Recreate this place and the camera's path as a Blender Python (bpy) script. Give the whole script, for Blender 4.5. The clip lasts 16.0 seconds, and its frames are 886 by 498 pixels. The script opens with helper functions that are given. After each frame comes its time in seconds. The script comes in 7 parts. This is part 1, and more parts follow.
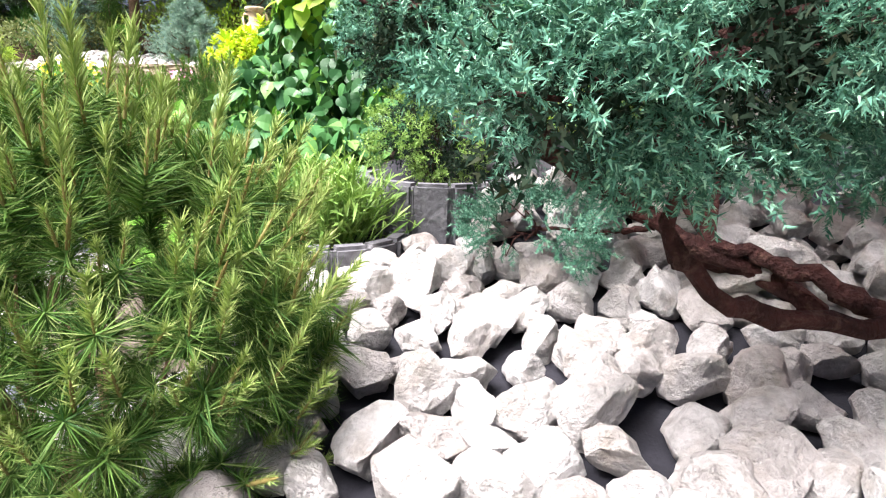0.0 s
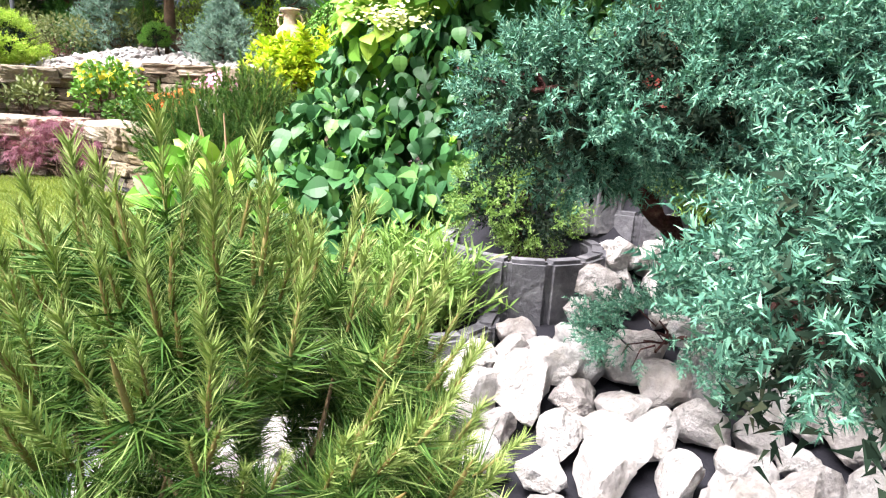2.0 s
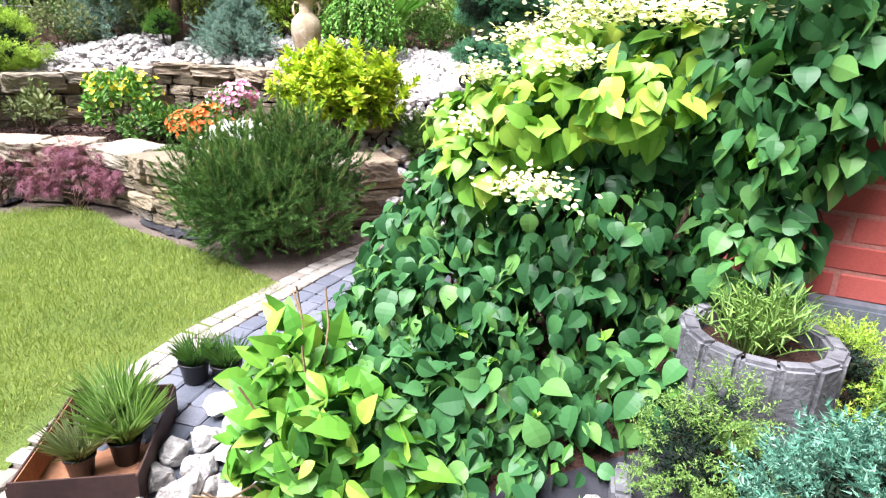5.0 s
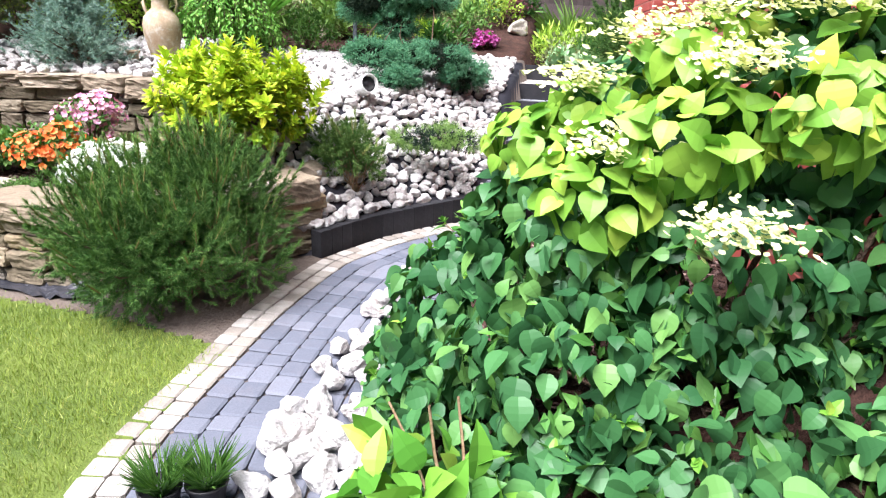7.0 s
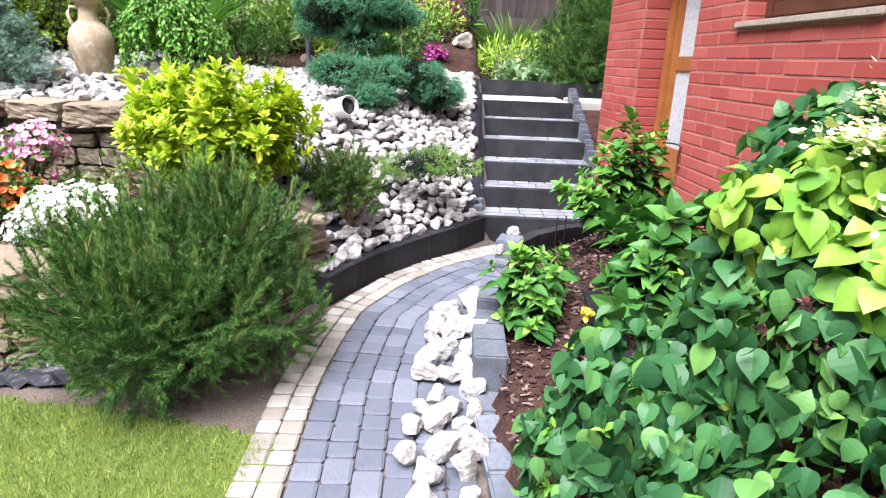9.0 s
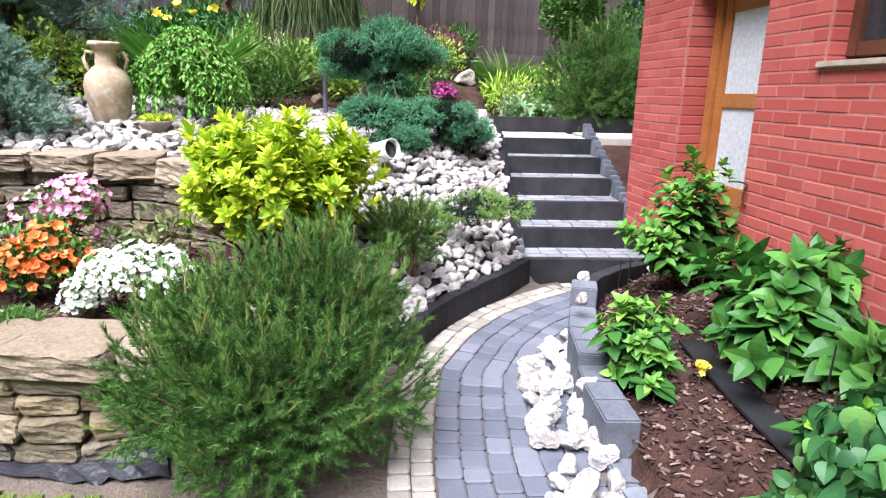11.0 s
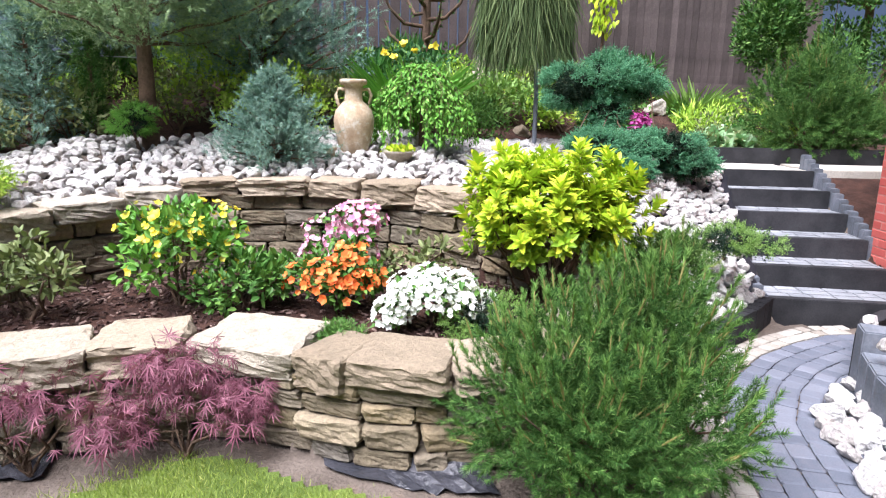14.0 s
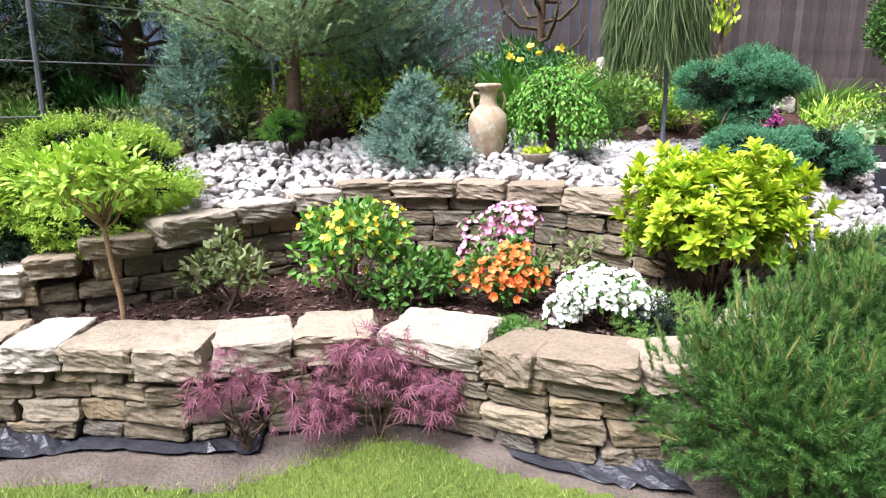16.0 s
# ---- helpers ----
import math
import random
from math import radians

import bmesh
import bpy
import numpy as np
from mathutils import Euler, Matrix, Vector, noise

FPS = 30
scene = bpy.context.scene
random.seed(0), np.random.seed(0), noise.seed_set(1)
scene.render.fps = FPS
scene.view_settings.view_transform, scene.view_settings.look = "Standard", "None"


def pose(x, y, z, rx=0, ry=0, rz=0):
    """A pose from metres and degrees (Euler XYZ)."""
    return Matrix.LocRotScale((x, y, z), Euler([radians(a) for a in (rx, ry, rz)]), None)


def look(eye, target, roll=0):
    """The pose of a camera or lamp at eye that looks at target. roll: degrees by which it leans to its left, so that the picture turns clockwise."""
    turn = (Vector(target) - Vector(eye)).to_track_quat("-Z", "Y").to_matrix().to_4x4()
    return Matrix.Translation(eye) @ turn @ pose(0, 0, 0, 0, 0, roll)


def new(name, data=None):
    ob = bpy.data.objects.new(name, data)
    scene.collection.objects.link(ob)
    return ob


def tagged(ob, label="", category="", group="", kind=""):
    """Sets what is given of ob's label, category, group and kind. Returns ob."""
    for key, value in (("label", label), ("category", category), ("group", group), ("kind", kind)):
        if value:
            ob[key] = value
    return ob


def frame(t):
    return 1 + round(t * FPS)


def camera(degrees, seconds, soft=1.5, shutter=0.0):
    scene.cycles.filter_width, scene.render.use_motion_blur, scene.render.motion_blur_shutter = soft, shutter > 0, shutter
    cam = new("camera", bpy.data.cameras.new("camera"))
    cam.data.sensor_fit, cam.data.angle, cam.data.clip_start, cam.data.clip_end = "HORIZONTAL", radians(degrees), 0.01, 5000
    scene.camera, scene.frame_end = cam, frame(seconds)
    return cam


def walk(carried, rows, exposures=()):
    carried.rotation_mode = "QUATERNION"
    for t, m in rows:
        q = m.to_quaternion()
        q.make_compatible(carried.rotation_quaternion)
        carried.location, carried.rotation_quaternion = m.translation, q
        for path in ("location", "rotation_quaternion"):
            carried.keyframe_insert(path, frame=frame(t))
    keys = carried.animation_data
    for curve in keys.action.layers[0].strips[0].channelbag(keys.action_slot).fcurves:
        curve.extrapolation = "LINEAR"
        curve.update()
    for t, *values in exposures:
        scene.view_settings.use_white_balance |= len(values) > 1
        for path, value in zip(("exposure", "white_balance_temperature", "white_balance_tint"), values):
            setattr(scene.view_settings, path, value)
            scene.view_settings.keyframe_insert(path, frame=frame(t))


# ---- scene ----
cam = camera(72.4, 16.0, 1.2)
METRES, EYE, TILT, LEAN, TURN = 5.3, 0.735, -13.36, -1.71, 0.0
ROWS = [
    (0.0, 0.0, 0.0, 0.0, 0.0, 0.0, -0.0),
    (0.5, -0.0062, 0.0026, 0.0086, -0.37, 0.82, -0.66),
    (1.0, -0.0137, 0.0071, 0.0184, -0.09, 0.63, -1.53),
    (1.5, -0.023, 0.0137, 0.027, 1.08, 0.07, -2.08),
    (2.0, -0.0359, 0.0259, 0.0366, 1.41, -0.44, -2.09),
    (2.5, -0.0424, 0.0387, 0.0605, 1.24, -0.94, -2.04),
    (3.0, -0.0484, 0.0395, 0.0906, 1.36, -1.69, -1.43),
    (3.5, -0.0568, 0.0374, 0.1185, 2.04, -3.62, -1.45),
    (4.0, -0.0708, 0.0438, 0.145, 2.51, -5.47, -1.54),
    (4.5, -0.0919, 0.0581, 0.1568, 1.99, -5.73, -1.65),
    (5.0, -0.1176, 0.0819, 0.1661, 1.04, -5.48, -1.61),
    (7.5, -0.2691, 0.218, 0.1967, -16.84, -5.94, 3.43),
    (8.0, -0.2999, 0.2448, 0.2094, -18.81, -5.89, 3.66),
    (10.5, -0.4253, 0.3763, 0.258, -26.85, -4.65, 6.33),
    (11.0, -0.4525, 0.3917, 0.2661, -26.51, -3.29, 6.32),
    (11.5, -0.4739, 0.4162, 0.2737, -22.58, -1.79, 6.19),
    (12.0, -0.497, 0.4369, 0.2795, -18.5, -0.15, 5.47),
    (12.5, -0.5269, 0.4529, 0.2853, -16.57, 0.54, 5.07),
    (13.0, -0.5626, 0.4577, 0.2894, -15.7, 0.54, 4.9),
    (13.5, -0.5851, 0.4545, 0.2863, -15.38, 0.5, 4.71),
    (14.0, -0.6113, 0.4456, 0.2816, -14.85, 0.56, 4.36),
    (14.5, -0.6387, 0.4369, 0.2789, -13.46, 0.59, 3.84),
    (15.0, -0.6688, 0.4371, 0.2842, -12.57, 0.73, 3.89),
    (15.5, -0.6923, 0.4401, 0.2858, -10.73, 0.96, 3.81),
    (16.0, -0.7092, 0.4432, 0.2857, -7.38, 1.24, 3.66),
]
walk(cam, [(t, pose(0, 0, EYE, TILT, LEAN, TURN) @ pose(METRES * x, METRES * y, METRES * z, 90 + pitch, roll, yaw)) for t, x, y, z, yaw, pitch, roll in ROWS],
     [(0, 2.08, 6300, 18), (3, 1.9, 6200, 18), (5.0, 1.64, 5950, 17), (8, 1.43, 5900, 17), (11.0, 1.28, 5800, 17), (16.0, 1.28, 5800, 17)])

# ---- world, sun, exposure ----
world = bpy.data.worlds.new("sky")
scene.world = world
world.use_nodes = True
wn = world.node_tree.nodes
sky = wn.new("ShaderNodeTexSky")
sky.sky_type, sky.sun_disc = "NISHITA", False
sky.sun_elevation, sky.sun_rotation = radians(63), radians(238)
sky.air_density, sky.dust_density, sky.ozone_density = 0.6, 4.0, 0.6
wn["Background"].inputs["Strength"].default_value = 0.028
world.node_tree.links.new(sky.outputs["Color"], wn["Background"].inputs["Color"])
sun = new("sun", bpy.data.lights.new("sun", "SUN"))
sun.data.energy, sun.data.angle, sun.data.color = 5.7, radians(50), (1.0, 0.96, 0.9)
sun.matrix_world = look((-4.3, -2.7, 10.0), (0, 0, 0))

rng = np.random.default_rng(7)


# ---- materials ----
def shader(name):
    m = bpy.data.materials.new(name)
    m.use_nodes = True
    t = m.node_tree
    return m, t, t.nodes["Principled BSDF"]


def ramp(t, fac, stops):
    r = t.nodes.new("ShaderNodeValToRGB")
    el = r.color_ramp.elements
    while len(el) < len(stops):
        el.new(0.5)
    for e, (pos, c) in zip(el, stops):
        e.position, e.color = pos, (*c, 1)
    t.links.new(fac, r.inputs["Fac"])
    return r.outputs["Color"]


def noise_tex(t, scale, detail=4.0, rough=0.55, coord="Object"):
    c, n = t.nodes.new("ShaderNodeTexCoord"), t.nodes.new("ShaderNodeTexNoise")
    n.inputs["Scale"].default_value, n.inputs["Detail"].default_value, n.inputs["Roughness"].default_value = scale, detail, rough
    t.links.new(c.outputs[coord], n.inputs["Vector"])
    return n.outputs["Fac"]


def noise_world(t, scale, detail=6.0, rough=0.6):
    """Noise at real-world size, whatever the piece's own scale."""
    g, n = t.nodes.new("ShaderNodeNewGeometry"), t.nodes.new("ShaderNodeTexNoise")
    n.inputs["Scale"].default_value, n.inputs["Detail"].default_value, n.inputs["Roughness"].default_value = scale, detail, rough
    t.links.new(g.outputs["Position"], n.inputs["Vector"])
    return n.outputs["Fac"]


def mix(t, fac, a, b, kind="MIX"):
    m = t.nodes.new("ShaderNodeMix")
    m.data_type, m.blend_type = "RGBA", kind
    for sock, v in ((m.inputs[0], fac), (m.inputs[6], a), (m.inputs[7], b)):
        if isinstance(v, (int, float)):
            sock.default_value = v
        elif isinstance(v, tuple):
            sock.default_value = (*v, 1)
        else:
            t.links.new(v, sock)
    return m.outputs[2]


def bump(t, p, height, strength, distance):
    b = t.nodes.new("ShaderNodeBump")
    b.inputs["Strength"].default_value, b.inputs["Distance"].default_value = strength, distance
    t.links.new(height, b.inputs["Height"])
    t.links.new(b.outputs["Normal"], p.inputs["Normal"])


def grainy(name, c1, c2, big=3.0, fine=60.0, rough=0.85, relief=0.4, dist=0.01, stain=None, rnd=0.0, coord="Object", metal=0.0):
    """Two colours in broad patches, fine grain over them, an optional stain, and relief."""
    m, t, p = shader(name)
    base = ramp(t, noise_tex(t, big, coord=coord), [(0.35, c1), (0.65, c2)])
    grain = noise_tex(t, fine, 6, coord=coord)
    base = mix(t, 0.5, base, ramp(t, grain, [(0.3, (0.55, 0.55, 0.55)), (0.7, (1.15, 1.15, 1.15))]), "MULTIPLY")
    if stain:
        base = mix(t, ramp(t, noise_tex(t, big * 2.3, 6, 0.7, coord), [(0.52, (0, 0, 0)), (0.72, (1, 1, 1))]), base, stain)
    if rnd:
        o = t.nodes.new("ShaderNodeObjectInfo")
        base = mix(t, 1.0, base, ramp(t, o.outputs["Random"], [(0, (1 - rnd,) * 3), (1, (1 + rnd * 0.6,) * 3)]), "MULTIPLY")
    t.links.new(base, p.inputs["Base Color"])
    p.inputs["Roughness"].default_value, p.inputs["Metallic"].default_value = rough, metal
    p.inputs["Specular IOR Level"].default_value = 0.5 if rough < 0.6 else 0.2
    bump(t, p, grain, relief, dist)
    return m


def leafy(name, c1, c2, c3=None, rough=0.45, thin=0.3, gloss=0.25):
    """Foliage: colour varies leaf by leaf, and light comes through."""
    m, t, p = shader(name)
    g = t.nodes.new("ShaderNodeNewGeometry")
    stops = [(0.0, c1), (0.75, c2), (1.0, c3 or c2)]
    col = ramp(t, g.outputs["Random Per Island"], stops)
    col = mix(t, 0.5, col, ramp(t, noise_tex(t, 2.2, 3), [(0.3, (0.6, 0.65, 0.6)), (0.7, (1.2, 1.15, 1.1))]), "MULTIPLY")
    t.links.new(col, p.inputs["Base Color"])
    p.inputs["Roughness"].default_value = rough
    p.inputs["Specular IOR Level"].default_value = gloss
    tr, mx = t.nodes.new("ShaderNodeBsdfTranslucent"), t.nodes.new("ShaderNodeMixShader")
    t.links.new(mix(t, 1.0, col, (1.15, 1.2, 0.7), "MULTIPLY"), tr.inputs["Color"])
    mx.inputs[0].default_value = thin * 0.55
    t.links.new(p.outputs[0], mx.inputs[1])
    t.links.new(tr.outputs[0], mx.inputs[2])
    t.links.new(mx.outputs[0], t.nodes["Material Output"].inputs["Surface"])
    return m


def varied_stone(name, stops, stain, fine=35.0, relief=0.7, dist=0.02, rough=0.9, low=0.6, big=14.0):
    """Stone whose colour differs from piece to piece."""
    m, t, p = shader(name)
    o = t.nodes.new("ShaderNodeObjectInfo")
    g = t.nodes.new("ShaderNodeNewGeometry")
    add = t.nodes.new("ShaderNodeMath")
    add.operation = "ADD"
    t.links.new(o.outputs["Random"], add.inputs[0])
    t.links.new(g.outputs["Random Per Island"], add.inputs[1])
    fr = t.nodes.new("ShaderNodeMath")
    fr.operation = "FRACT"
    t.links.new(add.outputs[0], fr.inputs[0])
    base = ramp(t, fr.outputs[0], stops)
    n1 = noise_world(t, big, 6, 0.65)
    base = mix(t, ramp(t, n1, [(0.5, (0, 0, 0)), (0.75, (0.8, 0.8, 0.8))]), base, stain)
    n2 = noise_world(t, fine, 8, 0.68)
    base = mix(t, 0.6, base, ramp(t, n2, [(0.3, (low, low * 0.97, low * 0.93)), (0.62, (1.1, 1.1, 1.1))]), "MULTIPLY")
    t.links.new(base, p.inputs["Base Color"])
    p.inputs["Roughness"].default_value, p.inputs["Specular IOR Level"].default_value = rough, 0.25
    bump(t, p, n2, relief, dist)
    return m


M_LIME = varied_stone("white_limestone", [(0, (0.52, 0.48, 0.46)), (0.3, (0.63, 0.6, 0.58)), (0.7, (0.72, 0.7, 0.68)), (1, (0.8, 0.79, 0.78))], (0.46, 0.4, 0.34), 42.0, 1.0, 0.04, low=0.42, big=15.0)
M_SAND = varied_stone("sandstone", [(0, (0.13, 0.11, 0.075)), (0.3, (0.24, 0.195, 0.13)), (0.55, (0.19, 0.17, 0.14)), (0.8, (0.33, 0.255, 0.15)), (1, (0.4, 0.34, 0.25))], (0.1, 0.088, 0.062), 45.0, 1.0, 0.016, low=0.45, big=9.0)
M_CAP = varied_stone("sandstone_cap", [(0, (0.25, 0.2, 0.14)), (0.5, (0.37, 0.3, 0.22)), (0.8, (0.42, 0.37, 0.3)), (1, (0.58, 0.53, 0.46))], (0.19, 0.155, 0.11), 45.0, 1.0, 0.016, low=0.5, big=8.0)
M_PAVER = varied_stone("grey_paver", [(0, (0.09, 0.1, 0.128)), (0.5, (0.118, 0.128, 0.16)), (1, (0.16, 0.17, 0.205))], (0.14, 0.14, 0.165), 140.0, 0.5, 0.003, 0.8, big=7.0)
M_PALE = varied_stone("pale_sett", [(0, (0.24, 0.215, 0.185)), (0.5, (0.32, 0.295, 0.26)), (1, (0.39, 0.37, 0.34))], (0.2, 0.18, 0.145), 140.0, 0.5, 0.003, big=9.0)
M_BRICK = varied_stone("red_brick", [(0, (0.38, 0.075, 0.062)), (0.5, (0.43, 0.095, 0.08)), (1, (0.48, 0.12, 0.1))], (0.39, 0.085, 0.07), 130.0, 0.4, 0.002, 0.8, low=0.8, big=3.0)
M_MORTAR = grainy("mortar", (0.42, 0.15, 0.125), (0.48, 0.22, 0.19), 4, 90)
M_BLACK = grainy("anthracite_concrete", (0.022, 0.022, 0.025), (0.04, 0.04, 0.044), 5, 70, 0.7, 0.4, 0.004, rnd=0.3)
M_POST = grainy("grey_concrete", (0.12, 0.135, 0.16), (0.19, 0.2, 0.235), 5, 70, 0.8, 0.5, 0.004, (0.12, 0.12, 0.13), 0.2)
M_TREAD = grainy("step_tread", (0.19, 0.2, 0.22), (0.27, 0.28, 0.3), 4, 80, 0.8, 0.5, 0.004, rnd=0.15)
M_LAND = grainy("pale_landing", (0.5, 0.46, 0.4), (0.6, 0.56, 0.5), 4, 60)
M_PLANTER = grainy("planter_concrete", (0.085, 0.085, 0.095), (0.17, 0.17, 0.185), 7, 60, 0.9, 0.8, 0.008, (0.24, 0.24, 0.25))
M_SOIL = grainy("bare_soil", (0.1, 0.08, 0.066), (0.155, 0.126, 0.105), 3, 45, 0.95, 0.9, 0.02, (0.15, 0.115, 0.088), coord="Object")
M_FABRIC = grainy("weed_fabric", (0.018, 0.018, 0.024), (0.03, 0.03, 0.038), 4, 160, 0.75, 0.3, 0.003)
M_LAWN = grainy("lawn_base", (0.1, 0.15, 0.03), (0.15, 0.2, 0.04), 1.6, 120, 0.9, 0.8, 0.02)
M_MULCH = varied_stone("bark_mulch", [(0, (0.025, 0.014, 0.011)), (0.6, (0.07, 0.038, 0.033)), (1, (0.3, 0.21, 0.18))], (0.04, 0.022, 0.017), 90.0, 0.6, 0.004)
M_MULCHBED = grainy("mulch_bed", (0.042, 0.022, 0.017), (0.085, 0.042, 0.031), 8, 60, 0.95, 1.0, 0.03)
M_BARK = grainy("reddish_bark", (0.035, 0.014, 0.013), (0.085, 0.03, 0.026), 16, 90, 0.9, 1.0, 0.03, (0.14, 0.075, 0.06))
M_BARKG = grainy("brown_bark", (0.09, 0.06, 0.042), (0.17, 0.11, 0.075), 9, 60, 0.9, 1.0, 0.02)
M_TWIG = grainy("tan_twig", (0.25, 0.16, 0.09), (0.36, 0.25, 0.15), 14, 70, 0.85, 0.6, 0.008)
M_FENCE = grainy("dark_fence_wood", (0.1, 0.078, 0.078), (0.17, 0.135, 0.132), 3, 40, 0.85, 0.7, 0.006, rnd=0.35)
M_DOORW = grainy("varnished_door_wood", (0.36, 0.13, 0.035), (0.46, 0.18, 0.05), 6, 40, 0.35, 0.2, 0.003)
M_FROST = grainy("frosted_glass", (0.62, 0.66, 0.7), (0.7, 0.73, 0.76), 2, 30, 0.25, 0.05, 0.002)
M_DARKW = grainy("dark_window_wood", (0.09, 0.035, 0.02), (0.14, 0.055, 0.03), 6, 40, 0.4, 0.2, 0.003)
M_CLAY = grainy("amphora_clay", (0.38, 0.27, 0.17), (0.52, 0.42, 0.3), 6, 40, 0.85, 0.5, 0.008, (0.6, 0.56, 0.48))
M_BOXC = grainy("cardboard_inside", (0.34, 0.16, 0.085), (0.42, 0.21, 0.12), 6, 50, 0.9, 0.2, 0.003)
M_BOXD = grainy("printed_cardboard", (0.04, 0.022, 0.02), (0.065, 0.035, 0.03), 6, 50, 0.6, 0.2, 0.003)
M_PLAST = grainy("black_plastic", (0.015, 0.015, 0.017), (0.025, 0.025, 0.028), 6, 60, 0.4, 0.2, 0.002)
M_FOIL = grainy("pond_foil", (0.02, 0.022, 0.028), (0.05, 0.05, 0.06), 6, 30, 0.25, 0.6, 0.02)
M_METAL = grainy("galvanised_wire", (0.4, 0.4, 0.42), (0.5, 0.5, 0.52), 10, 60, 0.4, 0.1, 0.001, metal=0.8)
M_PANE = grainy("dark_window_glass", (0.03, 0.033, 0.036), (0.04, 0.043, 0.046), 2, 30, 0.06, 0.02, 0.001)
M_TUBE = grainy("white_tube", (0.6, 0.6, 0.58), (0.7, 0.7, 0.68), 8, 60, 0.5, 0.2, 0.002)

L_PINE = leafy("pine_needles", (0.03, 0.09, 0.02), (0.11, 0.205, 0.042), (0.32, 0.42, 0.15), 0.55, 0.12, 0.12)
L_YOUNG = leafy("young_pine_needles", (0.17, 0.26, 0.07), (0.3, 0.39, 0.12), (0.46, 0.52, 0.22), 0.55, 0.15, 0.1)
L_YOUNGD = leafy("young_dark_pine_needles", (0.08, 0.18, 0.04), (0.15, 0.28, 0.065), (0.24, 0.36, 0.1), 0.55, 0.15, 0.1)
L_PINED = leafy("dark_pine_needles", (0.03, 0.085, 0.02), (0.08, 0.175, 0.04), (0.2, 0.33, 0.09), 0.55, 0.12, 0.1)
L_CANDLE = leafy("pine_candle", (0.17, 0.13, 0.045), (0.24, 0.2, 0.07), (0.3, 0.26, 0.1), 0.6, 0.1)
L_BLUE = leafy("blue_juniper", (0.03, 0.1, 0.07), (0.115, 0.285, 0.205), (0.3, 0.52, 0.38), 0.6, 0.12, 0.1)
# near-black green: the shade deep inside junipers, put into the leaf colour
L_JUNSHADE = leafy("inner_juniper", (0.012, 0.024, 0.016), (0.028, 0.05, 0.034), (0.05, 0.06, 0.036), 0.9, 0.03, 0.03)
L_JUNG = leafy("green_juniper", (0.05, 0.17, 0.09), (0.11, 0.3, 0.16), (0.24, 0.46, 0.27), 0.55, 0.15, 0.1)
L_LAV = leafy("lavender_leaf", (0.12, 0.24, 0.05), (0.22, 0.36, 0.08), (0.3, 0.45, 0.16), 0.5, 0.3)
L_HYD = leafy("climber_leaf", (0.024, 0.088, 0.032), (0.056, 0.168, 0.053), (0.15, 0.315, 0.078), 0.42, 0.18)
L_HYDB = leafy("fresh_leaf", (0.08, 0.25, 0.03), (0.17, 0.38, 0.045), (0.38, 0.54, 0.08), 0.4, 0.28)
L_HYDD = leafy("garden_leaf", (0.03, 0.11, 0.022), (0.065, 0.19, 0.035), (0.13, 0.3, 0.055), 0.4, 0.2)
L_YEL = leafy("golden_leaf", (0.26, 0.42, 0.02), (0.5, 0.63, 0.03), (0.76, 0.76, 0.06), 0.4, 0.35)
L_LIME = leafy("lime_leaf", (0.24, 0.42, 0.04), (0.42, 0.6, 0.08), (0.6, 0.7, 0.14), 0.45, 0.3)
L_GREEN = leafy("mid_green_leaf", (0.05, 0.14, 0.025), (0.1, 0.22, 0.04), (0.16, 0.3, 0.06), 0.5, 0.25)
L_OLIVE = leafy("olive_leaf", (0.14, 0.18, 0.07), (0.22, 0.27, 0.11), (0.32, 0.34, 0.16), 0.5, 0.25)
L_DARK = leafy("forest_leaf", (0.05, 0.09, 0.055), (0.11, 0.18, 0.1), (0.2, 0.28, 0.16), 0.6, 0.25)
L_PALEP = leafy("pale_pine_needles", (0.14, 0.24, 0.12), (0.27, 0.39, 0.2), (0.45, 0.56, 0.3), 0.5, 0.25)
L_THREAD = leafy("thread_foliage", (0.06, 0.1, 0.04), (0.12, 0.17, 0.07), (0.22, 0.27, 0.12), 0.6, 0.15, 0.1)
# yellow-green climber leaf, lightened so that sunlight is part of its colour
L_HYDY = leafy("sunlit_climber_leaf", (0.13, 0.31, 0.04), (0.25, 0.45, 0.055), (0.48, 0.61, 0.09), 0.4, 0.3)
L_GARD = leafy("young_garden_leaf", (0.07, 0.2, 0.03), (0.15, 0.34, 0.05), (0.28, 0.46, 0.08), 0.4, 0.25)
L_LARCH = leafy("larch_leaf", (0.08, 0.24, 0.03), (0.16, 0.38, 0.05), (0.28, 0.5, 0.09), 0.5, 0.2)
L_GOLDG = leafy("green_gold_leaf", (0.14, 0.28, 0.02), (0.3, 0.46, 0.03), (0.46, 0.56, 0.05), 0.4, 0.3)
M_STATUE = grainy("weathered_cast_stone", (0.42, 0.34, 0.28), (0.52, 0.44, 0.37), 8, 60, 0.9, 0.5, 0.006)
L_SPRUCE = leafy("blue_spruce_needles", (0.09, 0.18, 0.15), (0.22, 0.36, 0.3), (0.4, 0.54, 0.46), 0.55, 0.2)
L_ACER = leafy("purple_maple_leaf", (0.15, 0.05, 0.08), (0.27, 0.1, 0.15), (0.4, 0.17, 0.23), 0.5, 0.4)
L_GRASS = leafy("lawn_blade", (0.15, 0.22, 0.032), (0.24, 0.315, 0.055), (0.38, 0.4, 0.12), 0.5, 0.3)
L_HOSTA = leafy("hosta_leaf", (0.22, 0.42, 0.2), (0.4, 0.58, 0.34), (0.6, 0.7, 0.45), 0.45, 0.25)
F_WHITE = leafy("white_petal", (0.75, 0.78, 0.75), (0.85, 0.86, 0.84), (0.9, 0.9, 0.9), 0.5, 0.3)
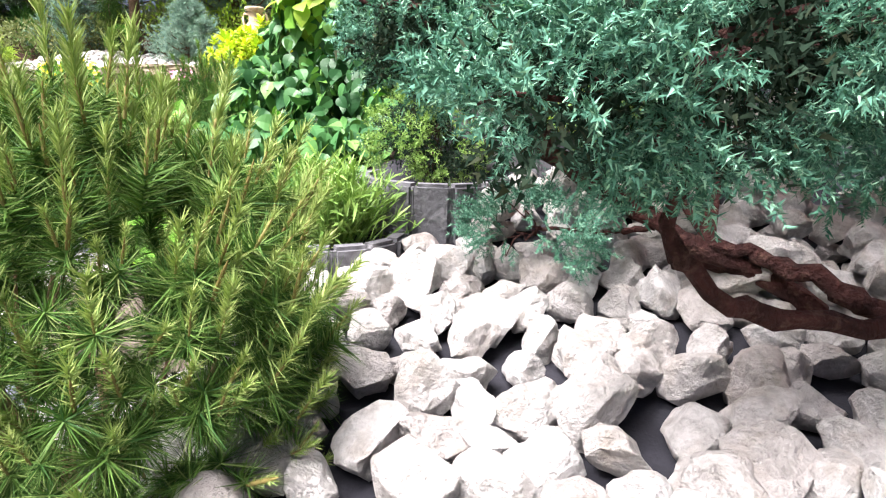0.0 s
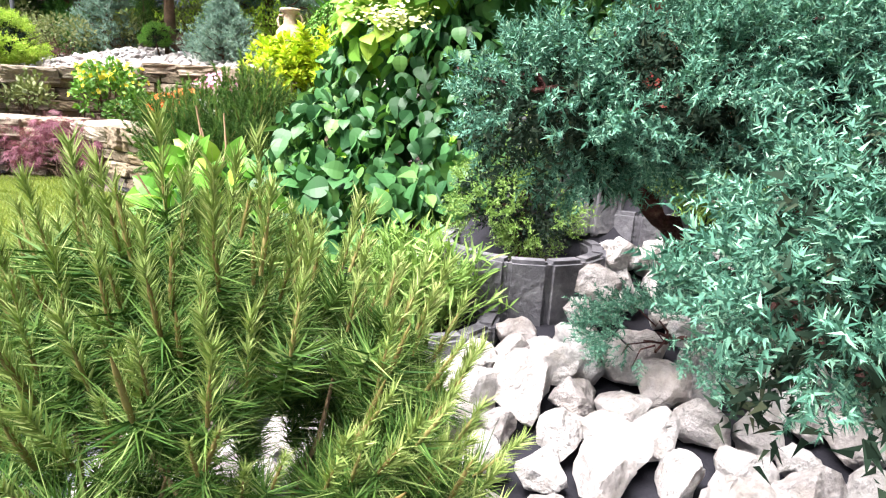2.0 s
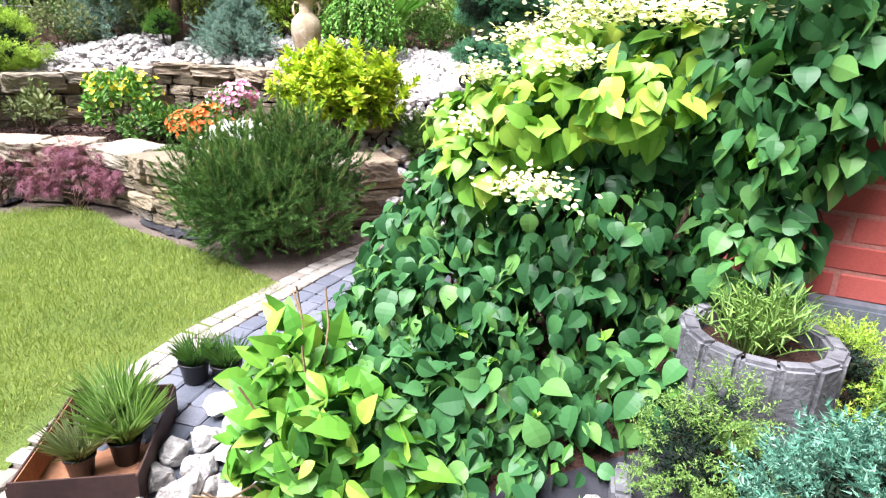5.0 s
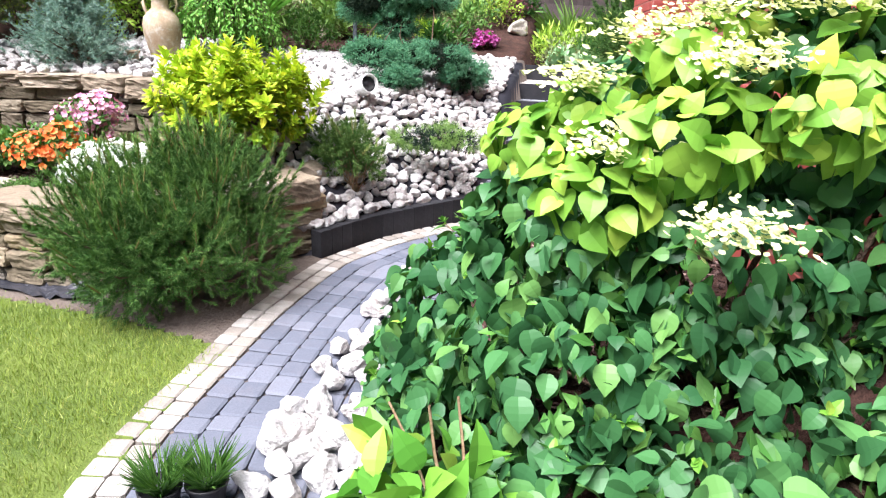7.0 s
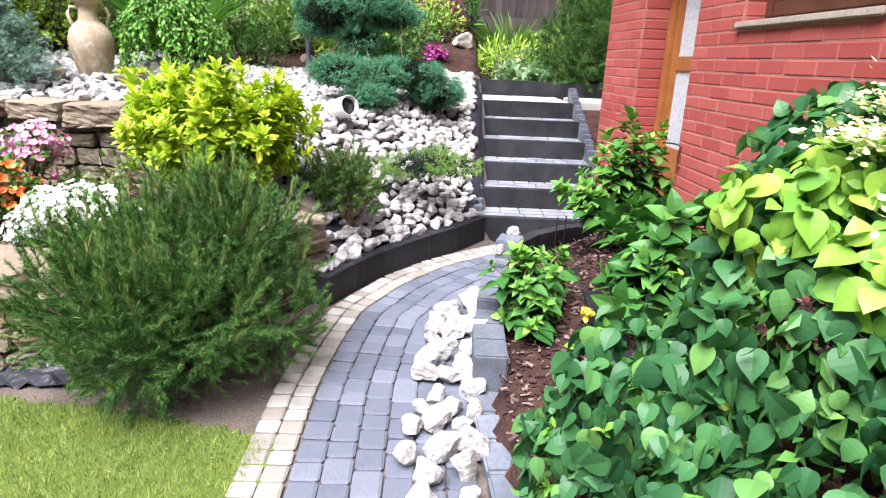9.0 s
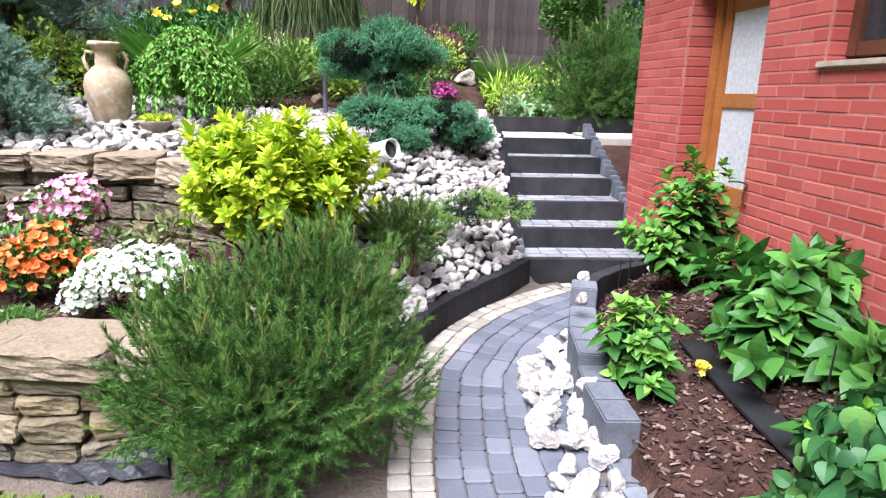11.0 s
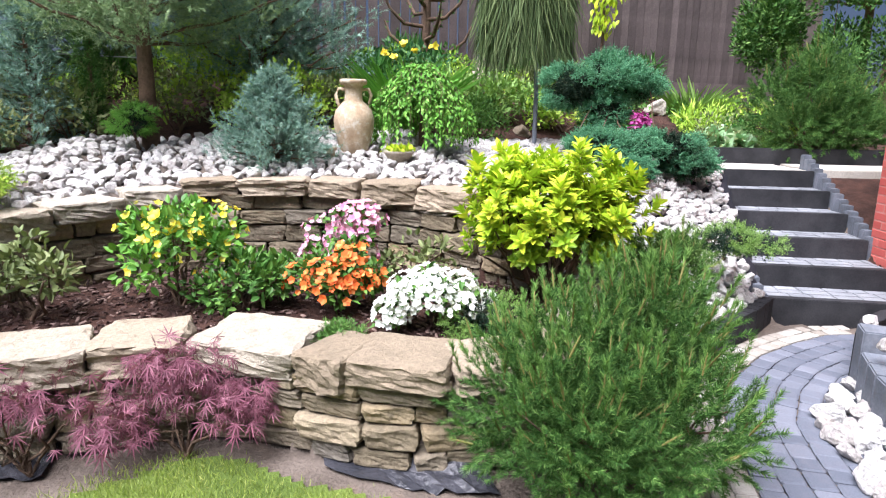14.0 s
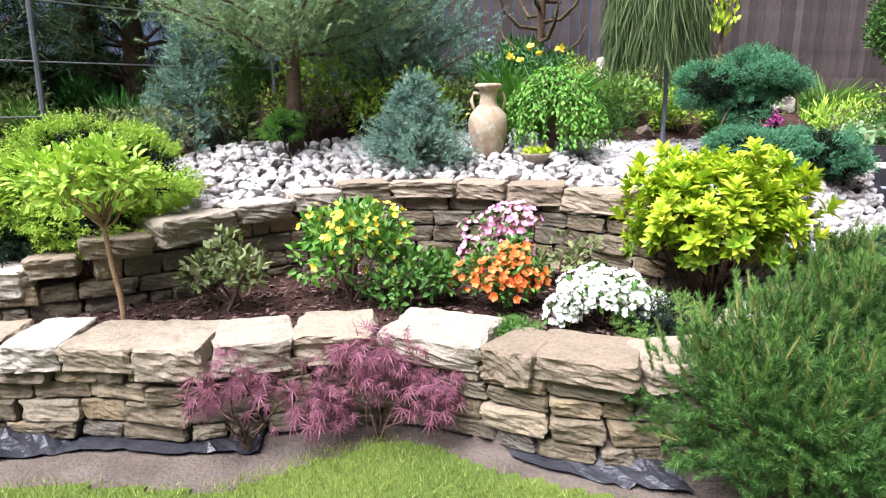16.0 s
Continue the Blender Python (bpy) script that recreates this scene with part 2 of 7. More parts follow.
F_CREAM = leafy("cream_flower", (0.55, 0.6, 0.22), (0.75, 0.75, 0.42), (0.85, 0.84, 0.6), 0.5, 0.3)
F_PINK = leafy("pink_petal", (0.65, 0.2, 0.42), (0.82, 0.45, 0.62), (0.9, 0.65, 0.75), 0.5, 0.3)
F_MAG = leafy("magenta_petal", (0.5, 0.06, 0.35), (0.68, 0.13, 0.5), (0.75, 0.25, 0.6), 0.5, 0.3)
F_ORANGE = leafy("orange_petal", (0.75, 0.13, 0.03), (0.88, 0.24, 0.05), (0.92, 0.4, 0.14), 0.5, 0.3)
F_YELLOW = leafy("yellow_petal", (0.8, 0.62, 0.03), (0.88, 0.75, 0.08), (0.9, 0.82, 0.3), 0.5, 0.3)


# ---- mesh helpers ----
def arrays(V, F, name="mesh", mat=None, smooth=False):
    """A mesh from arrays of places and of faces with one number of corners (or a list of such arrays)."""
    Fs = F if isinstance(F, list) else [F]
    me = bpy.data.meshes.new(name)
    me.vertices.add(len(V))
    me.vertices.foreach_set("co", np.asarray(V, np.float32).ravel())
    idx = np.concatenate([f.ravel() for f in Fs])
    size = np.concatenate([np.full(len(f), f.shape[1]) for f in Fs])
    me.loops.add(len(idx))
    me.loops.foreach_set("vertex_index", idx.astype(np.int32))
    me.polygons.add(len(size))
    me.polygons.foreach_set("loop_start", np.concatenate([[0], np.cumsum(size)[:-1]]).astype(np.int32))
    if mat:
        me.materials.append(mat)
    me.update(calc_edges=True)
    me.polygons.foreach_set("use_smooth", np.full(len(size), bool(smooth)))
    me.validate()
    return me


def piece(name, me, parent=None, m=None, label=""):
    """One mesh object, under a thing when a parent is given."""
    ob = new(name, me)
    if parent is not None:
        ob.parent = parent
    if m is not None:
        ob.matrix_basis = m
    return tagged(ob, label)


def part(name, bm, material, parent=None, label="", smooth=False):
    """Links a bmesh as one mesh object."""
    me = bpy.data.meshes.new(name)
    bm.to_mesh(me)
    bm.free()
    me.materials.append(material)
    if smooth:
        for p in me.polygons:
            p.use_smooth = True
    return piece(name, me, parent, label=label)


def thing(name, label, category, loc=(0, 0, 0), rz=0.0, group="", kind=""):
    ob = new(name)
    ob.matrix_basis = pose(*loc, 0, 0, rz)
    return tagged(ob, label, category, group, kind)


def basis(d, roll):
    """Frames whose y axis runs along d, turned by roll about it."""
    d = d / np.linalg.norm(d, axis=1, keepdims=True)
    up = np.where(np.abs(d[:, 2:3]) > 0.95, [[1.0, 0, 0]], [[0, 0, 1.0]])
    x = np.cross(d, up)
    x /= np.linalg.norm(x, axis=1, keepdims=True)
    z = np.cross(x, d)
    c, s = np.cos(roll)[:, None], np.sin(roll)[:, None]
    return np.stack([c * x + s * z, d, c * z - s * x], 2)


def strew(tmpl, P, d, size, roll):
    """Copies of a template (V, F) at P, its y axis along d; returns V, F of one mesh."""
    V, F = tmpl
    B = basis(np.asarray(d, float), roll) * np.asarray(size, float)[:, None, None]
    W = np.einsum("nij,vj->nvi", B, V) + np.asarray(P)[:, None, :]
    k = np.arange(len(P))[:, None, None] * len(V)
    return W.reshape(-1, 3), (F[None] + k).reshape(-1, F.shape[1])


def strew_faced(tmpl, P, d, face, size):
    """As strew, but each copy's face looks along face."""
    V, F = tmpl
    d = d / np.linalg.norm(d, axis=1, keepdims=True)
    z = face - d * (face * d).sum(1, keepdims=True)
    z /= np.linalg.norm(z, axis=1, keepdims=True) + 1e-9
    B = np.stack([np.cross(d, z), d, z], 2) * np.asarray(size, float)[:, None, None]
    W = np.einsum("nij,vj->nvi", B, V) + np.asarray(P)[:, None, :]
    k = np.arange(len(P))[:, None, None] * len(V)
    return W.reshape(-1, 3), (F[None] + k).reshape(-1, F.shape[1])


def joined(items):
    """Joins (V, F) pairs, all with the same corner count."""
    V, F, k = [], [], 0
    for v, f in items:
        V.append(v)
        F.append(f + k)
        k += len(v)
    return np.concatenate(V), np.concatenate(F)


def tube(pts, radii, sides=6, knob=0.0):
    """A tapered tube along points."""
    pts = np.asarray(pts, float)
    d = np.gradient(pts, axis=0)
    B = basis(d + 1e-6, np.zeros(len(pts)))
    a = np.arange(sides) * 2 * np.pi / sides
    ring = np.cos(a)[None, :, None] * B[:, None, :, 0] + np.sin(a)[None, :, None] * B[:, None, :, 2]
    r = np.asarray(radii, float)[:, None] * (1 + knob * rng.uniform(-1, 1, (len(pts), sides)))
    V = (pts[:, None] + ring * r[..., None]).reshape(-1, 3)
    i, j = np.meshgrid(np.arange(len(pts) - 1), np.arange(sides), indexing="ij")
    k = (j + 1) % sides
    F = np.stack([i * sides + j, i * sides + k, (i + 1) * sides + k, (i + 1) * sides + j], -1).reshape(-1, 4)
    return V, F


def bent(a, b, sag=0.0, wob=0.0, n=7):
    """Points from a to b, bowed and wobbling."""
    a, b = np.asarray(a, float), np.asarray(b, float)
    t = np.linspace(0, 1, n)[:, None]
    p = a + (b - a) * t
    p[:, 2] -= sag * 4 * t[:, 0] * (1 - t[:, 0])
    p[1:-1] += rng.normal(0, wob, (n - 2, 3)) if wob else 0
    return p


# ---- leaf templates: along +y, length 1, face up ----
def leaf_rows(ys, ws, lift, droop):
    V, F = [], []
    for y, w in zip(ys, ws):
        z = -droop * y * y
        V += [(-w, y, z + lift * w), (0, y, z), (w, y, z + lift * w)]
    for i in range(len(ys) - 1):
        a, b = 3 * i, 3 * i + 3
        F += [(a, a + 1, b + 1, b), (a + 1, a + 2, b + 2, b + 1)]
    return np.array(V, float), np.array(F)


T_HEART = leaf_rows([-0.13, 0.0, 0.2, 0.42, 0.64, 0.83, 1.0], [0.22, 0.4, 0.49, 0.47, 0.34, 0.16, 0.005], 0.16, 0.3)
T_OVAL = leaf_rows([0, 0.2, 0.5, 0.8, 1.0], [0.02, 0.22, 0.29, 0.17, 0.01], 0.3, 0.2)
T_BROAD = leaf_rows([0, 0.12, 0.35, 0.6, 0.82, 1.0], [0.02, 0.2, 0.33, 0.29, 0.15, 0.01], 0.25, 0.35)
T_DIAMOND = leaf_rows([0, 0.5, 1.0], [0.03, 0.24, 0.01], 0.3, 0.1)
T_LANCE = leaf_rows([0, 0.45, 1.0], [0.03, 0.075, 0.01], 0.3, 0.12)
T_FAR = (np.array([(0, 0, 0), (0.27, 0.45, 0.08), (0, 1, -0.08), (-0.27, 0.45, 0.08)], float), np.array([(0, 1, 2, 3)]))
T_BLADE = (np.array([(-0.035, 0, 0), (0.035, 0, 0), (0.0, 1, 0.0)], float), np.array([(0, 1, 2)]))


def needle_set(n, y0, y1, length, spread, width, forward=0.6, seed=1):
    """Needles round a shoot that runs along +y."""
    g = np.random.default_rng(seed)
    a, y = g.uniform(0, 2 * np.pi, n), y0 + (y1 - y0) * np.sort(g.uniform(0, 1, n))
    f = forward + (1 - forward) * ((y - y0) / (y1 - y0)) ** 2
    out = np.stack([np.cos(a), np.zeros(n), np.sin(a)], 1)
    d = out * (spread * (1.25 - f))[:, None] + np.array([0, 1, 0]) * f[:, None] + g.normal(0, 0.08, (n, 3))
    base = np.stack([0.02 * np.cos(a), y, 0.02 * np.sin(a)], 1)
    T = np.array([(-width, 0, 0), (width, 0, 0), (width * 0.9, 0.7, 0), (0, 1, 0), (-width * 0.9, 0.7, 0)], float)
    return strew((T, np.array([(0, 1, 2, 4), (4, 2, 3, 3)])[:, :4]), base, d, length * g.uniform(0.8, 1.1, n), g.uniform(0, 6.3, n))


def tri_needles(n, y0, y1, length, spread, width, forward, seed):
    """Cheap needles of one triangle each."""
    g = np.random.default_rng(seed)
    a, y = g.uniform(0, 2 * np.pi, n), y0 + (y1 - y0) * g.uniform(0, 1, n)
    d = np.stack([np.cos(a) * spread, np.full(n, forward), np.sin(a) * spread], 1) + g.normal(0, 0.1, (n, 3))
    base = np.stack([0 * a, y, 0 * a], 1)
    T = np.array([(-width, 0, 0), (width, 0, 0), (0, 1, 0)], float)
    return strew((T, np.array([(0, 1, 2)])), base, d, length * g.uniform(0.7, 1.1, n), g.uniform(0, 6.3, n))


def spray(side, leaves, width, seed, plane=0.35, short=0.16):
    """A juniper spray: an axis with side twigs, all set with short pointed scales."""
    g = np.random.default_rng(seed)
    P, D, S = [], [], []
    lines = [(np.zeros(3), np.array([0, 1.0, 0]), 1.0)]
    for k in range(side):
        y = 0.12 + 0.75 * k / side
        a = (k % 2) * np.pi + g.normal(0, plane * 2)
        d = np.array([np.cos(a) * 0.8, 0.62, np.sin(a) * 0.8])
        lines.append((np.array([0, y, 0]), d / np.linalg.norm(d), 0.42 * (1.05 - y)))
    for o, d, ln in lines:
        m = max(3, int(leaves * ln))
        for i in range(m):
            P.append(o + d * ln * (i + 0.5) / m)
            a = g.uniform(0, 6.3)
            q = d * 0.62 + g.normal(0, 0.15, 3) + 0.85 * np.cross(d, [np.cos(a), 0.3, np.sin(a)])
            D.append(q)
            S.append(short * g.uniform(0.65, 1.3))
    T = np.array([(-width, 0, 0), (width, 0, 0), (0, 1, 0)], float)
    return strew((T, np.array([(0, 1, 2)])), np.array(P), np.array(D), np.array(S), g.uniform(0, 6.3, len(P)))


def petals(n, length, width, cup):
    """An open flower facing +y."""
    V, F = [], []
    for k in range(n):
        a = 2 * np.pi * k / n
        u, w = np.array([np.cos(a), 0, np.sin(a)]), np.array([-np.sin(a), 0, np.cos(a)])
        o = len(V)
        V += [np.zeros(3), u * length * 0.6 + w * width + np.array([0, cup * 0.6, 0]), u * length + np.array([0, cup, 0]), u * length * 0.6 - w * width + np.array([0, cup * 0.6, 0])]
        F.append((o, o + 1, o + 2, o + 3))
    return np.array(V), np.array(F)


T_FLOWER = petals(5, 0.5, 0.24, 0.25)
T_TINY = petals(4, 0.5, 0.3, 0.1)


# ---- plant builders ----
def on_lumps(centres, radii, n, shell=0.55):
    """Points spread over the outer part of round clumps, and the way outwards."""
    centres, radii = np.asarray(centres, float), np.asarray(radii, float)
    w = radii.mean(1) ** 2
    k = rng.choice(len(centres), n, p=w / w.sum())
    d = rng.normal(size=(n, 3))
    d /= np.linalg.norm(d, axis=1, keepdims=True)
    r = shell + (1 - shell) * rng.uniform(0, 1, n) ** 0.6
    return centres[k] + d * radii[k] * r[:, None], d


def lumps_on(radii, k, size, lo=-0.3, squash=1.0):
    """Clump centres over an ellipsoid."""
    d = rng.normal(size=(k * 4, 3))
    d /= np.linalg.norm(d, axis=1, keepdims=True)
    d = d[d[:, 2] > lo][:k]
    c = d * np.asarray(radii) * rng.uniform(0.55, 0.85, (len(d), 1))
    s = size * rng.uniform(0.7, 1.25, len(d))
    return c, np.stack([s, s, s * squash], 1)


def foliage(name, tmpl, P, d, size, mat, parent, label="", roll=None, smooth=False, face=None):
    n = len(P)
    s = size * rng.uniform(0.55, 1.2, n)
    if face is not None:
        V, F = strew_faced(tmpl, P, d, face, s)
    else:
        V, F = strew(tmpl, P, d, s, rng.normal(0, 0.5, n) if roll is None else rng.uniform(0, roll, n))
    return tagged(piece(name, arrays(V, F, name, mat, smooth), parent, label=label), kind="stuff")


def stems(name, ends, base, r, mat, parent, wob=0.02, sides=5):
    items = []
    for e in ends:
        p = bent(base, e, -0.02, wob, 6)
        items.append(tube(p, np.linspace(r, r * 0.35, 6), sides))
    V, F = joined(items)
    return tagged(piece(name, arrays(V, F, name, mat, True), parent), kind="stuff")


def shrub(name, label, loc, radii, k, csize, n, tmpl, leaf, mat, category="shrub", wood=M_BARKG, up=0.5, out=0.8, lo=-0.35, lift=0.55, nstem=9, rstem=0.012, flat=1.0, group=""):
    """A bush: stems from the base and leaves over clumps, with gaps between them."""
    t = thing(name, label, category, loc, group=group)
    c, s = lumps_on(radii, k, csize, lo, flat)
    c[:, 2] += radii[2] * lift
    c[:, 2] = np.maximum(c[:, 2], s[:, 2] * 0.6)
    P, d = on_lumps(c, s, n)
    ok = P[:, 2] > 0.01
    P, d = P[ok], d[ok]
    face = d * 0.5 + np.array([0, 0, 0.9]) + rng.normal(0, 0.35, d.shape)
    d = d * out + np.array([0, 0, up]) + rng.normal(0, 0.4, d.shape)
    foliage("foliage", tmpl, P, d, leaf, mat, t, face=face)
    ends = c[rng.choice(len(c), min(nstem, len(c)), replace=False)]
    stems("branchwork", ends, (0, 0, -0.04), rstem, wood, t)
    return t, c, s

# ---- plan ----
UW_X = np.array([-9.0, -5.73, -5.0, -4.34, -3.75, -2.95, -2.3, -2.0, -1.75, -1.5])
UW_Y = np.array([6.1, 6.3, 6.6, 7.2, 7.42, 7.32, 7.1, 6.75, 6.4, 6.1])
UW_Z = np.array([0.68, 0.73, 0.95, 1.0, 1.09, 1.09, 1.08, 1.05, 0.95, 0.8])
LW_X = np.array([-9.0, -6.2, -5.56, -5.15, -4.72, -4.24, -3.9, -3.56, -3.27, -3.0, -2.68, -2.3, -1.9, -1.5, -1.13])
LW_Y = np.array([5.9, 5.75, 5.73, 5.67, 5.55, 5.6, 5.62, 5.58, 5.42, 5.2, 5.06, 5.0, 5.08, 5.3, 5.52])
PAL_X = np.array([-1.12, -0.9, -0.7, -0.45, -0.15, 0.2, 0.56])
PAL_Y = np.array([5.42, 5.62, 5.78, 5.93, 6.1, 6.27, 6.5])
STAIR, SU, SW = np.array([0.57, 6.5]), np.array([0.415, 0.91]), np.array([0.91, -0.415])
GOING, RISER, SWIDE = 0.44, 0.177, 1.12
HC, HN = np.array([2.0, 6.87]), np.array([0.22, 2.22])
HU = (HN - HC) / np.linalg.norm(HN - HC)
HIN = np.array([-HU[1], HU[0]])
HLEN = float(np.linalg.norm(HN - HC))
INNER = np.array([(-1.25, 1.75), (-1.14, 2.5), (-0.97, 3.2), (-0.75, 3.85), (-0.5, 4.35), (-0.2, 4.85), (0.13, 5.25), (0.6, 5.6), (1.3, 5.85)])


def terrace(x, y):
    """Height of the upper terrace and of the slope behind it."""
    edge = np.interp(x, UW_X, UW_Y)
    top = np.interp(x, UW_X, UW_Z) - 0.07
    return top + 0.16 * np.maximum(y - edge, 0) + 0.12 * np.maximum(y - 9.6, 0)


def height(x, y):
    """Ground height over the whole plan."""
    x, y = np.asarray(x, float), np.asarray(y, float)
    z = np.interp(y, [0.9, 1.6, 2.6], [-0.22, -0.12, 0.0]) - 0.02
    lw, uw = np.interp(x, LW_X, LW_Y), np.interp(x, UW_X, UW_Y)
    bed = (x < -1.13) & (y > lw + 0.1)
    z = np.where(bed, 0.4 + 0.04 * np.clip(y - lw, 0, 1), z)
    high = (x < -1.5) & (y > uw + 0.12)
    z = np.where(high, terrace(x, y), z)
    a, b = (x - STAIR[0]) * SU[0] + (y - STAIR[1]) * SU[1], (x - STAIR[0]) * SW[0] + (y - STAIR[1]) * SW[1]
    pal = np.interp(x, PAL_X, PAL_Y)
    slope = (x >= -1.5) & (y > pal + 0.04) & (b < 0.02)
    back = 1.0 + 0.16 * (y - 7.4) + 0.12 * np.maximum(y - 9.6, 0)
    z = np.where(slope, np.minimum(0.12 + 0.78 * (y - pal) * 0.9, back), z)
    z = np.where((x >= -1.5) & (b >= 0.02) & (a > 0), np.minimum(0.4 * a - 0.12, 0.93 + 0.16 * np.maximum(a - 3.4, 0)), z)
    z = np.where((b > SWIDE) & (a > 0), np.minimum(0.4 * a + 0.05, 0.98 + 0.16 * np.maximum(a - 3.4, 0)), z)
    # raised bed between the path and the house
    ix = np.interp(y, INNER[:, 1], INNER[:, 0])
    fx = HC[0] + (y - HC[1]) * HU[0] / HU[1]
    side = (x > ix + 0.04) & (y > 1.75) & (y < 5.85) & (a < 0.05)
    q = np.clip((x - ix) / np.maximum(fx - ix, 0.2), 0, 1)
    wallz = np.interp(y, [1.7, 2.3, 4.0, 5.9], [0.62, 0.8, 0.4, 0.24])
    z = np.where(side, 0.1 + (wallz - 0.1) * q, z)
    # stone mound at the start
    m = (x > -0.62) & (y > 0.5) & (y <= 1.78)
    ramp_y = np.interp(y, [0.5, 0.9, 1.4, 1.78], [0.2, 0.26, 0.34, 0.48])
    z = np.where(m, ramp_y * np.clip((x + 0.62) / 0.35, 0.25, 1), z)
    z = np.where((x > 1.0) & (y > 0.5) & (y < 2.4) & ~side, 0.42, z)
    return z


def near_poly(px, py, line):
    """Distance to a polyline."""
    best = np.full(np.shape(px), 1e9)
    for (x0, y0), (x1, y1) in zip(line[:-1], line[1:]):
        dx, dy = x1 - x0, y1 - y0
        t = np.clip(((px - x0) * dx + (py - y0) * dy) / (dx * dx + dy * dy), 0, 1)
        best = np.minimum(best, np.hypot(px - x0 - t * dx, py - y0 - t * dy))
    return best


# ---- ground ----
gx = np.concatenate([[-900, -200, -60, -25, -14], np.arange(-10, 7.01, 0.09), [9, 14, 30, 80, 250, 900]])
gy = np.concatenate([[-900, -200, -60, -20, -6], np.arange(-3, 14.51, 0.09), [17, 25, 50, 120, 300, 900]])
GX, GY = np.meshgrid(gx, gy, indexing="ij")
GZ = height(np.clip(GX, -10, 7), np.clip(GY, -3, 14.5))
GV = np.stack([GX, GY, GZ], -1).reshape(-1, 3)
ii, jj = np.meshgrid(np.arange(len(gx) - 1), np.arange(len(gy) - 1), indexing="ij")
GF = np.stack([ii * len(gy) + jj, (ii + 1) * len(gy) + jj, (ii + 1) * len(gy) + jj + 1, ii * len(gy) + jj + 1], -1).reshape(-1, 4)
gme = arrays(GV, GF, "ground", M_SOIL, True)
for extra in (M_FABRIC, M_MULCHBED, M_LAWN):
    gme.materials.append(extra)
mid = GV[GF].mean(1)
mz, mx_, my_ = mid[:, 2], mid[:, 0], mid[:, 1]
fa, fb = (mx_ - STAIR[0]) * SU[0] + (my_ - STAIR[1]) * SU[1], (mx_ - STAIR[0]) * SW[0] + (my_ - STAIR[1]) * SW[1]
kind_of = np.zeros(len(GF), int)
kind_of[(mx_ > -1.5) & (my_ > np.interp(mx_, PAL_X, PAL_Y)) & (fb < 0.05) & (my_ < 9.2)] = 1
kind_of[(mx_ > -0.7) & (my_ < 1.9) & (my_ > 0.4)] = 1
kind_of[(mx_ < -1.4) & (my_ > np.interp(mx_, LW_X, LW_Y) + 0.1) & (my_ < np.interp(mx_, UW_X, UW_Y) + 0.1)] = 2
kind_of[(mx_ > np.interp(my_, INNER[:, 1], INNER[:, 0])) & (my_ > 1.9) & (my_ < 5.9) & (fa < 0)] = 2
kind_of[(fb > SWIDE) & (fa > 0.1) & (fa < 3.4)] = 2
kind_of[(my_ > 9.4)] = 2
kind_of[(mx_ < -10) | (mx_ > 7) | (my_ < -3)] = 3
gme.polygons.foreach_set("material_index", kind_of.astype(np.int32))
tagged(piece("ground", gme), "garden soil with mulch beds and dark weed fabric", "ground", kind="structure")

# lawn: a thin turf sheet with blades of its own
LAWN_E = np.array([(-2.3, -2.5), (-2.28, 1.2), (-2.24, 2.3), (-2.2, 2.78), (-2.02, 3.25), (-1.84, 3.75), (-1.6, 4.2)])


def on_lawn(x, y):
    right = np.interp(y, LAWN_E[:, 1], LAWN_E[:, 0])
    far = np.interp(x, [-9, -5.2, -4.5, -4.0, -3.75, -3.5, -3.28, -2.95, -2.4, -1.6], [5.3, 5.25, 5.1, 5.33, 5.43, 5.3, 5.08, 4.88, 4.58, 4.0])
    return (x < right) & (y < far) & (x > -9) & (y > -3)


def lawn_z(x, y):
    return height(x, y) + 0.02 + 0.004 * np.sin(x * 3.1) * np.sin(y * 2.7)


lx, ly = np.arange(-9, -1.5, 0.05), np.arange(-2.9, 5.5, 0.05)
LX, LY = np.meshgrid(lx, ly, indexing="ij")
LV = np.stack([LX, LY, lawn_z(LX, LY) - 0.006], -1).reshape(-1, 3)
ii, jj = np.meshgrid(np.arange(len(lx) - 1), np.arange(len(ly) - 1), indexing="ij")
LF = np.stack([ii * len(ly) + jj, (ii + 1) * len(ly) + jj, (ii + 1) * len(ly) + jj + 1, ii * len(ly) + jj + 1], -1).reshape(-1, 4)
LF = LF[on_lawn(LV[LF].mean(1)[:, 0] - 0.09, LV[LF].mean(1)[:, 1])]
tagged(piece("lawn", arrays(LV, LF, "lawn", M_LAWN, True)), "short mown bright green lawn turf", "lawn", kind="structure")
n = 170000
bx, by = rng.uniform(-6.5, -1.5, n), rng.uniform(2.0, 5.45, n)
ok = on_lawn(bx + rng.normal(0, 0.03, n), by + rng.normal(0, 0.03, n))
bx, by = bx[ok], by[ok]
bp = np.stack([bx, by, lawn_z(bx, by) + 0.008], 1)
bd = rng.normal(0, 0.5, (len(bx), 3)) + np.array([0, 0, 1.0])
bd[:, 2] = np.abs(bd[:, 2]) + 0.2
V, F = strew((T_BLADE[0] * np.array([1.6, 1, 1]), T_BLADE[1]), bp, bd, rng.uniform(0.018, 0.04, len(bx)), rng.uniform(0, 6.3, len(bx)))
tagged(piece("grass", arrays(V, F, "grass", L_GRASS)), "bright green blades of mown lawn grass", "grass", kind="stuff")


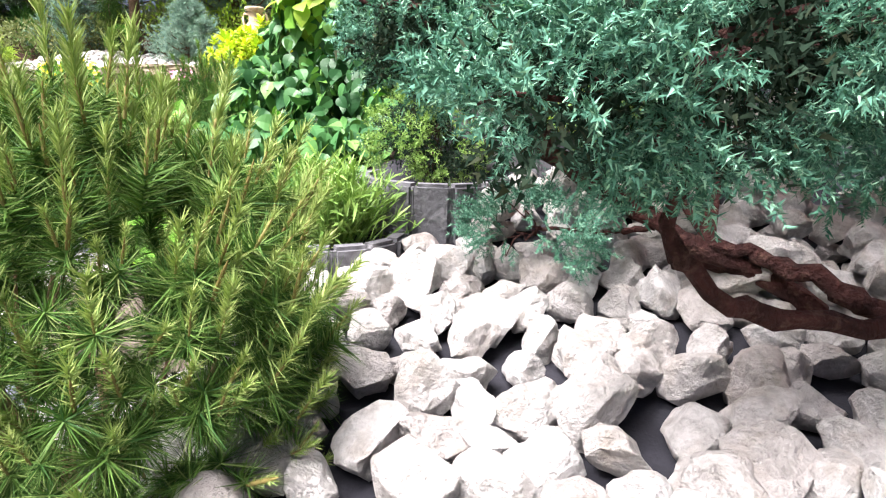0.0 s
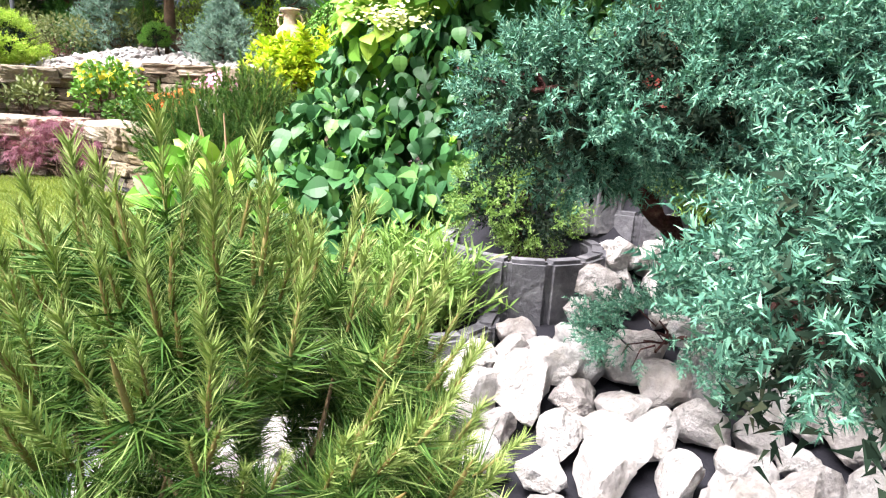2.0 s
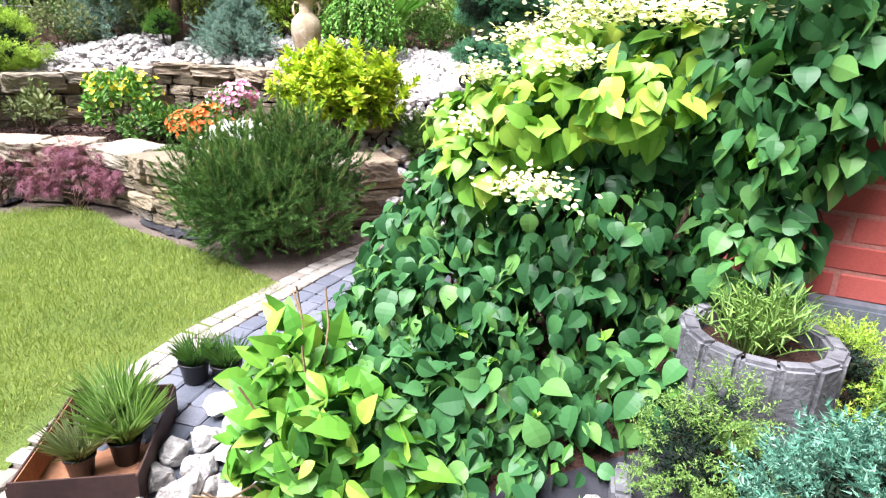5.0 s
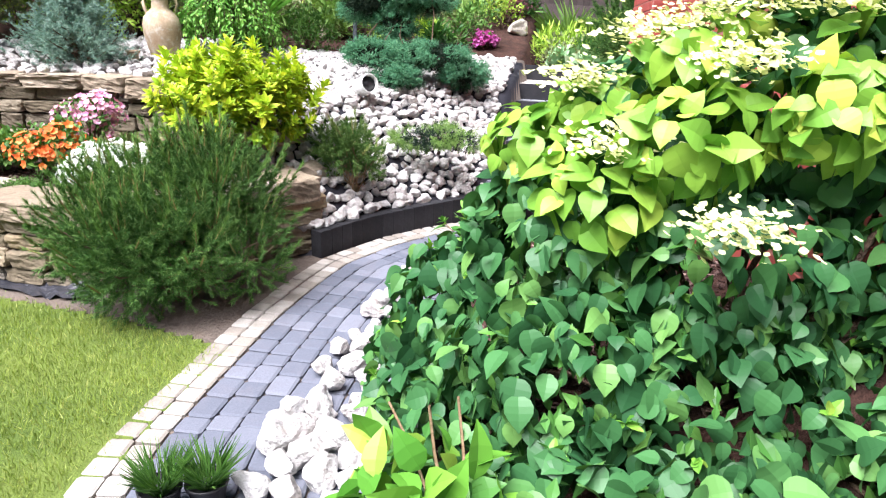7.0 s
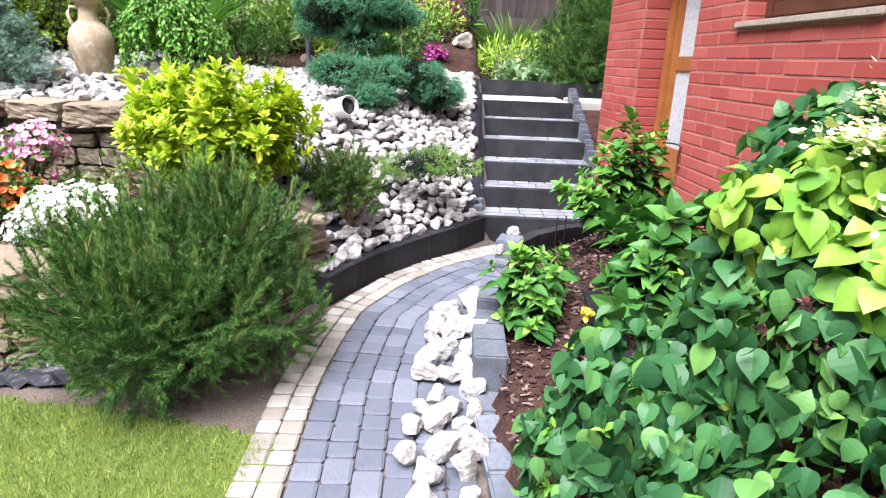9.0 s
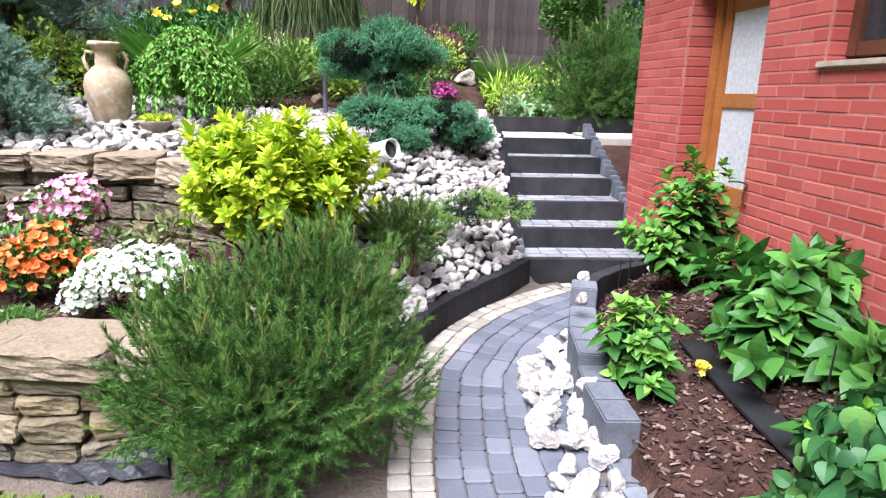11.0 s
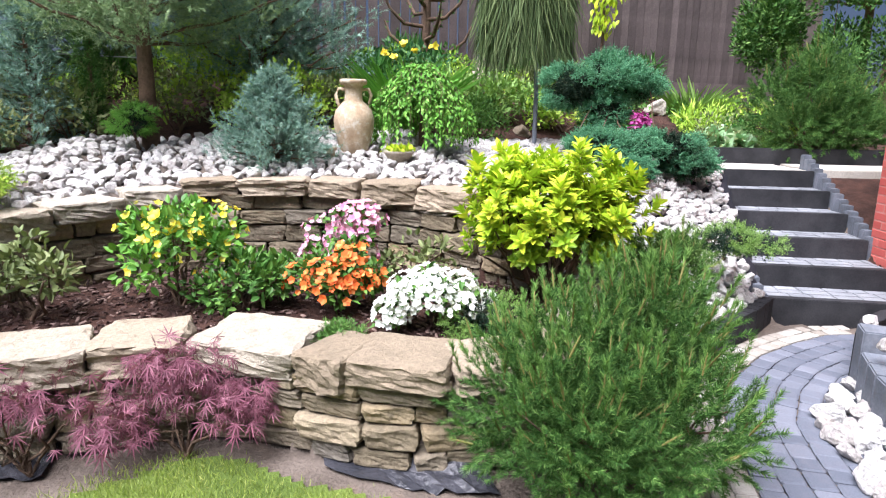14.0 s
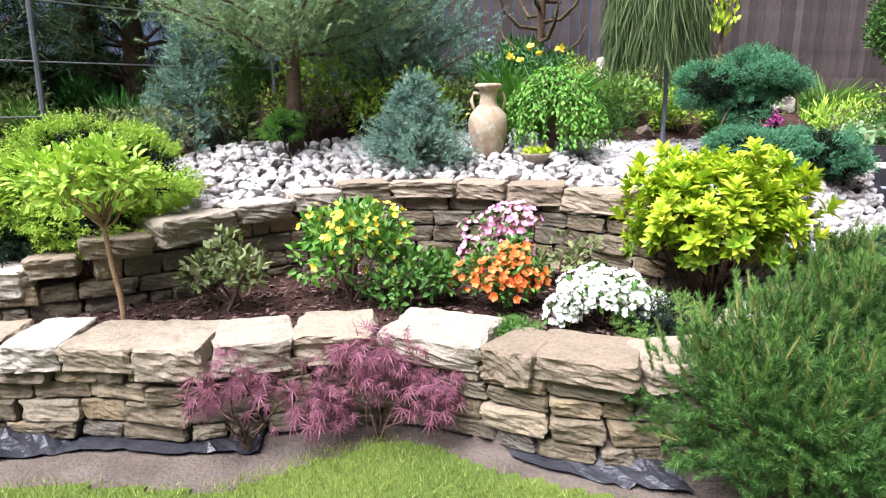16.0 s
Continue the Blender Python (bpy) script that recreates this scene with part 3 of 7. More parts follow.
# ---- rough stones ----
def stone_mesh(name, mat, seed, sharp=0.55, cuts=2, jag=0.16):
    """An angular boulder about 1 across: a lumpy ball cut by flat facets."""
    g = random.Random(seed)
    bm = bmesh.new()
    bmesh.ops.create_icosphere(bm, subdivisions=cuts, radius=0.5)
    planes = [(Vector((g.gauss(0, 1), g.gauss(0, 1), g.gauss(0, 1))).normalized(), g.uniform(0.24, 0.42)) for _ in range(12)]
    for v in bm.verts:
        for nrm, dist in planes:
            over = v.co.dot(nrm) - dist
            if over > 0:
                v.co -= nrm * over * (0.6 + sharp * 0.7)
    for v in bm.verts:
        q = v.co + Vector((seed * 3.1, 0, 0))
        v.co += v.co.normalized() * (noise.noise(q * 3.5) * jag * 0.45 + noise.noise(q * 11) * jag * 0.22)
    me = bpy.data.meshes.new(name)
    bm.to_mesh(me)
    bm.free()
    me.materials.append(mat)
    for p in me.polygons:
        p.use_smooth = False
    return me


ROCKS = [stone_mesh("stone", M_LIME, s, cuts=3) for s in range(10)]
PEBBLES = [stone_mesh("stone", M_LIME, 40 + s, cuts=2) for s in range(6)]


def block_mesh(name, mat, seed, jag=0.05, cuts=5, worn=0.1, fine=0.35):
    """A roughly split block, 1 x 1 x 1, with worn edges."""
    g = random.Random(seed)
    bm = bmesh.new()
    bmesh.ops.create_cube(bm, size=1.0)
    bmesh.ops.bevel(bm, geom=bm.edges[:], offset=worn, segments=2, affect="EDGES", profile=0.62)
    bmesh.ops.subdivide_edges(bm, edges=[e for e in bm.edges if e.calc_length() > 0.42], cuts=cuts, use_grid_fill=True)
    lean = [g.uniform(-0.035, 0.035) for _ in range(4)]
    for v in bm.verts:
        q = v.co * 1.5 + Vector((seed * 5.3, seed * 1.7, 0))
        x, z = v.co.x, v.co.z
        v.co += Vector((noise.noise(q), noise.noise(q + Vector((9, 0, 0))), noise.noise(q + Vector((0, 9, 0))) * 0.8)) * jag * 1.7 + Vector((g.uniform(-1, 1), g.uniform(-1, 1), g.uniform(-1, 1))) * 0.017
        v.co += Vector((noise.noise(q * 4), noise.noise(q * 4 + Vector((5, 0, 0))), noise.noise(q * 4 + Vector((0, 5, 0))))) * jag * fine
        v.co.z += lean[0] * x + lean[1] * v.co.y * 0.5
        v.co.x += lean[2] * z * 1.2
    me = bpy.data.meshes.new(name)
    bm.to_mesh(me)
    bm.free()
    me.materials.append(mat)
    return me


BLOCKS = [block_mesh("stone", M_SAND, s) for s in range(9)]
CAPS = [block_mesh("capstone", M_CAP, 20 + s, 0.038, 6, 0.085, 0.8) for s in range(6)]


def dry_wall(name, label, xs, line_x, line_y, tops, base, capped, seed):
    """A dry-stone wall along a line: courses of split stones, with a dark core behind."""
    g = random.Random(seed)
    wall = tagged(new(name), label, "stone wall", kind="structure")
    fine = np.linspace(xs[0], xs[1], 400)
    fy = np.interp(fine, line_x, line_y)
    arc = np.concatenate([[0], np.cumsum(np.hypot(np.diff(fine), np.diff(fy)))])
    total, made = arc[-1], 0

    def spot(s):
        x = float(np.interp(s, arc, fine))
        y = float(np.interp(s, arc, fy))
        x2, y2 = float(np.interp(min(s + 0.1, total), arc, fine)), float(np.interp(min(s + 0.1, total), arc, fy))
        x1, y1 = float(np.interp(max(s - 0.1, 0), arc, fine)), float(np.interp(max(s - 0.1, 0), arc, fy))
        return x, y, math.degrees(math.atan2(y2 - y1, x2 - x1))

    z = base
    zmax = float(np.max(tops(fine)))
    course = 0
    while z < zmax - 0.02:
        hgt = g.uniform(0.075, 0.14)
        s = -g.uniform(0, 0.2)
        while s < total:
            ln = g.uniform(0.13, 0.36) * (1.2 if hgt < 0.08 else 1.0)
            c = s + ln / 2
            x, y, ang = spot(min(max(c, 0.02), total - 0.02))
            top = float(tops(np.array([x]))[0]) - (0.1 if capped else 0.0)
            if z + hgt * 0.55 < top:
                hh = min(hgt, top - z)
                dep = g.uniform(0.2, 0.27)
                na = math.radians(ang + 90)
                push = dep / 2 - g.uniform(0.0, 0.045) + 0.02 * (z - base)
                m = pose(x + math.cos(na) * push, y + math.sin(na) * push, z + hh / 2, g.uniform(-1.5, 1.5), g.uniform(-0.9, 0.9), ang + g.uniform(-4, 4))
                piece("stone", g.choice(BLOCKS), wall, m @ Matrix.Diagonal((ln * 0.97, dep, hh * g.uniform(0.9, 0.98), 1)))
                made += 1
            s += ln + 0.004
        z += hgt
        course += 1
    s = 0.0
    while s < total:
        ln = g.uniform(0.26, 0.58)
        x, y, ang = spot(min(s + ln / 2, total - 0.02))
        top = float(tops(np.array([x]))[0])
        if capped:
            na = math.radians(ang + 90)
            dep, hh = g.uniform(0.34, 0.46), g.uniform(0.12, 0.18)
            m = pose(x + math.cos(na) * (dep / 2 - 0.05), y + math.sin(na) * (dep / 2 - 0.05), top - hh / 2 + 0.01, g.uniform(-1, 3), g.uniform(-1, 1), ang + g.uniform(-4, 4))
            piece("capstone", g.choice(CAPS), wall, m @ Matrix.Diagonal((ln * 0.96, dep, hh, 1)))
        s += ln
    # core
    V, F = [], []
    pick = np.linspace(0, total, 60)
    for s in pick:
        x, y, ang = spot(s)
        na = math.radians(ang + 90)
        t = float(tops(np.array([x]))[0]) - 0.12
        for o, zz in ((0.09, base - 0.1), (0.09, t), (0.2, t), (0.2, base - 0.1)):
            V.append((x + math.cos(na) * o, y + math.sin(na) * o, zz))
    for i in range(len(pick) - 1):
        a, b = 4 * i, 4 * i + 4
        F += [(a, b, b + 1, a + 1), (a + 1, b + 1, b + 2, a + 2), (a + 2, b + 2, b + 3, a + 3)]
    piece("core", arrays(np.array(V), np.array(F), "core", M_MULCHBED), wall)
    return wall


dry_wall("wall_lower", "low dry-stacked sandstone garden wall with broad pale capstones", (-7.2, -1.13), LW_X, LW_Y, lambda x: np.interp(x, [-9, -6, -1.9, -1.3, -1.1], [0.5, 0.5, 0.5, 0.56, 0.5]), 0.0, True, 3)
dry_wall("wall_upper", "upper dry-stacked sandstone retaining wall of flat stones", (-7.4, -1.5), UW_X, UW_Y, lambda x: np.interp(x, UW_X, UW_Z), 0.4, True, 5)

# boulders where the lower wall meets the edging
for k, (x, y, z, sx, sy, sz, rz) in enumerate([(-1.2, 5.72, 0.28, 0.42, 0.34, 0.3, 20), (-1.38, 5.95, 0.5, 0.4, 0.3, 0.22, -15), (-1.12, 5.95, 0.5, 0.34, 0.3, 0.24, 40), (-1.35, 5.6, 0.5, 0.36, 0.3, 0.16, 10), (-1.45, 6.25, 0.68, 0.4, 0.3, 0.24, 0)]):
    b = piece("boulder", stone_mesh("boulder", M_CAP, 70 + k, cuts=3, jag=0.12), None, pose(x, y, z, 4, -6, rz) @ Matrix.Diagonal((sx, sy, sz, 1)))
    tagged(b, "ochre sandstone boulder ending the low garden wall", "boulder", "boulders by the edging")


# ---- white stone beds ----
def stone_bed(name, label, pts, near, rocks, lo, hi, seed, sink=0.18):
    """Loose white stones lying on the ground; those nearest the walk are pieces, the rest one heap."""
    g = random.Random(seed)
    bed = tagged(new(name), label, "stones", kind="structure")
    rest = []
    for k, (x, y, z) in enumerate(pts):
        s = g.uniform(lo, hi)
        sc = (s * g.uniform(0.95, 1.3), s * g.uniform(0.85, 1.08), s * g.uniform(0.72, 0.95))
        m = pose(x, y, z + sc[2] * (0.5 - sink), g.uniform(-25, 25), g.uniform(-25, 25), g.uniform(0, 360)) @ Matrix.Diagonal((*sc, 1))
        if k < near:
            piece("stone", g.choice(rocks), bed, m)
        else:
            rest.append((g.choice(PEBBLES), m))
    if rest:
        items = []
        for me, m in rest:
            co = np.empty(len(me.vertices) * 3, np.float32)
            me.vertices.foreach_get("co", co)
            A = np.array(m)
            fi = np.empty(len(me.polygons) * 3, np.int32)
            me.polygons.foreach_get("vertices", fi)
            items.append((co.reshape(-1, 3) @ A[:3, :3].T + A[:3, 3], fi.reshape(-1, 3)))
        V, F = joined(items)
        tagged(piece("stones", arrays(V, F, "stones", M_LIME), bed), kind="stuff")
    return bed


def pack(inside, x0, x1, y0, y1, gap, tries, seed):
    """Points in a region, no two nearer than gap."""
    g = np.random.default_rng(seed)
    cell, got = {}, []
    for x, y in zip(g.uniform(x0, x1, tries), g.uniform(y0, y1, tries)):
        key = (int(x // gap), int(y // gap))
        if not inside(x, y):
            continue
        if all((x - a) ** 2 + (y - b) ** 2 > gap * gap for i in (-1, 0, 1) for j in (-1, 0, 1) for a, b in cell.get((key[0] + i, key[1] + j), ())):
            cell.setdefault(key, []).append((x, y))
            got.append((x, y))
    return got


PLANTERS = [(-0.02, 1.74, 0.27, 0.54, 0.22), (-0.28, 1.5, 0.14, 0.42, 0.2), (0.34, 1.99, 0.4, 0.62, 0.2), (0.13, 1.97, 0.55, 0.85, 0.185)]


def in_mound(x, y):
    far = 1.8 if x < 0.45 else 2.16 - 0.382 * (x - 0.22)
    if not (-0.58 < x < 2.2 and 0.52 < y < far):
        return False
    return all((x - a) ** 2 + (y - b) ** 2 > (r + 0.03) ** 2 for a, b, _, _, r in PLANTERS)


pts = [(x, y, float(height(x, y))) for x, y in pack(in_mound, -0.6, 2.2, 0.5, 2.2, 0.078, 26000, 3)]
pts += [(x, y, float(height(x, y))) for x, y in pack(lambda a, b: True, -1.08, -0.6, 1.35, 1.7, 0.085, 3000, 31)]
stone_bed("stone_mound", "mound of fist-sized white limestone rocks over black fabric", pts, 400, ROCKS, 0.1, 0.138, 5, 0.1)
top_pts = [(x, y, z + 0.07) for x, y, z in pts if y > 1.15 and x > 0.05][::3]
stone_bed("loose_rocks", "loose white limestone rocks lying on the stone mound", top_pts, 400, ROCKS, 0.1, 0.15, 6)


def in_slope(x, y):
    pal = np.interp(x, PAL_X, PAL_Y)
    b = (x - STAIR[0]) * SW[0] + (y - STAIR[1]) * SW[1]
    return x > -1.5 and y > pal + 0.06 and b < -0.1


pts = [(x, y, float(height(x, y))) for x, y in pack(in_slope, -1.5, 1.9, 5.4, 9.3, 0.062, 40000, 9)]
pts.sort(key=lambda p: p[1])
stone_bed("stone_slope", "slope of white limestone rubble beside the garden steps", pts, 300, PEBBLES, 0.085, 0.14, 8)


def in_terrace(x, y):
    return x < -1.45 and y > np.interp(x, UW_X, UW_Y) + 0.3 and y < 9.6 - 0.12 * abs(x + 3)


pts = [(x, y, float(height(x, y))) for x, y in pack(in_terrace, -6.2, -1.45, 6.5, 9.7, 0.085, 24000, 10)]
pts.sort(key=lambda p: p[1])
stone_bed("terrace_stones", "layer of white limestone rubble on the upper terrace", pts, 250, PEBBLES, 0.085, 0.14, 11)


def in_strip(x, y):
    e = np.interp(y, INNER[:, 1], INNER[:, 0])
    wide = np.interp(y, [1.7, 2.6, 3.4, 4.2, 4.9, 5.2], [0.45, 0.45, 0.42, 0.36, 0.42, 0.2])
    return e - wide < x < e - 0.06


pts = [(x, y, float(height(x, y)) + 0.02) for x, y in pack(in_strip, -1.9, 0.2, 1.7, 5.25, 0.1, 7000, 12)]
stone_bed("stone_strip", "strip of white limestone rocks along the paved path", pts, 300, ROCKS, 0.11, 0.175, 13)
pts = [(x, y, float(height(x, y)) + 0.02) for x, y in ((1.25, 5.72), (1.38, 5.6), (1.5, 5.75), (1.6, 5.9), (1.48, 5.5), (1.58, 5.62), (1.3, 5.45))]
stone_bed("wall_foot_stones", "white stones at the foot of the brick house wall", pts, 20, ROCKS, 0.1, 0.15, 14)


# ---- pavers of the path ----
def paver_mesh(name, mat, seed, r=0.1):
    g = random.Random(seed)
    bm = bmesh.new()
    bmesh.ops.create_cube(bm, size=1.0)
    top = [e for e in bm.edges if all(v.co.z > 0 for v in e.verts)] + [e for e in bm.edges if abs(e.verts[0].co.z - e.verts[1].co.z) > 0.5]
    bmesh.ops.bevel(bm, geom=top, offset=r, segments=1, affect="EDGES")
    for v in bm.verts:
        v.co.x += g.uniform(-0.02, 0.02)
        v.co.y += g.uniform(-0.02, 0.02)
    me = bpy.data.meshes.new(name)
    bm.to_mesh(me)
    bm.free()
    me.materials.append(mat)
    return me


PAVERS = [paver_mesh("paver", M_PAVER, s) for s in range(4)]
SETTS = [paver_mesh("sett", M_PALE, s) for s in range(3)]
# outer edge of the grey paving, from behind the start round to the steps
PATH_X = [-2.03, -2.03, -2.03, -2.0, -1.9, -1.78, -1.61, -1.36, -1.13, -0.91, -0.5, -0.08, 0.3, 0.72, 1.05]
PATH_Y = [-1.6, 0.0, 1.5, 2.3, 2.85, 3.37, 3.81, 4.43, 4.87, 5.23, 5.6, 5.85, 5.98, 6.08, 6.02]
dense = np.linspace(0, len(PATH_X) - 1, 600)
cx, cy = np.interp(dense, range(len(PATH_X)), PATH_X), np.interp(dense, range(len(PATH_X)), PATH_Y)
for _ in range(60):
    cx[1:-1], cy[1:-1] = (cx[:-2] + cx[2:] + 2 * cx[1:-1]) / 4, (cy[:-2] + cy[2:] + 2 * cy[1:-1]) / 4
carc = np.concatenate([[0], np.cumsum(np.hypot(np.diff(cx), np.diff(cy)))])
path = tagged(new("path"), "curved garden path of grey concrete pavers with pale edging", "path", kind="structure")
g = random.Random(4)
far_path = []


def lay(off, wide, s0, s1, lo, hi, kinds, name, deep):
    s = s0 + g.uniform(-0.1, 0)
    while s < s1:
        ln = g.uniform(lo, hi)
        c = s + ln / 2
        x, y = float(np.interp(c, carc, cx)), float(np.interp(c, carc, cy))
        dx, dy = float(np.interp(c + 0.05, carc, cx)) - float(np.interp(c - 0.05, carc, cx)), float(np.interp(c + 0.05, carc, cy)) - float(np.interp(c - 0.05, carc, cy))
        d = math.hypot(dx, dy) or 1
        nx, ny = dy / d, -dx / d
        x, y = x + nx * off, y + ny * off
        z = float(height(x, y)) + 0.02
        hidden = 1.75 < y < 5.8 and x > np.interp(y, INNER[:, 1], INNER[:, 0]) - 0.05
        if (y > 0.2 or x < -1.2) and not hidden:
            m = pose(x, y, z - deep / 2 + g.uniform(-0.003, 0.002), g.uniform(-0.8, 0.8), g.uniform(-0.8, 0.8), math.degrees(math.atan2(dy, dx)) + g.uniform(-1, 1)) @ Matrix.Diagonal((ln - 0.006, wide - 0.006, deep, 1))
            if y > 1.9:
                piece(name, g.choice(kinds), path, m)
            else:
                far_path.append((g.choice(kinds), m))
        s += ln


start = 0.2
for row in range(9):
    off = 0.06 + 0.118 * row
    stop = carc[-1] - (0.05 if row < 6 else 0.25 * (row - 5))
    lay(off, 0.118, start, stop, 0.1, 0.165, PAVERS, "paver", 0.06)
for row in range(2):
    lay(-0.055 - 0.1 * row, 0.1, start, carc[-1] - 0.1, 0.085, 0.11, SETTS, "sett", 0.06)
for row in range(14):
    x0 = -0.96 + 0.118 * row
    y = -1.6
    while y < 1.85:
        ln = g.uniform(0.1, 0.165)
        if (y < 0.36 or x0 < -0.7) and x0 < -0.96 + 14 * 0.118:
            far_path.append((g.choice(PAVERS), pose(x0, y + ln / 2, float(height(x0, y)) + 0.02 - 0.03, 0, 0, 90) @ Matrix.Diagonal((ln - 0.008, 0.11, 0.06, 1))))
        y += ln
items = {}
for me, m in far_path:
    co = np.empty(len(me.vertices) * 3, np.float32)
    me.vertices.foreach_get("co", co)
    A = np.array(m)
    k0 = me.materials[0].name
    V = co.reshape(-1, 3) @ A[:3, :3].T + A[:3, 3]
    F = []
    for p in me.polygons:
        v = list(p.vertices)
        F += [(v[0], v[i], v[i + 1]) for i in range(1, len(v) - 1)]
    items.setdefault(k0, []).append((V, np.array(F)))
for k0, it in items.items():
    V, F = joined(it)
    tagged(piece("pavers", arrays(V, F, "pavers", bpy.data.materials[k0]), path), kind="stuff")


# ---- concrete palisades ----
def post_mesh(name, mat, h, r=0.055, bev=0.01):
    """A square palisade post with rounded edges and a crowned head."""
    bm = bmesh.new()
    bmesh.ops.create_cube(bm, size=1.0)
    for v in bm.verts:
        v.co.x *= r * 2
        v.co.y *= r * 2
        v.co.z = v.co.z * h + h / 2
    bmesh.ops.bevel(bm, geom=[e for e in bm.edges if max(v.co.z for v in e.verts) > 0.01], offset=bev, segments=2, affect="EDGES")
    me = bpy.data.meshes.new(name)
    bm.to_mesh(me)
    bm.free()
    me.materials.append(mat)
    return me


def edging(name, label, line, tops, mat, step, r, base=-0.1, bev=0.01, close=0.985):
    """Posts side by side along a line; tops gives each one's head."""
    row = tagged(new(name), label, "edging", kind="structure")
    line = np.asarray(line, float)
    arc = np.concatenate([[0], np.cumsum(np.hypot(*np.diff(line, axis=0).T))])
    for s in np.arange(step / 2, arc[-1], step):
        x, y = np.interp(s, arc, line[:, 0]), np.interp(s, arc, line[:, 1])
        x2, y2 = np.interp(s + 0.03, arc, line[:, 0]), np.interp(s + 0.03, arc, line[:, 1])
        x1, y1 = np.interp(s - 0.03, arc, line[:, 0]), np.interp(s - 0.03, arc, line[:, 1])
        h = tops(s / arc[-1]) - base
        piece("post", post_mesh("post", mat, h, r, bev), row, pose(x, y, base, 0, 0, math.degrees(math.atan2(y2 - y1, x2 - x1))) @ Matrix.Diagonal((step * close / (2 * r), 1, 1, 1)))
    return row


edging("palisade_outer", "curved row of black concrete palisades edging the stone slope", np.stack([PAL_X, PAL_Y], 1), lambda q: 0.175 + 0.02 * q, M_BLACK, 0.11, 0.05, bev=0.003, close=1.01)
edging("palisade_inner", "stepped row of grey concrete palisade blocks holding the flower bed", np.array([(-0.64, 4.05), (-0.5, 4.35), (-0.2, 4.85), (0.13, 5.25)]), lambda q: 0.21 + 0.06 * (q > 0.45) + 0.12 * (q > 0.86), M_POST, 0.185, 0.08, bev=0.008, close=1.0)
edging("palisade_near", "low row of grey concrete palisade blocks beside the path", np.array([*INNER[:4], (-0.66, 4.02)]), lambda q: 0.035, M_POST, 0.2, 0.06)
edging("palisade_dark", "row of dark concrete palisades beside the lowest step", np.array([(0.2, 5.36), (0.55, 5.62), (0.95, 5.8), (1.45, 5.92)]), lambda q: 0.3 - 0.08 * q, M_BLACK, 0.11, 0.05, bev=0.003, close=1.01)


def box(bm, a, b, bev=0.0):
    """A box between two corners, added to bm."""
    got = bmesh.ops.create_cube(bm, size=1.0)["verts"]
    for v in got:
        v.co = Vector([a[i] + (b[i] - a[i]) * (v.co[i] + 0.5) for i in range(3)])
    if bev:
        bmesh.ops.bevel(bm, geom=list({e for v in got for e in v.link_edges}), offset=bev, segments=2, affect="EDGES")


# ---- garden steps ----
ANG = math.degrees(math.atan2(SU[1], SU[0])) - 90
stairs = tagged(new("garden_steps"), "six garden steps with black risers and grey paved treads", "stairs", kind="structure")
stairs.matrix_basis = pose(STAIR[0], STAIR[1], 0, 0, 0, ANG)
for k in range(6):
    bm = bmesh.new()
    box(bm, (0, k * GOING, -0.2), (SWIDE, k * GOING + 0.09, (k + 1) * RISER), 0.006)
    part("riser", bm, M_BLACK, stairs)
    depth = GOING if k < 5 else 1.3
    gg = random.Random(k)
    rows_n = 3 if k < 5 else 9
    for r in range(rows_n):
        x = 0.0
        while x < SWIDE - 0.02:
            w = min(gg.uniform(0.14, 0.22), SWIDE - x)
            y0 = k * GOING + 0.094 + r * (depth - 0.09) / rows_n
            bm = bmesh.new()
            box(bm, (x + 0.003, y0, -0.1 + k * RISER), (x + w - 0.003, y0 + (depth - 0.09) / rows_n - 0.005, (k + 1) * RISER - 0.006 + gg.uniform(-0.002, 0.002)), 0.005)
            part("tread_slab", bm, M_LAND if k == 5 else M_TREAD, stairs)
            x += w
    for xs in ((-0.09, -0.004), (SWIDE + 0.004, SWIDE + 0.09)):
        if xs[0] > 0 and k < 2:
            continue
        for j in range(4):
            bm = bmesh.new()
            y0 = k * GOING + 0.11 * j
            box(bm, (xs[0], y0 + 0.002, -0.2), (xs[1], y0 + 0.108, (k + 1) * RISER + 0.03 + j * RISER / 4), 0.008)
            part("side_post", bm, M_POST, stairs)
bm = bmesh.new()
box(bm, (-1.0, 5 * GOING + 1.32, 0.7), (3.0, 5 * GOING + 1.42, 1.26), 0.01)
part("back_curb", bm, M_BLACK, stairs)
bm = bmesh.new()
box(bm, (SWIDE + 0.1, 5 * GOING + 0.2, 0.7), (2.6, 5 * GOING + 1.3, 1.065), 0.01)
part("landing", bm, M_LAND, stairs)

# ---- brick house ----
house = tagged(new("house"), "red brick house wall with a glazed wooden side door", "house", kind="structure")
HT, BL, BH, JT = 3.3, 0.25, 0.0775, 0.01
hang = math.degrees(math.atan2(HU[1], HU[0]))
house.matrix_basis = pose(HC[0], HC[1], 0, 0, 0, hang)
# local x runs along the facade from the far corner, local y into the house; openings as x0, x1, z0, z1
OPEN = [(0.9, 1.92, 0.2, 2.42), (2.5, 3.6, 1.76, 2.9)]
bm = bmesh.new()
xs = sorted({0.003, HLEN - 0.003, *[o[0] for o in OPEN], *[o[1] for o in OPEN]})
zs = sorted({-0.3, HT, *[o[2] for o in OPEN], *[o[3] for o in OPEN]})
for x0, x1 in zip(xs[:-1], xs[1:]):
    for z0, z1 in zip(zs[:-1], zs[1:]):
        if not any(o[0] <= x0 and x1 <= o[1] and o[2] <= z0 and z1 <= o[3] for o in OPEN):
            box(bm, (x0, 0.003, z0), (x1, 0.38, z1))
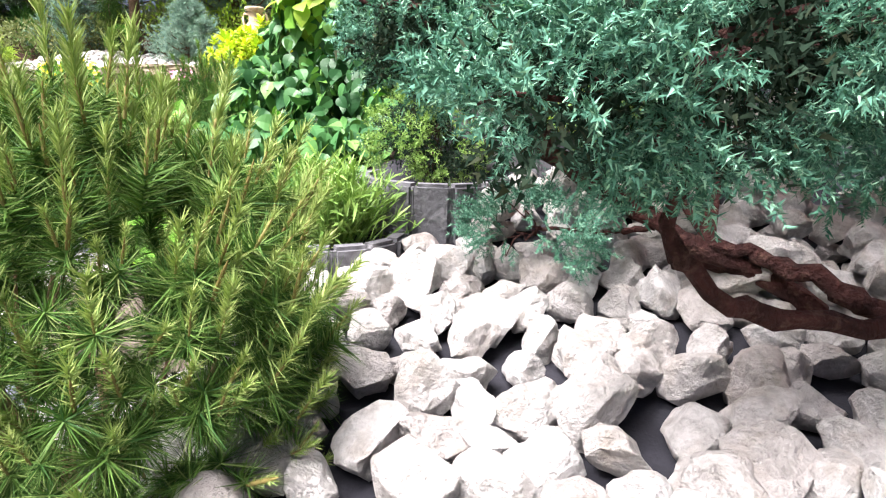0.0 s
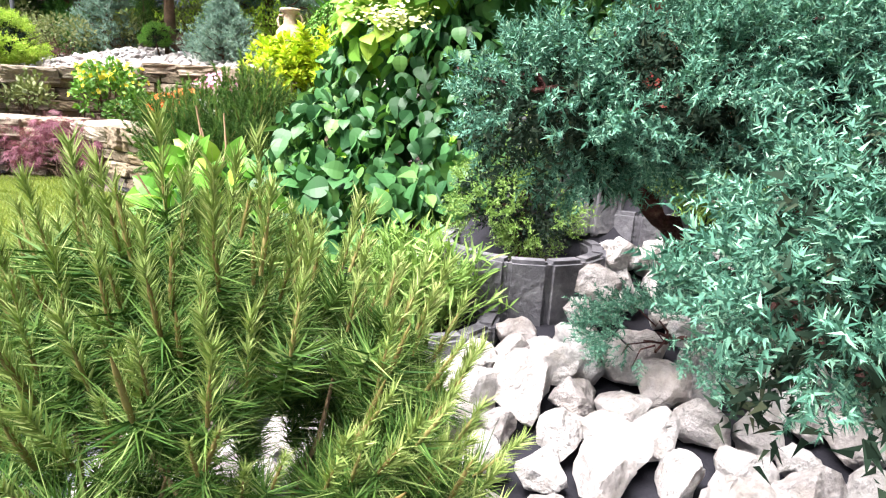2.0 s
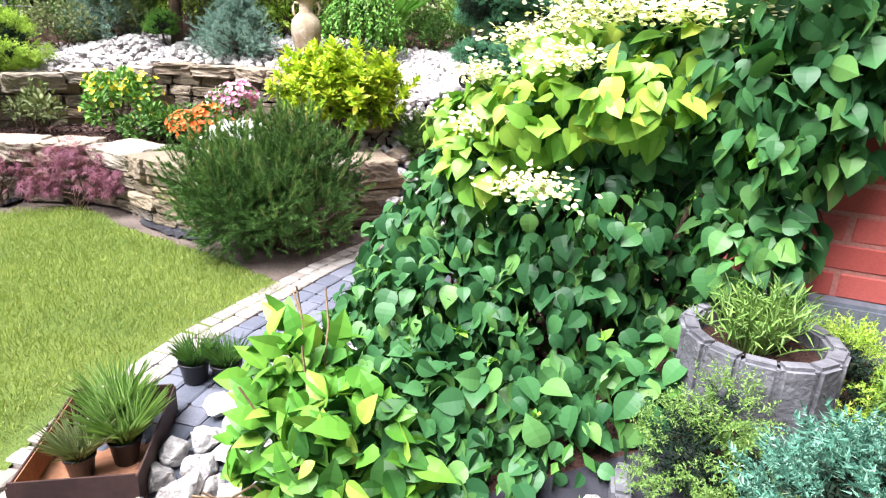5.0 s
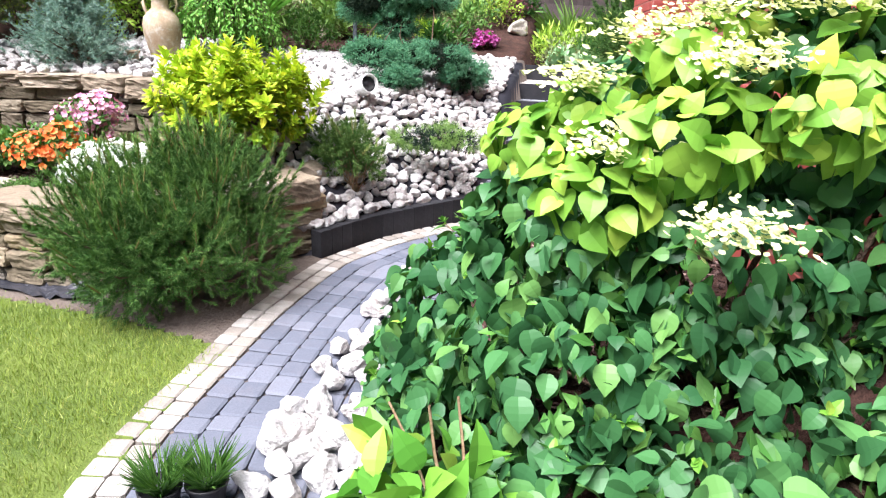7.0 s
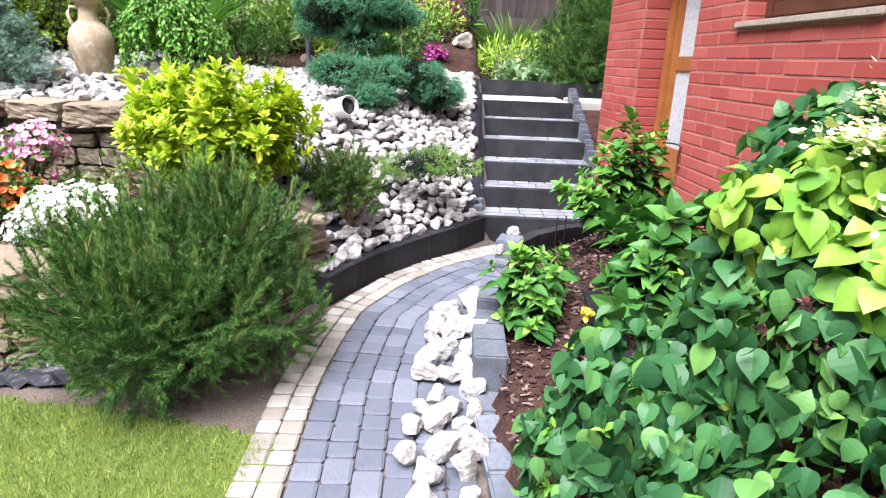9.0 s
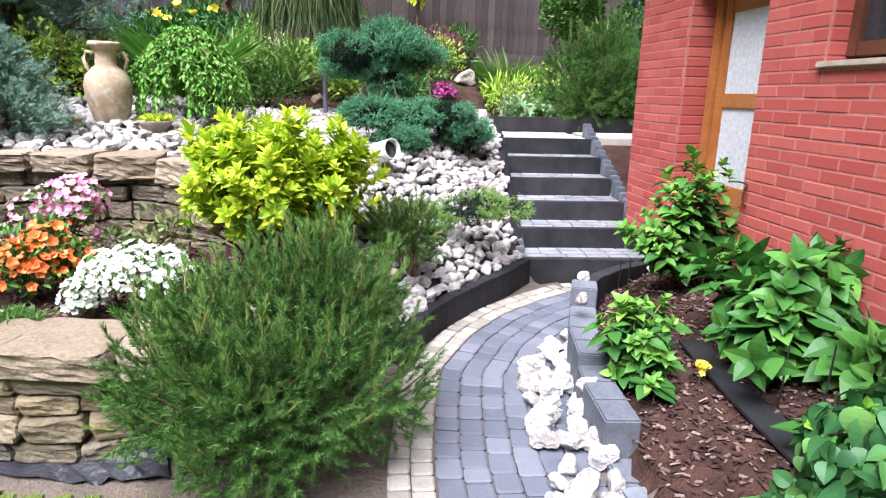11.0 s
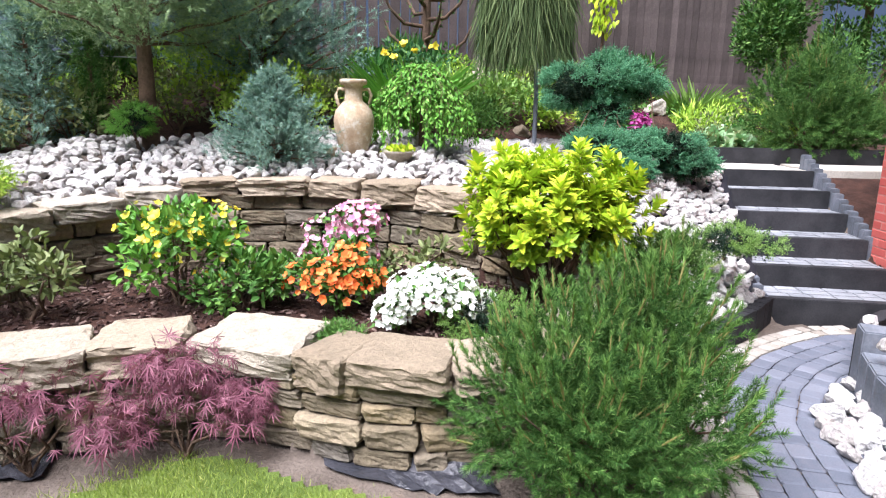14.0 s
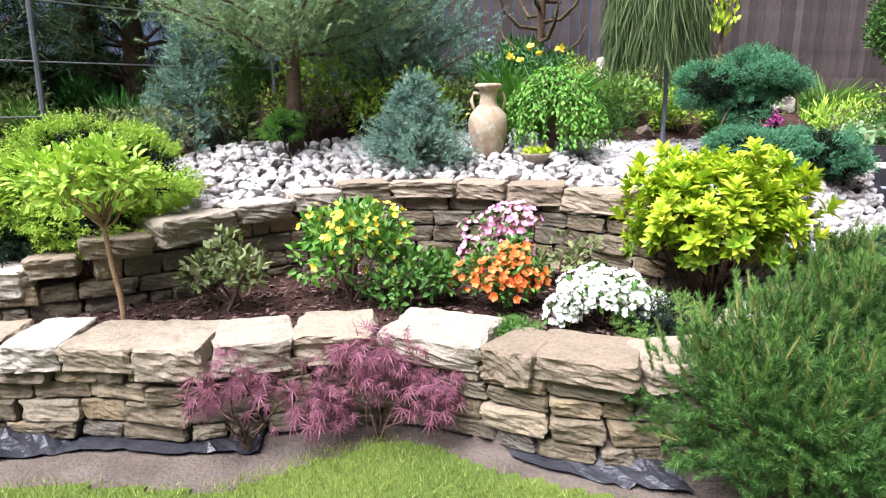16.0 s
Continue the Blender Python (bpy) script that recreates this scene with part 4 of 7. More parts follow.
box(bm, (0.003, 0.38, -0.3), (0.38, 5.0, HT))
box(bm, (HLEN - 0.38, 0.38, -0.3), (HLEN - 0.003, 5.0, HT))
box(bm, (0.38, 4.6, -0.3), (HLEN - 0.38, 5.0, HT))
part("wall", bm, M_MORTAR, house)
bm = bmesh.new()
box(bm, (-0.3, -0.3, HT), (HLEN + 0.3, 5.3, HT + 0.2))
part("roof", bm, M_BLACK, house)


def brick_mesh(w, d, h):
    bm = bmesh.new()
    box(bm, (-w / 2, -d / 2, -h / 2), (w / 2, d / 2, h / 2))
    bmesh.ops.bevel(bm, geom=bm.edges[:], offset=0.004, segments=1, affect="EDGES")
    me = bpy.data.meshes.new("brick")
    bm.to_mesh(me)
    bm.free()
    me.materials.append(M_BRICK)
    return me


BR_FULL, BR_HALF = brick_mesh(BL - JT, 0.06, BH - JT), brick_mesh(BL / 2 - JT, 0.06, BH - JT)
spare, near_n = [], 0


def brick(full, m, close):
    global near_n
    if close and near_n < 320:
        piece("brick", BR_FULL if full else BR_HALF, house, m)
        near_n += 1
    else:
        spare.append((BR_FULL if full else BR_HALF, m))


gb = random.Random(2)
for c in range(int((HT + 0.0) / BH)):
    z = 0.1 + BH * (c + 0.5)
    if z > HT - 0.04:
        break
    x = 0.0
    first = c % 2
    while x < HLEN - 0.05:
        full = not (first and x == 0.0)
        w = BL if full else BL / 2
        if x + w > HLEN + 0.01:
            w, full = BL / 2, False
        mid_x = x + w / 2
        hit = [o for o in OPEN if o[2] < z < o[3] and x + w > o[0] + 0.002 and x < o[1] - 0.002]
        if not hit:
            brick(full, pose(mid_x, 0.03 + gb.uniform(-0.002, 0.002), z), (mid_x < 0.9 or mid_x > 3.6) or 1.9 < mid_x < 2.6)
        else:
            for p0, p1 in ((x, hit[0][0]), (hit[0][1], x + w)):
                if p1 - p0 > 0.03:
                    brick(True, pose((p0 + p1) / 2, 0.03, z) @ Matrix.Diagonal(((p1 - p0) / BL, 1, 1, 1)), False)
        x += w
    y = 0.066
    if not first:
        brick(False, pose(HLEN - 0.03, y + BL / 4 - 0.003, z, 0, 0, 90), 0.8 < z < 1.9)
        y += BL / 2
    while y < 3.2:
        brick(True, pose(HLEN - 0.03 + gb.uniform(-0.002, 0.002), y + BL / 2, z, 0, 0, 90), y < 1.2 and 0.8 < z < 1.9)
        if y < 0.6:
            brick(True, pose(0.03, y + BL / 2, z, 0, 0, 90), False)
        y += BL
    for o in OPEN:
        if o[2] < z < o[3]:
            brick(True, pose(o[0] - 0.024, 0.135, z, 0, 0, 90), False)
            brick(True, pose(o[1] + 0.024, 0.135, z, 0, 0, 90), False)
items = []
for me, m in spare:
    co = np.empty(len(me.vertices) * 3, np.float32)
    me.vertices.foreach_get("co", co)
    A = np.array(m)
    F = []
    for p in me.polygons:
        v = list(p.vertices)
        F += [(v[0], v[i], v[i + 1]) for i in range(1, len(v) - 1)]
    items.append((co.reshape(-1, 3) @ A[:3, :3].T + A[:3, 3], np.array(F)))
V, F = joined(items)
tagged(piece("bricks", arrays(V, F, "bricks", M_BRICK), house), kind="stuff")
bm = bmesh.new()
box(bm, (HLEN - 0.02, -0.03, 0.3), (HLEN + 0.05, 3.2, 0.88), 0.01)
part("plinth", bm, M_POST, house)
door = tagged(new("door_1"), "varnished wooden door with frosted glass panes, shut", "door", kind="structure")
door.matrix_basis = house.matrix_basis.copy()
x0, x1, z0, z1 = 0.97, 1.85, 0.2, 2.4
bm = bmesh.new()
for a, b in (((x0 - 0.05, 0.2, z0), (x0 + 0.06, 0.28, z1)), ((x1 - 0.06, 0.2, z0), (x1 + 0.05, 0.28, z1)), ((x0 + 0.06, 0.2, z1 - 0.1), (x1 - 0.06, 0.28, z1 + 0.02))):
    box(bm, a, b, 0.008)
part("door_frame", bm, M_DOORW, door)
bm = bmesh.new()
for a, b in (((x0 + 0.065, 0.22, z0), (x0 + 0.17, 0.265, z1 - 0.1)), ((x1 - 0.17, 0.22, z0), (x1 - 0.065, 0.265, z1 - 0.1)), ((x0 + 0.17, 0.222, 1.49), (x1 - 0.17, 0.263, 1.6)), ((x0 + 0.17, 0.222, 0.4), (x1 - 0.17, 0.263, 0.9)), ((x0 + 0.17, 0.222, z1 - 0.2), (x1 - 0.17, 0.263, z1 - 0.1))):
    box(bm, a, b, 0.006)
part("door_leaf", bm, M_DOORW, door)
for za, zb in ((0.9, 1.49), (1.6, 2.2)):
    bm = bmesh.new()
    box(bm, (x0 + 0.165, 0.238, za), (x1 - 0.165, 0.25, zb))
    part("pane", bm, M_FROST, door, "frosted white glass")
win = tagged(new("window_1"), "dark-framed house window with a white stone sill", "window", kind="structure")
win.matrix_basis = house.matrix_basis.copy()
bm = bmesh.new()
for a, b in (((2.5, 0.12, 1.8), (2.58, 0.2, 2.9)), ((3.52, 0.12, 1.8), (3.6, 0.2, 2.9)), ((2.58, 0.12, 1.8), (3.52, 0.2, 1.88)), ((2.58, 0.12, 2.82), (3.52, 0.2, 2.9))):
    box(bm, a, b, 0.006)
part("window_frame", bm, M_DARKW, win)
bm = bmesh.new()
box(bm, (2.57, 0.15, 1.87), (3.53, 0.162, 2.83))
part("pane", bm, M_PANE, win, "dark reflecting glass")
bm = bmesh.new()
box(bm, (2.47, -0.03, 1.74), (3.63, 0.12, 1.775), 0.006)
part("window_sill", bm, M_STATUE, win)

# ---- board fence ----
fence = tagged(new("fence"), "tall dark-stained vertical board fence with narrow gaps", "fence", kind="structure")
fb0, fb1 = np.array([-4.2, 12.9]), np.array([7.5, 13.1])
fl = float(np.linalg.norm(fb1 - fb0))
fd = (fb1 - fb0) / fl
fence.matrix_basis = pose(fb0[0], fb0[1], 0, 0, 0, math.degrees(math.atan2(fd[1], fd[0])))
gf = random.Random(8)
x = 0.0
boards = []
for w in (0.135, 0.15, 0.16):
    bm = bmesh.new()
    box(bm, (0, 0, 0), (w, 0.024, 2.6), 0.003)
    me = bpy.data.meshes.new("board")
    bm.to_mesh(me)
    bm.free()
    me.materials.append(M_FENCE)
    boards.append((w, me))
while x < fl:
    w, me = gf.choice(boards)
    wx, wy = fb0 + fd * x
    piece("board", me, fence, pose(x, gf.uniform(-0.006, 0.006), 2.28 + gf.uniform(-0.02, 0.02), 0, gf.uniform(-0.25, 0.25), 0))
    x += w + (gf.uniform(0.018, 0.04) if x < 5.2 else gf.uniform(0.003, 0.008))
for z in (2.5, 4.4):
    bm = bmesh.new()
    box(bm, (0, 0.03, z), (fl, 0.075, z + 0.1), 0.004)
    part("rail", bm, M_FENCE, fence)
bm = bmesh.new()
box(bm, (0, -0.03, 1.9), (fl, -0.004, 2.34), 0.004)
part("kick_board", bm, M_FENCE, fence)

# ---- plants ----
SHOOT = tri_needles(130, 0.1, 0.75, 0.8, 1.0, 0.02, 0.5, 3)
BOTTLE = tri_needles(120, -0.05, 1.0, 0.27, 0.8, 0.055, 0.8, 14)
CANDLE_N = tri_needles(120, 0.05, 1.0, 0.3, 0.55, 0.045, 0.9, 8)
SHOOT2 = tri_needles(60, -0.1, 0.95, 0.55, 0.85, 0.035, 0.7, 4)
SPRAYS = [spray(7, 46, 0.15, s, short=0.125) for s in range(3)]
SPRAY_S = spray(6, 14, 0.2, 9)
BRUSH = tri_needles(32, 0.0, 1.0, 0.28, 0.9, 0.065, 0.7, 5)
TUFT = tri_needles(26, 0.0, 1.0, 0.3, 1.0, 0.06, 0.7, 6)


def candle_mesh():
    V, F = tube([(0, 0, 0), (0, 0.3, 0), (0, 0.75, 0), (0, 1, 0)], [0.035, 0.045, 0.035, 0.01], 6)
    return V, F


def pine_bush(name, label, loc, radii, shoots, size, seed, mat, template, candles=0.6, lift=0.5, wood=M_TWIG, lobes=0):
    """A mugo pine: upturned shoots ringed with long needles, with young candles."""
    t = thing(name, label, "pine shrub", loc)
    d = rng.normal(size=(shoots * 3, 3))
    d /= np.linalg.norm(d, axis=1, keepdims=True)
    d = d[d[:, 2] > -0.8][:shoots]
    r = rng.uniform(0.62, 1.0, len(d)) ** 0.7
    P = d * np.asarray(radii) * r[:, None]
    if lobes:
        c, s = lumps_on(np.asarray(radii) * 0.95, lobes, radii[0] * 0.36, -0.6)
        P, d = on_lumps(c, s * np.array([1, 1, 1.15]), len(d), 0.35)
    P[:, 2] += radii[2] * lift
    ok = P[:, 2] > -0.02
    P, d = P[ok], d[ok]
    way = d * 0.95 + np.array([0, 0, 0.55]) + rng.normal(0, 0.2, d.shape)
    foliage("needles", template, P, way, size, mat, t, roll=6.28)
    if candles:
        k = rng.uniform(size=len(P)) < candles * np.clip(0.7 + 1.2 * d[:, 2], 0.2, 1.8)
        w = way[k] + np.array([0, 0, 0.7])
        tip = P[k] + way[k] / np.linalg.norm(way[k], axis=1, keepdims=True) * size * 0.75
        foliage("young_growth", candle_mesh(), tip, w, size * 0.82, L_CANDLE, t, "upright brownish young shoots", roll=6.28, smooth=True)
        foliage("young_foliage", CANDLE_N, tip, w, size * 1.15, L_YOUNG if mat is L_PINE else L_YOUNGD, t, roll=6.28)
    stems("branchwork", P[rng.choice(len(P), min(26, len(P)), replace=False)] * 0.95, (0, 0, -0.03), 0.007 * (radii[0] / 0.3) ** 0.5, wood, t, 0.02)
    return t


# foreground pine
pine_bush("mugo_pine", "dense green mugo pine with long needles and brown candles", (-0.48, 0.8, 0.05), (0.29, 0.24, 0.34), 760, 0.074, 1, L_PINE, SHOOT, 0.5, 0.92)
# broad pine between lawn and path
pine_bush("mountain_pine", "broad bushy mountain pine with upright shoots beside the lawn", (-1.91, 4.78, 0.0), (0.63, 0.53, 0.43), 2300, 0.115, 2, L_PINED, BOTTLE, 0.2, 0.85, M_BARKG, 26)
pine_bush("dwarf_pine", "small round dwarf pine among white stones", (-0.8, 6.0, 0.3), (0.3, 0.26, 0.3), 420, 0.12, 3, L_PINE, BOTTLE, 0.03, 0.85, lobes=9)
pine_bush("dark_pine", "dark spreading pine beside the landing and house", (3.9, 9.4, 1.15), (0.85, 0.7, 0.75), 1500, 0.2, 4, L_PINED, BOTTLE, 0.05, 0.8, M_BARKG, 18)


def juniper_cloud(name, label, loc, clouds, n, size, mat, trunk, r0, wood, category="juniper", inner=True, tmpls=None):
    """A juniper: clouds of feathery sprays carried on a twisting trunk."""
    t = thing(name, label, category, loc)
    c = np.array([k[:3] for k in clouds], float)
    s = np.array([k[3:6] for k in clouds], float)
    lc, ls = [], []
    for a, b in zip(c, s):
        d = rng.normal(size=(16, 3))
        d /= np.linalg.norm(d, axis=1, keepdims=True)
        lc.append(a + d * b * 0.76)
        ls.append(np.tile(b * 0.36, (16, 1)) * rng.uniform(0.6, 1.2, (16, 1)))
    lc, ls = np.concatenate(lc), np.concatenate(ls)
    P, d = on_lumps(lc, ls, n * 2, 0.8)
    far = ((P[:, None] - c[None]) ** 2 / (s[None] ** 2)).sum(-1)
    own = np.argmin(far, 1)
    ok = far.min(1) > 0.5
    P, d, own = P[ok], d[ok], own[ok]
    d = (P - c[own]) / s[own] + d * 0.5 + rng.normal(0, 0.2, P.shape) + np.array([0, 0, 0.25])
    for k, tm in enumerate(tmpls or SPRAYS):
        q = np.arange(len(P)) % len(tmpls or SPRAYS) == k
        foliage("sprays", tm, P[q], d[q], size, mat, t, roll=6.28)
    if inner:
        # dark core behind the sprays, its shade painted in as foliage colour
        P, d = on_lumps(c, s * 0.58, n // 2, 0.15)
        foliage("inner_foliage", SPRAY_S, P, d + np.array([0, 0, -0.3]), size * 1.3, L_JUNSHADE, t, roll=6.28)
    for line in trunk:
        pts = np.asarray(line, float)
        q = np.linspace(0, 1, 24)
        k = np.linspace(0, 1, len(pts))
        p = np.stack([np.interp(q, k, pts[:, i]) for i in range(3)], 1)
        for _ in range(3):
            p[1:-1] = (p[:-2] + p[2:] + 2 * p[1:-1]) / 4
        p[1:-1] += rng.normal(0, r0 * 0.16, (22, 3))
        V, F = tube(p, r0 * np.linspace(0.72, 0.34, 24) * rng.uniform(0.85, 1.15, 24), 11, 0.33)
        piece("trunk", arrays(V, F, "trunk", wood, True), t, label="reddish peeling bark" if wood is M_BARK else "")
    for a, b in zip(c, s):
        for _ in range(3):
            e = a + rng.normal(0, 0.5, 3) * b
            start = np.asarray(trunk[rng.integers(len(trunk))][-1], float)
            if np.linalg.norm(e - start) < 0.9:
                V, F = tube(bent(start, e, -0.01, 0.015), np.linspace(r0 * 0.3, r0 * 0.08, 7), 6, 0.1)
                piece("branch", arrays(V, F, "branch", wood, True), t)
    return t


# blue junipers over the stone mound
juniper_cloud("blue_juniper", "blue-green juniper trained over the white stones", (0, 0, 0),
              [(0.26, 0.68, 0.8, 0.2, 0.13, 0.12), (0.48, 0.72, 0.86, 0.24, 0.16, 0.16), (0.12, 0.62, 0.74, 0.1, 0.08, 0.06), (0.72, 0.85, 0.9, 0.24, 0.18, 0.18)], 1350, 0.075, L_BLUE,
              [[(1.15, 1.0, 0.3), (0.8, 0.86, 0.42), (0.6, 0.8, 0.45), (0.42, 0.75, 0.48), (0.29, 0.71, 0.54), (0.26, 0.69, 0.64), (0.3, 0.68, 0.78)]], 0.026, M_BARK)
juniper_cloud("tall_juniper", "taller blue juniper with twisting red bark against the house", (0, 0, 0),
              [(-0.04, 1.24, 0.88, 0.18, 0.15, 0.1), (0.12, 1.25, 0.91, 0.22, 0.17, 0.12), (0.32, 1.3, 0.96, 0.24, 0.18, 0.16), (0.6, 1.4, 1.08, 0.25, 0.2, 0.2), (0.75, 1.7, 1.3, 0.2, 0.15, 0.2), (1.0, 1.3, 0.95, 0.25, 0.2, 0.2)], 3000, 0.08, L_BLUE,
              [[(0.75, 1.12, 0.36), (0.55, 1.2, 0.46), (0.36, 1.27, 0.56), (0.2, 1.28, 0.68), (0.1, 1.27, 0.76), (0.06, 1.26, 0.86)], [(0.42, 1.25, 0.52), (0.46, 1.32, 0.7), (0.5, 1.4, 0.95)], [(0.95, 1.0, 0.32), (0.75, 1.05, 0.42), (0.55, 1.2, 0.48)]], 0.036, M_BARK)
juniper_cloud("low_juniper_sprig", "small blue juniper sprig hanging over white stones", (0, 0, 0), [(0.2, 1.2, 0.5, 0.13, 0.1, 0.06)], 150, 0.055, L_BLUE, [[(0.45, 1.25, 0.5), (0.33, 1.22, 0.49), (0.2, 1.2, 0.5)]], 0.01, M_BARK, inner=False)

# cloud-pruned juniper on the slope
juniper_cloud("cloud_juniper", "cloud-pruned blue-green juniper with flat pads", (0, 0, 0),
              [(-0.4, 8.2, 1.9, 0.3, 0.3, 0.17), (-0.05, 8.2, 1.98, 0.34, 0.3, 0.19), (0.27, 8.2, 1.96, 0.28, 0.28, 0.15), (-0.1, 8.1, 1.68, 0.22, 0.2, 0.11), (-0.4, 7.7, 1.36, 0.24, 0.24, 0.1), (-0.05, 7.65, 1.34, 0.24, 0.22, 0.1), (0.3, 7.6, 1.36, 0.26, 0.24, 0.1), (-0.22, 7.5, 1.12, 0.22, 0.2, 0.12), (0.52, 7.6, 1.2, 0.22, 0.2, 0.12)],
              7000, 0.1, L_JUNG, [[(-0.1, 7.7, 0.95), (-0.12, 7.8, 1.25), (-0.02, 7.95, 1.5), (-0.1, 8.15, 1.68), (-0.08, 8.2, 1.9)], [(-0.12, 7.8, 1.2), (0.2, 7.65, 1.3)], [(-0.12, 7.8, 1.2), (-0.38, 7.7, 1.3)]], 0.035, M_BARKG, "topiary juniper", tmpls=[SPRAY_S])
juniper_cloud("creeping_juniper", "low spreading yellow-green juniper among the stones", (0, 0, 0), [(-0.2, 6.35, 0.7, 0.2, 0.2, 0.07), (0.02, 6.35, 0.72, 0.2, 0.2, 0.06), (0.2, 6.3, 0.68, 0.18, 0.16, 0.05)], 520, 0.085, L_LAV, [[(0, 6.4, 0.55), (0, 6.37, 0.68)]], 0.02, M_BARKG, tmpls=[SPRAY_S])
juniper_cloud("golden_juniper", "large bright green spreading juniper on the terrace wall", (0, 0, 0), [(-5.3, 7.0, 1.2, 0.4, 0.4, 0.22), (-5.8, 6.9, 1.15, 0.45, 0.4, 0.24), (-5.6, 7.15, 1.36, 0.4, 0.4, 0.16), (-6.2, 6.8, 1.05, 0.4, 0.4, 0.24), (-5.5, 6.75, 0.95, 0.4, 0.28, 0.15), (-6.0, 6.6, 0.82, 0.4, 0.25, 0.15)], 4200, 0.13, L_LIME, [[(-5.6, 7.0, 0.8), (-5.6, 7.0, 1.2)]], 0.03, M_BARKG, tmpls=[SPRAY_S])


# lavender-like tufts in round concrete planters
def planter(label, x, y, z0, z1, r):
    """A round planter of joined concrete staves, filled with soil."""
    t = thing("planter", label, "planter", (x, y, z0), group="round concrete planters")
    h, nst = z1 - z0, 14
    for k in range(nst):
        a = 2 * np.pi * k / nst
        bm = bmesh.new()
        w = 2 * np.pi * r / nst
        box(bm, (-w / 2 + 0.002, -0.045, 0), (w / 2 - 0.002, 0.0, h), 0.009)
        bmesh.ops.transform(bm, matrix=Matrix.Rotation(a, 4, "Z") @ Matrix.Translation((0, r, 0)), verts=bm.verts)
        part("stave", bm, M_PLANTER, t)
    bm = bmesh.new()
    bmesh.ops.create_circle(bm, cap_ends=True, segments=28, radius=r - 0.035, matrix=Matrix.Translation((0, 0, h - 0.05)))
    part("soil", bm, M_MULCHBED, t, "dark soil")
    return t


for k, (x, y, z0, z1, r) in enumerate(PLANTERS):
    planter("round grey concrete planter with ribbed sides, holding a plant", x, y, z0, z1, r)


def tufted(name, label, loc, r, h, n, leaf, mat, category="herb"):
    """A mound of upright stems, each set with narrow leaves."""
    t = thing(name, label, category, loc)
    e = rng.normal(0, 0.5, (n, 3)) * np.array([r, r, 0]) + np.array([0, 0, h]) * rng.uniform(0.55, 1, (n, 1))
    ok = np.hypot(e[:, 0], e[:, 1]) < r * 1.15
    e = e[ok]
    e[:, 2] *= np.sqrt(np.clip(1.1 - (np.hypot(e[:, 0], e[:, 1]) / (r * 1.2)) ** 2, 0.15, 1))
    items, P, D = [], [], []
    for q in e:
        p = bent((q[0] * 0.35, q[1] * 0.35, -0.02), q, -0.01, 0.004, 5)
        items.append(tube(p, np.linspace(0.0022, 0.001, 5), 3))
        m = 11
        for i in range(m):
            f = 0.25 + 0.75 * i / m
            P.append(np.array([np.interp(f, np.linspace(0, 1, 5), p[:, j]) for j in range(3)]))
            D.append(rng.normal(0, 0.65, 3) + np.array([q[0] * 2, q[1] * 2, 0.75]))
    V, F = joined(items)
    tagged(piece("stem_mass", arrays(V, F, "stem_mass", mat), t), kind="stuff")
    foliage("leaves", T_LANCE, np.array(P), np.array(D), leaf, mat, t)
    return t


tufted("lavender", "bushy green lavender with narrow leaves in a planter", (-0.28, 1.5, 0.38), 0.2, 0.24, 260, 0.05, L_LAV)
juniper_cloud("potted_juniper", "small scruffy green juniper growing in a planter", (-0.02, 1.74, 0.5), [(-0.08, 0, 0.15, 0.1, 0.1, 0.12), (0.03, -0.02, 0.12, 0.11, 0.1, 0.1), (-0.02, 0.03, 0.23, 0.08, 0.08, 0.08)], 520, 0.05, L_LAV, [[(0, 0, -0.02), (0, 0, 0.1)]], 0.012, M_BARK, tmpls=[SPRAY_S])
juniper_cloud("potted_conifer", "small bright green conifer growing in a planter", (0.34, 1.99, 0.58), [(0, 0, 0.14, 0.12, 0.12, 0.12)], 300, 0.055, L_LIME, [[(0, 0, -0.02), (0, 0, 0.1)]], 0.012, M_BARK, tmpls=[SPRAY_S])
tufted("savory", "thin wispy green herb growing in a planter", (0.12, 1.98, 0.82), 0.15, 0.17, 130, 0.035, L_LAV)
tufted("herb_clump", "green herb clump growing against the brick wall", (0.5, 1.85, 0.6), 0.2, 0.26, 160, 0.05, L_LAV)


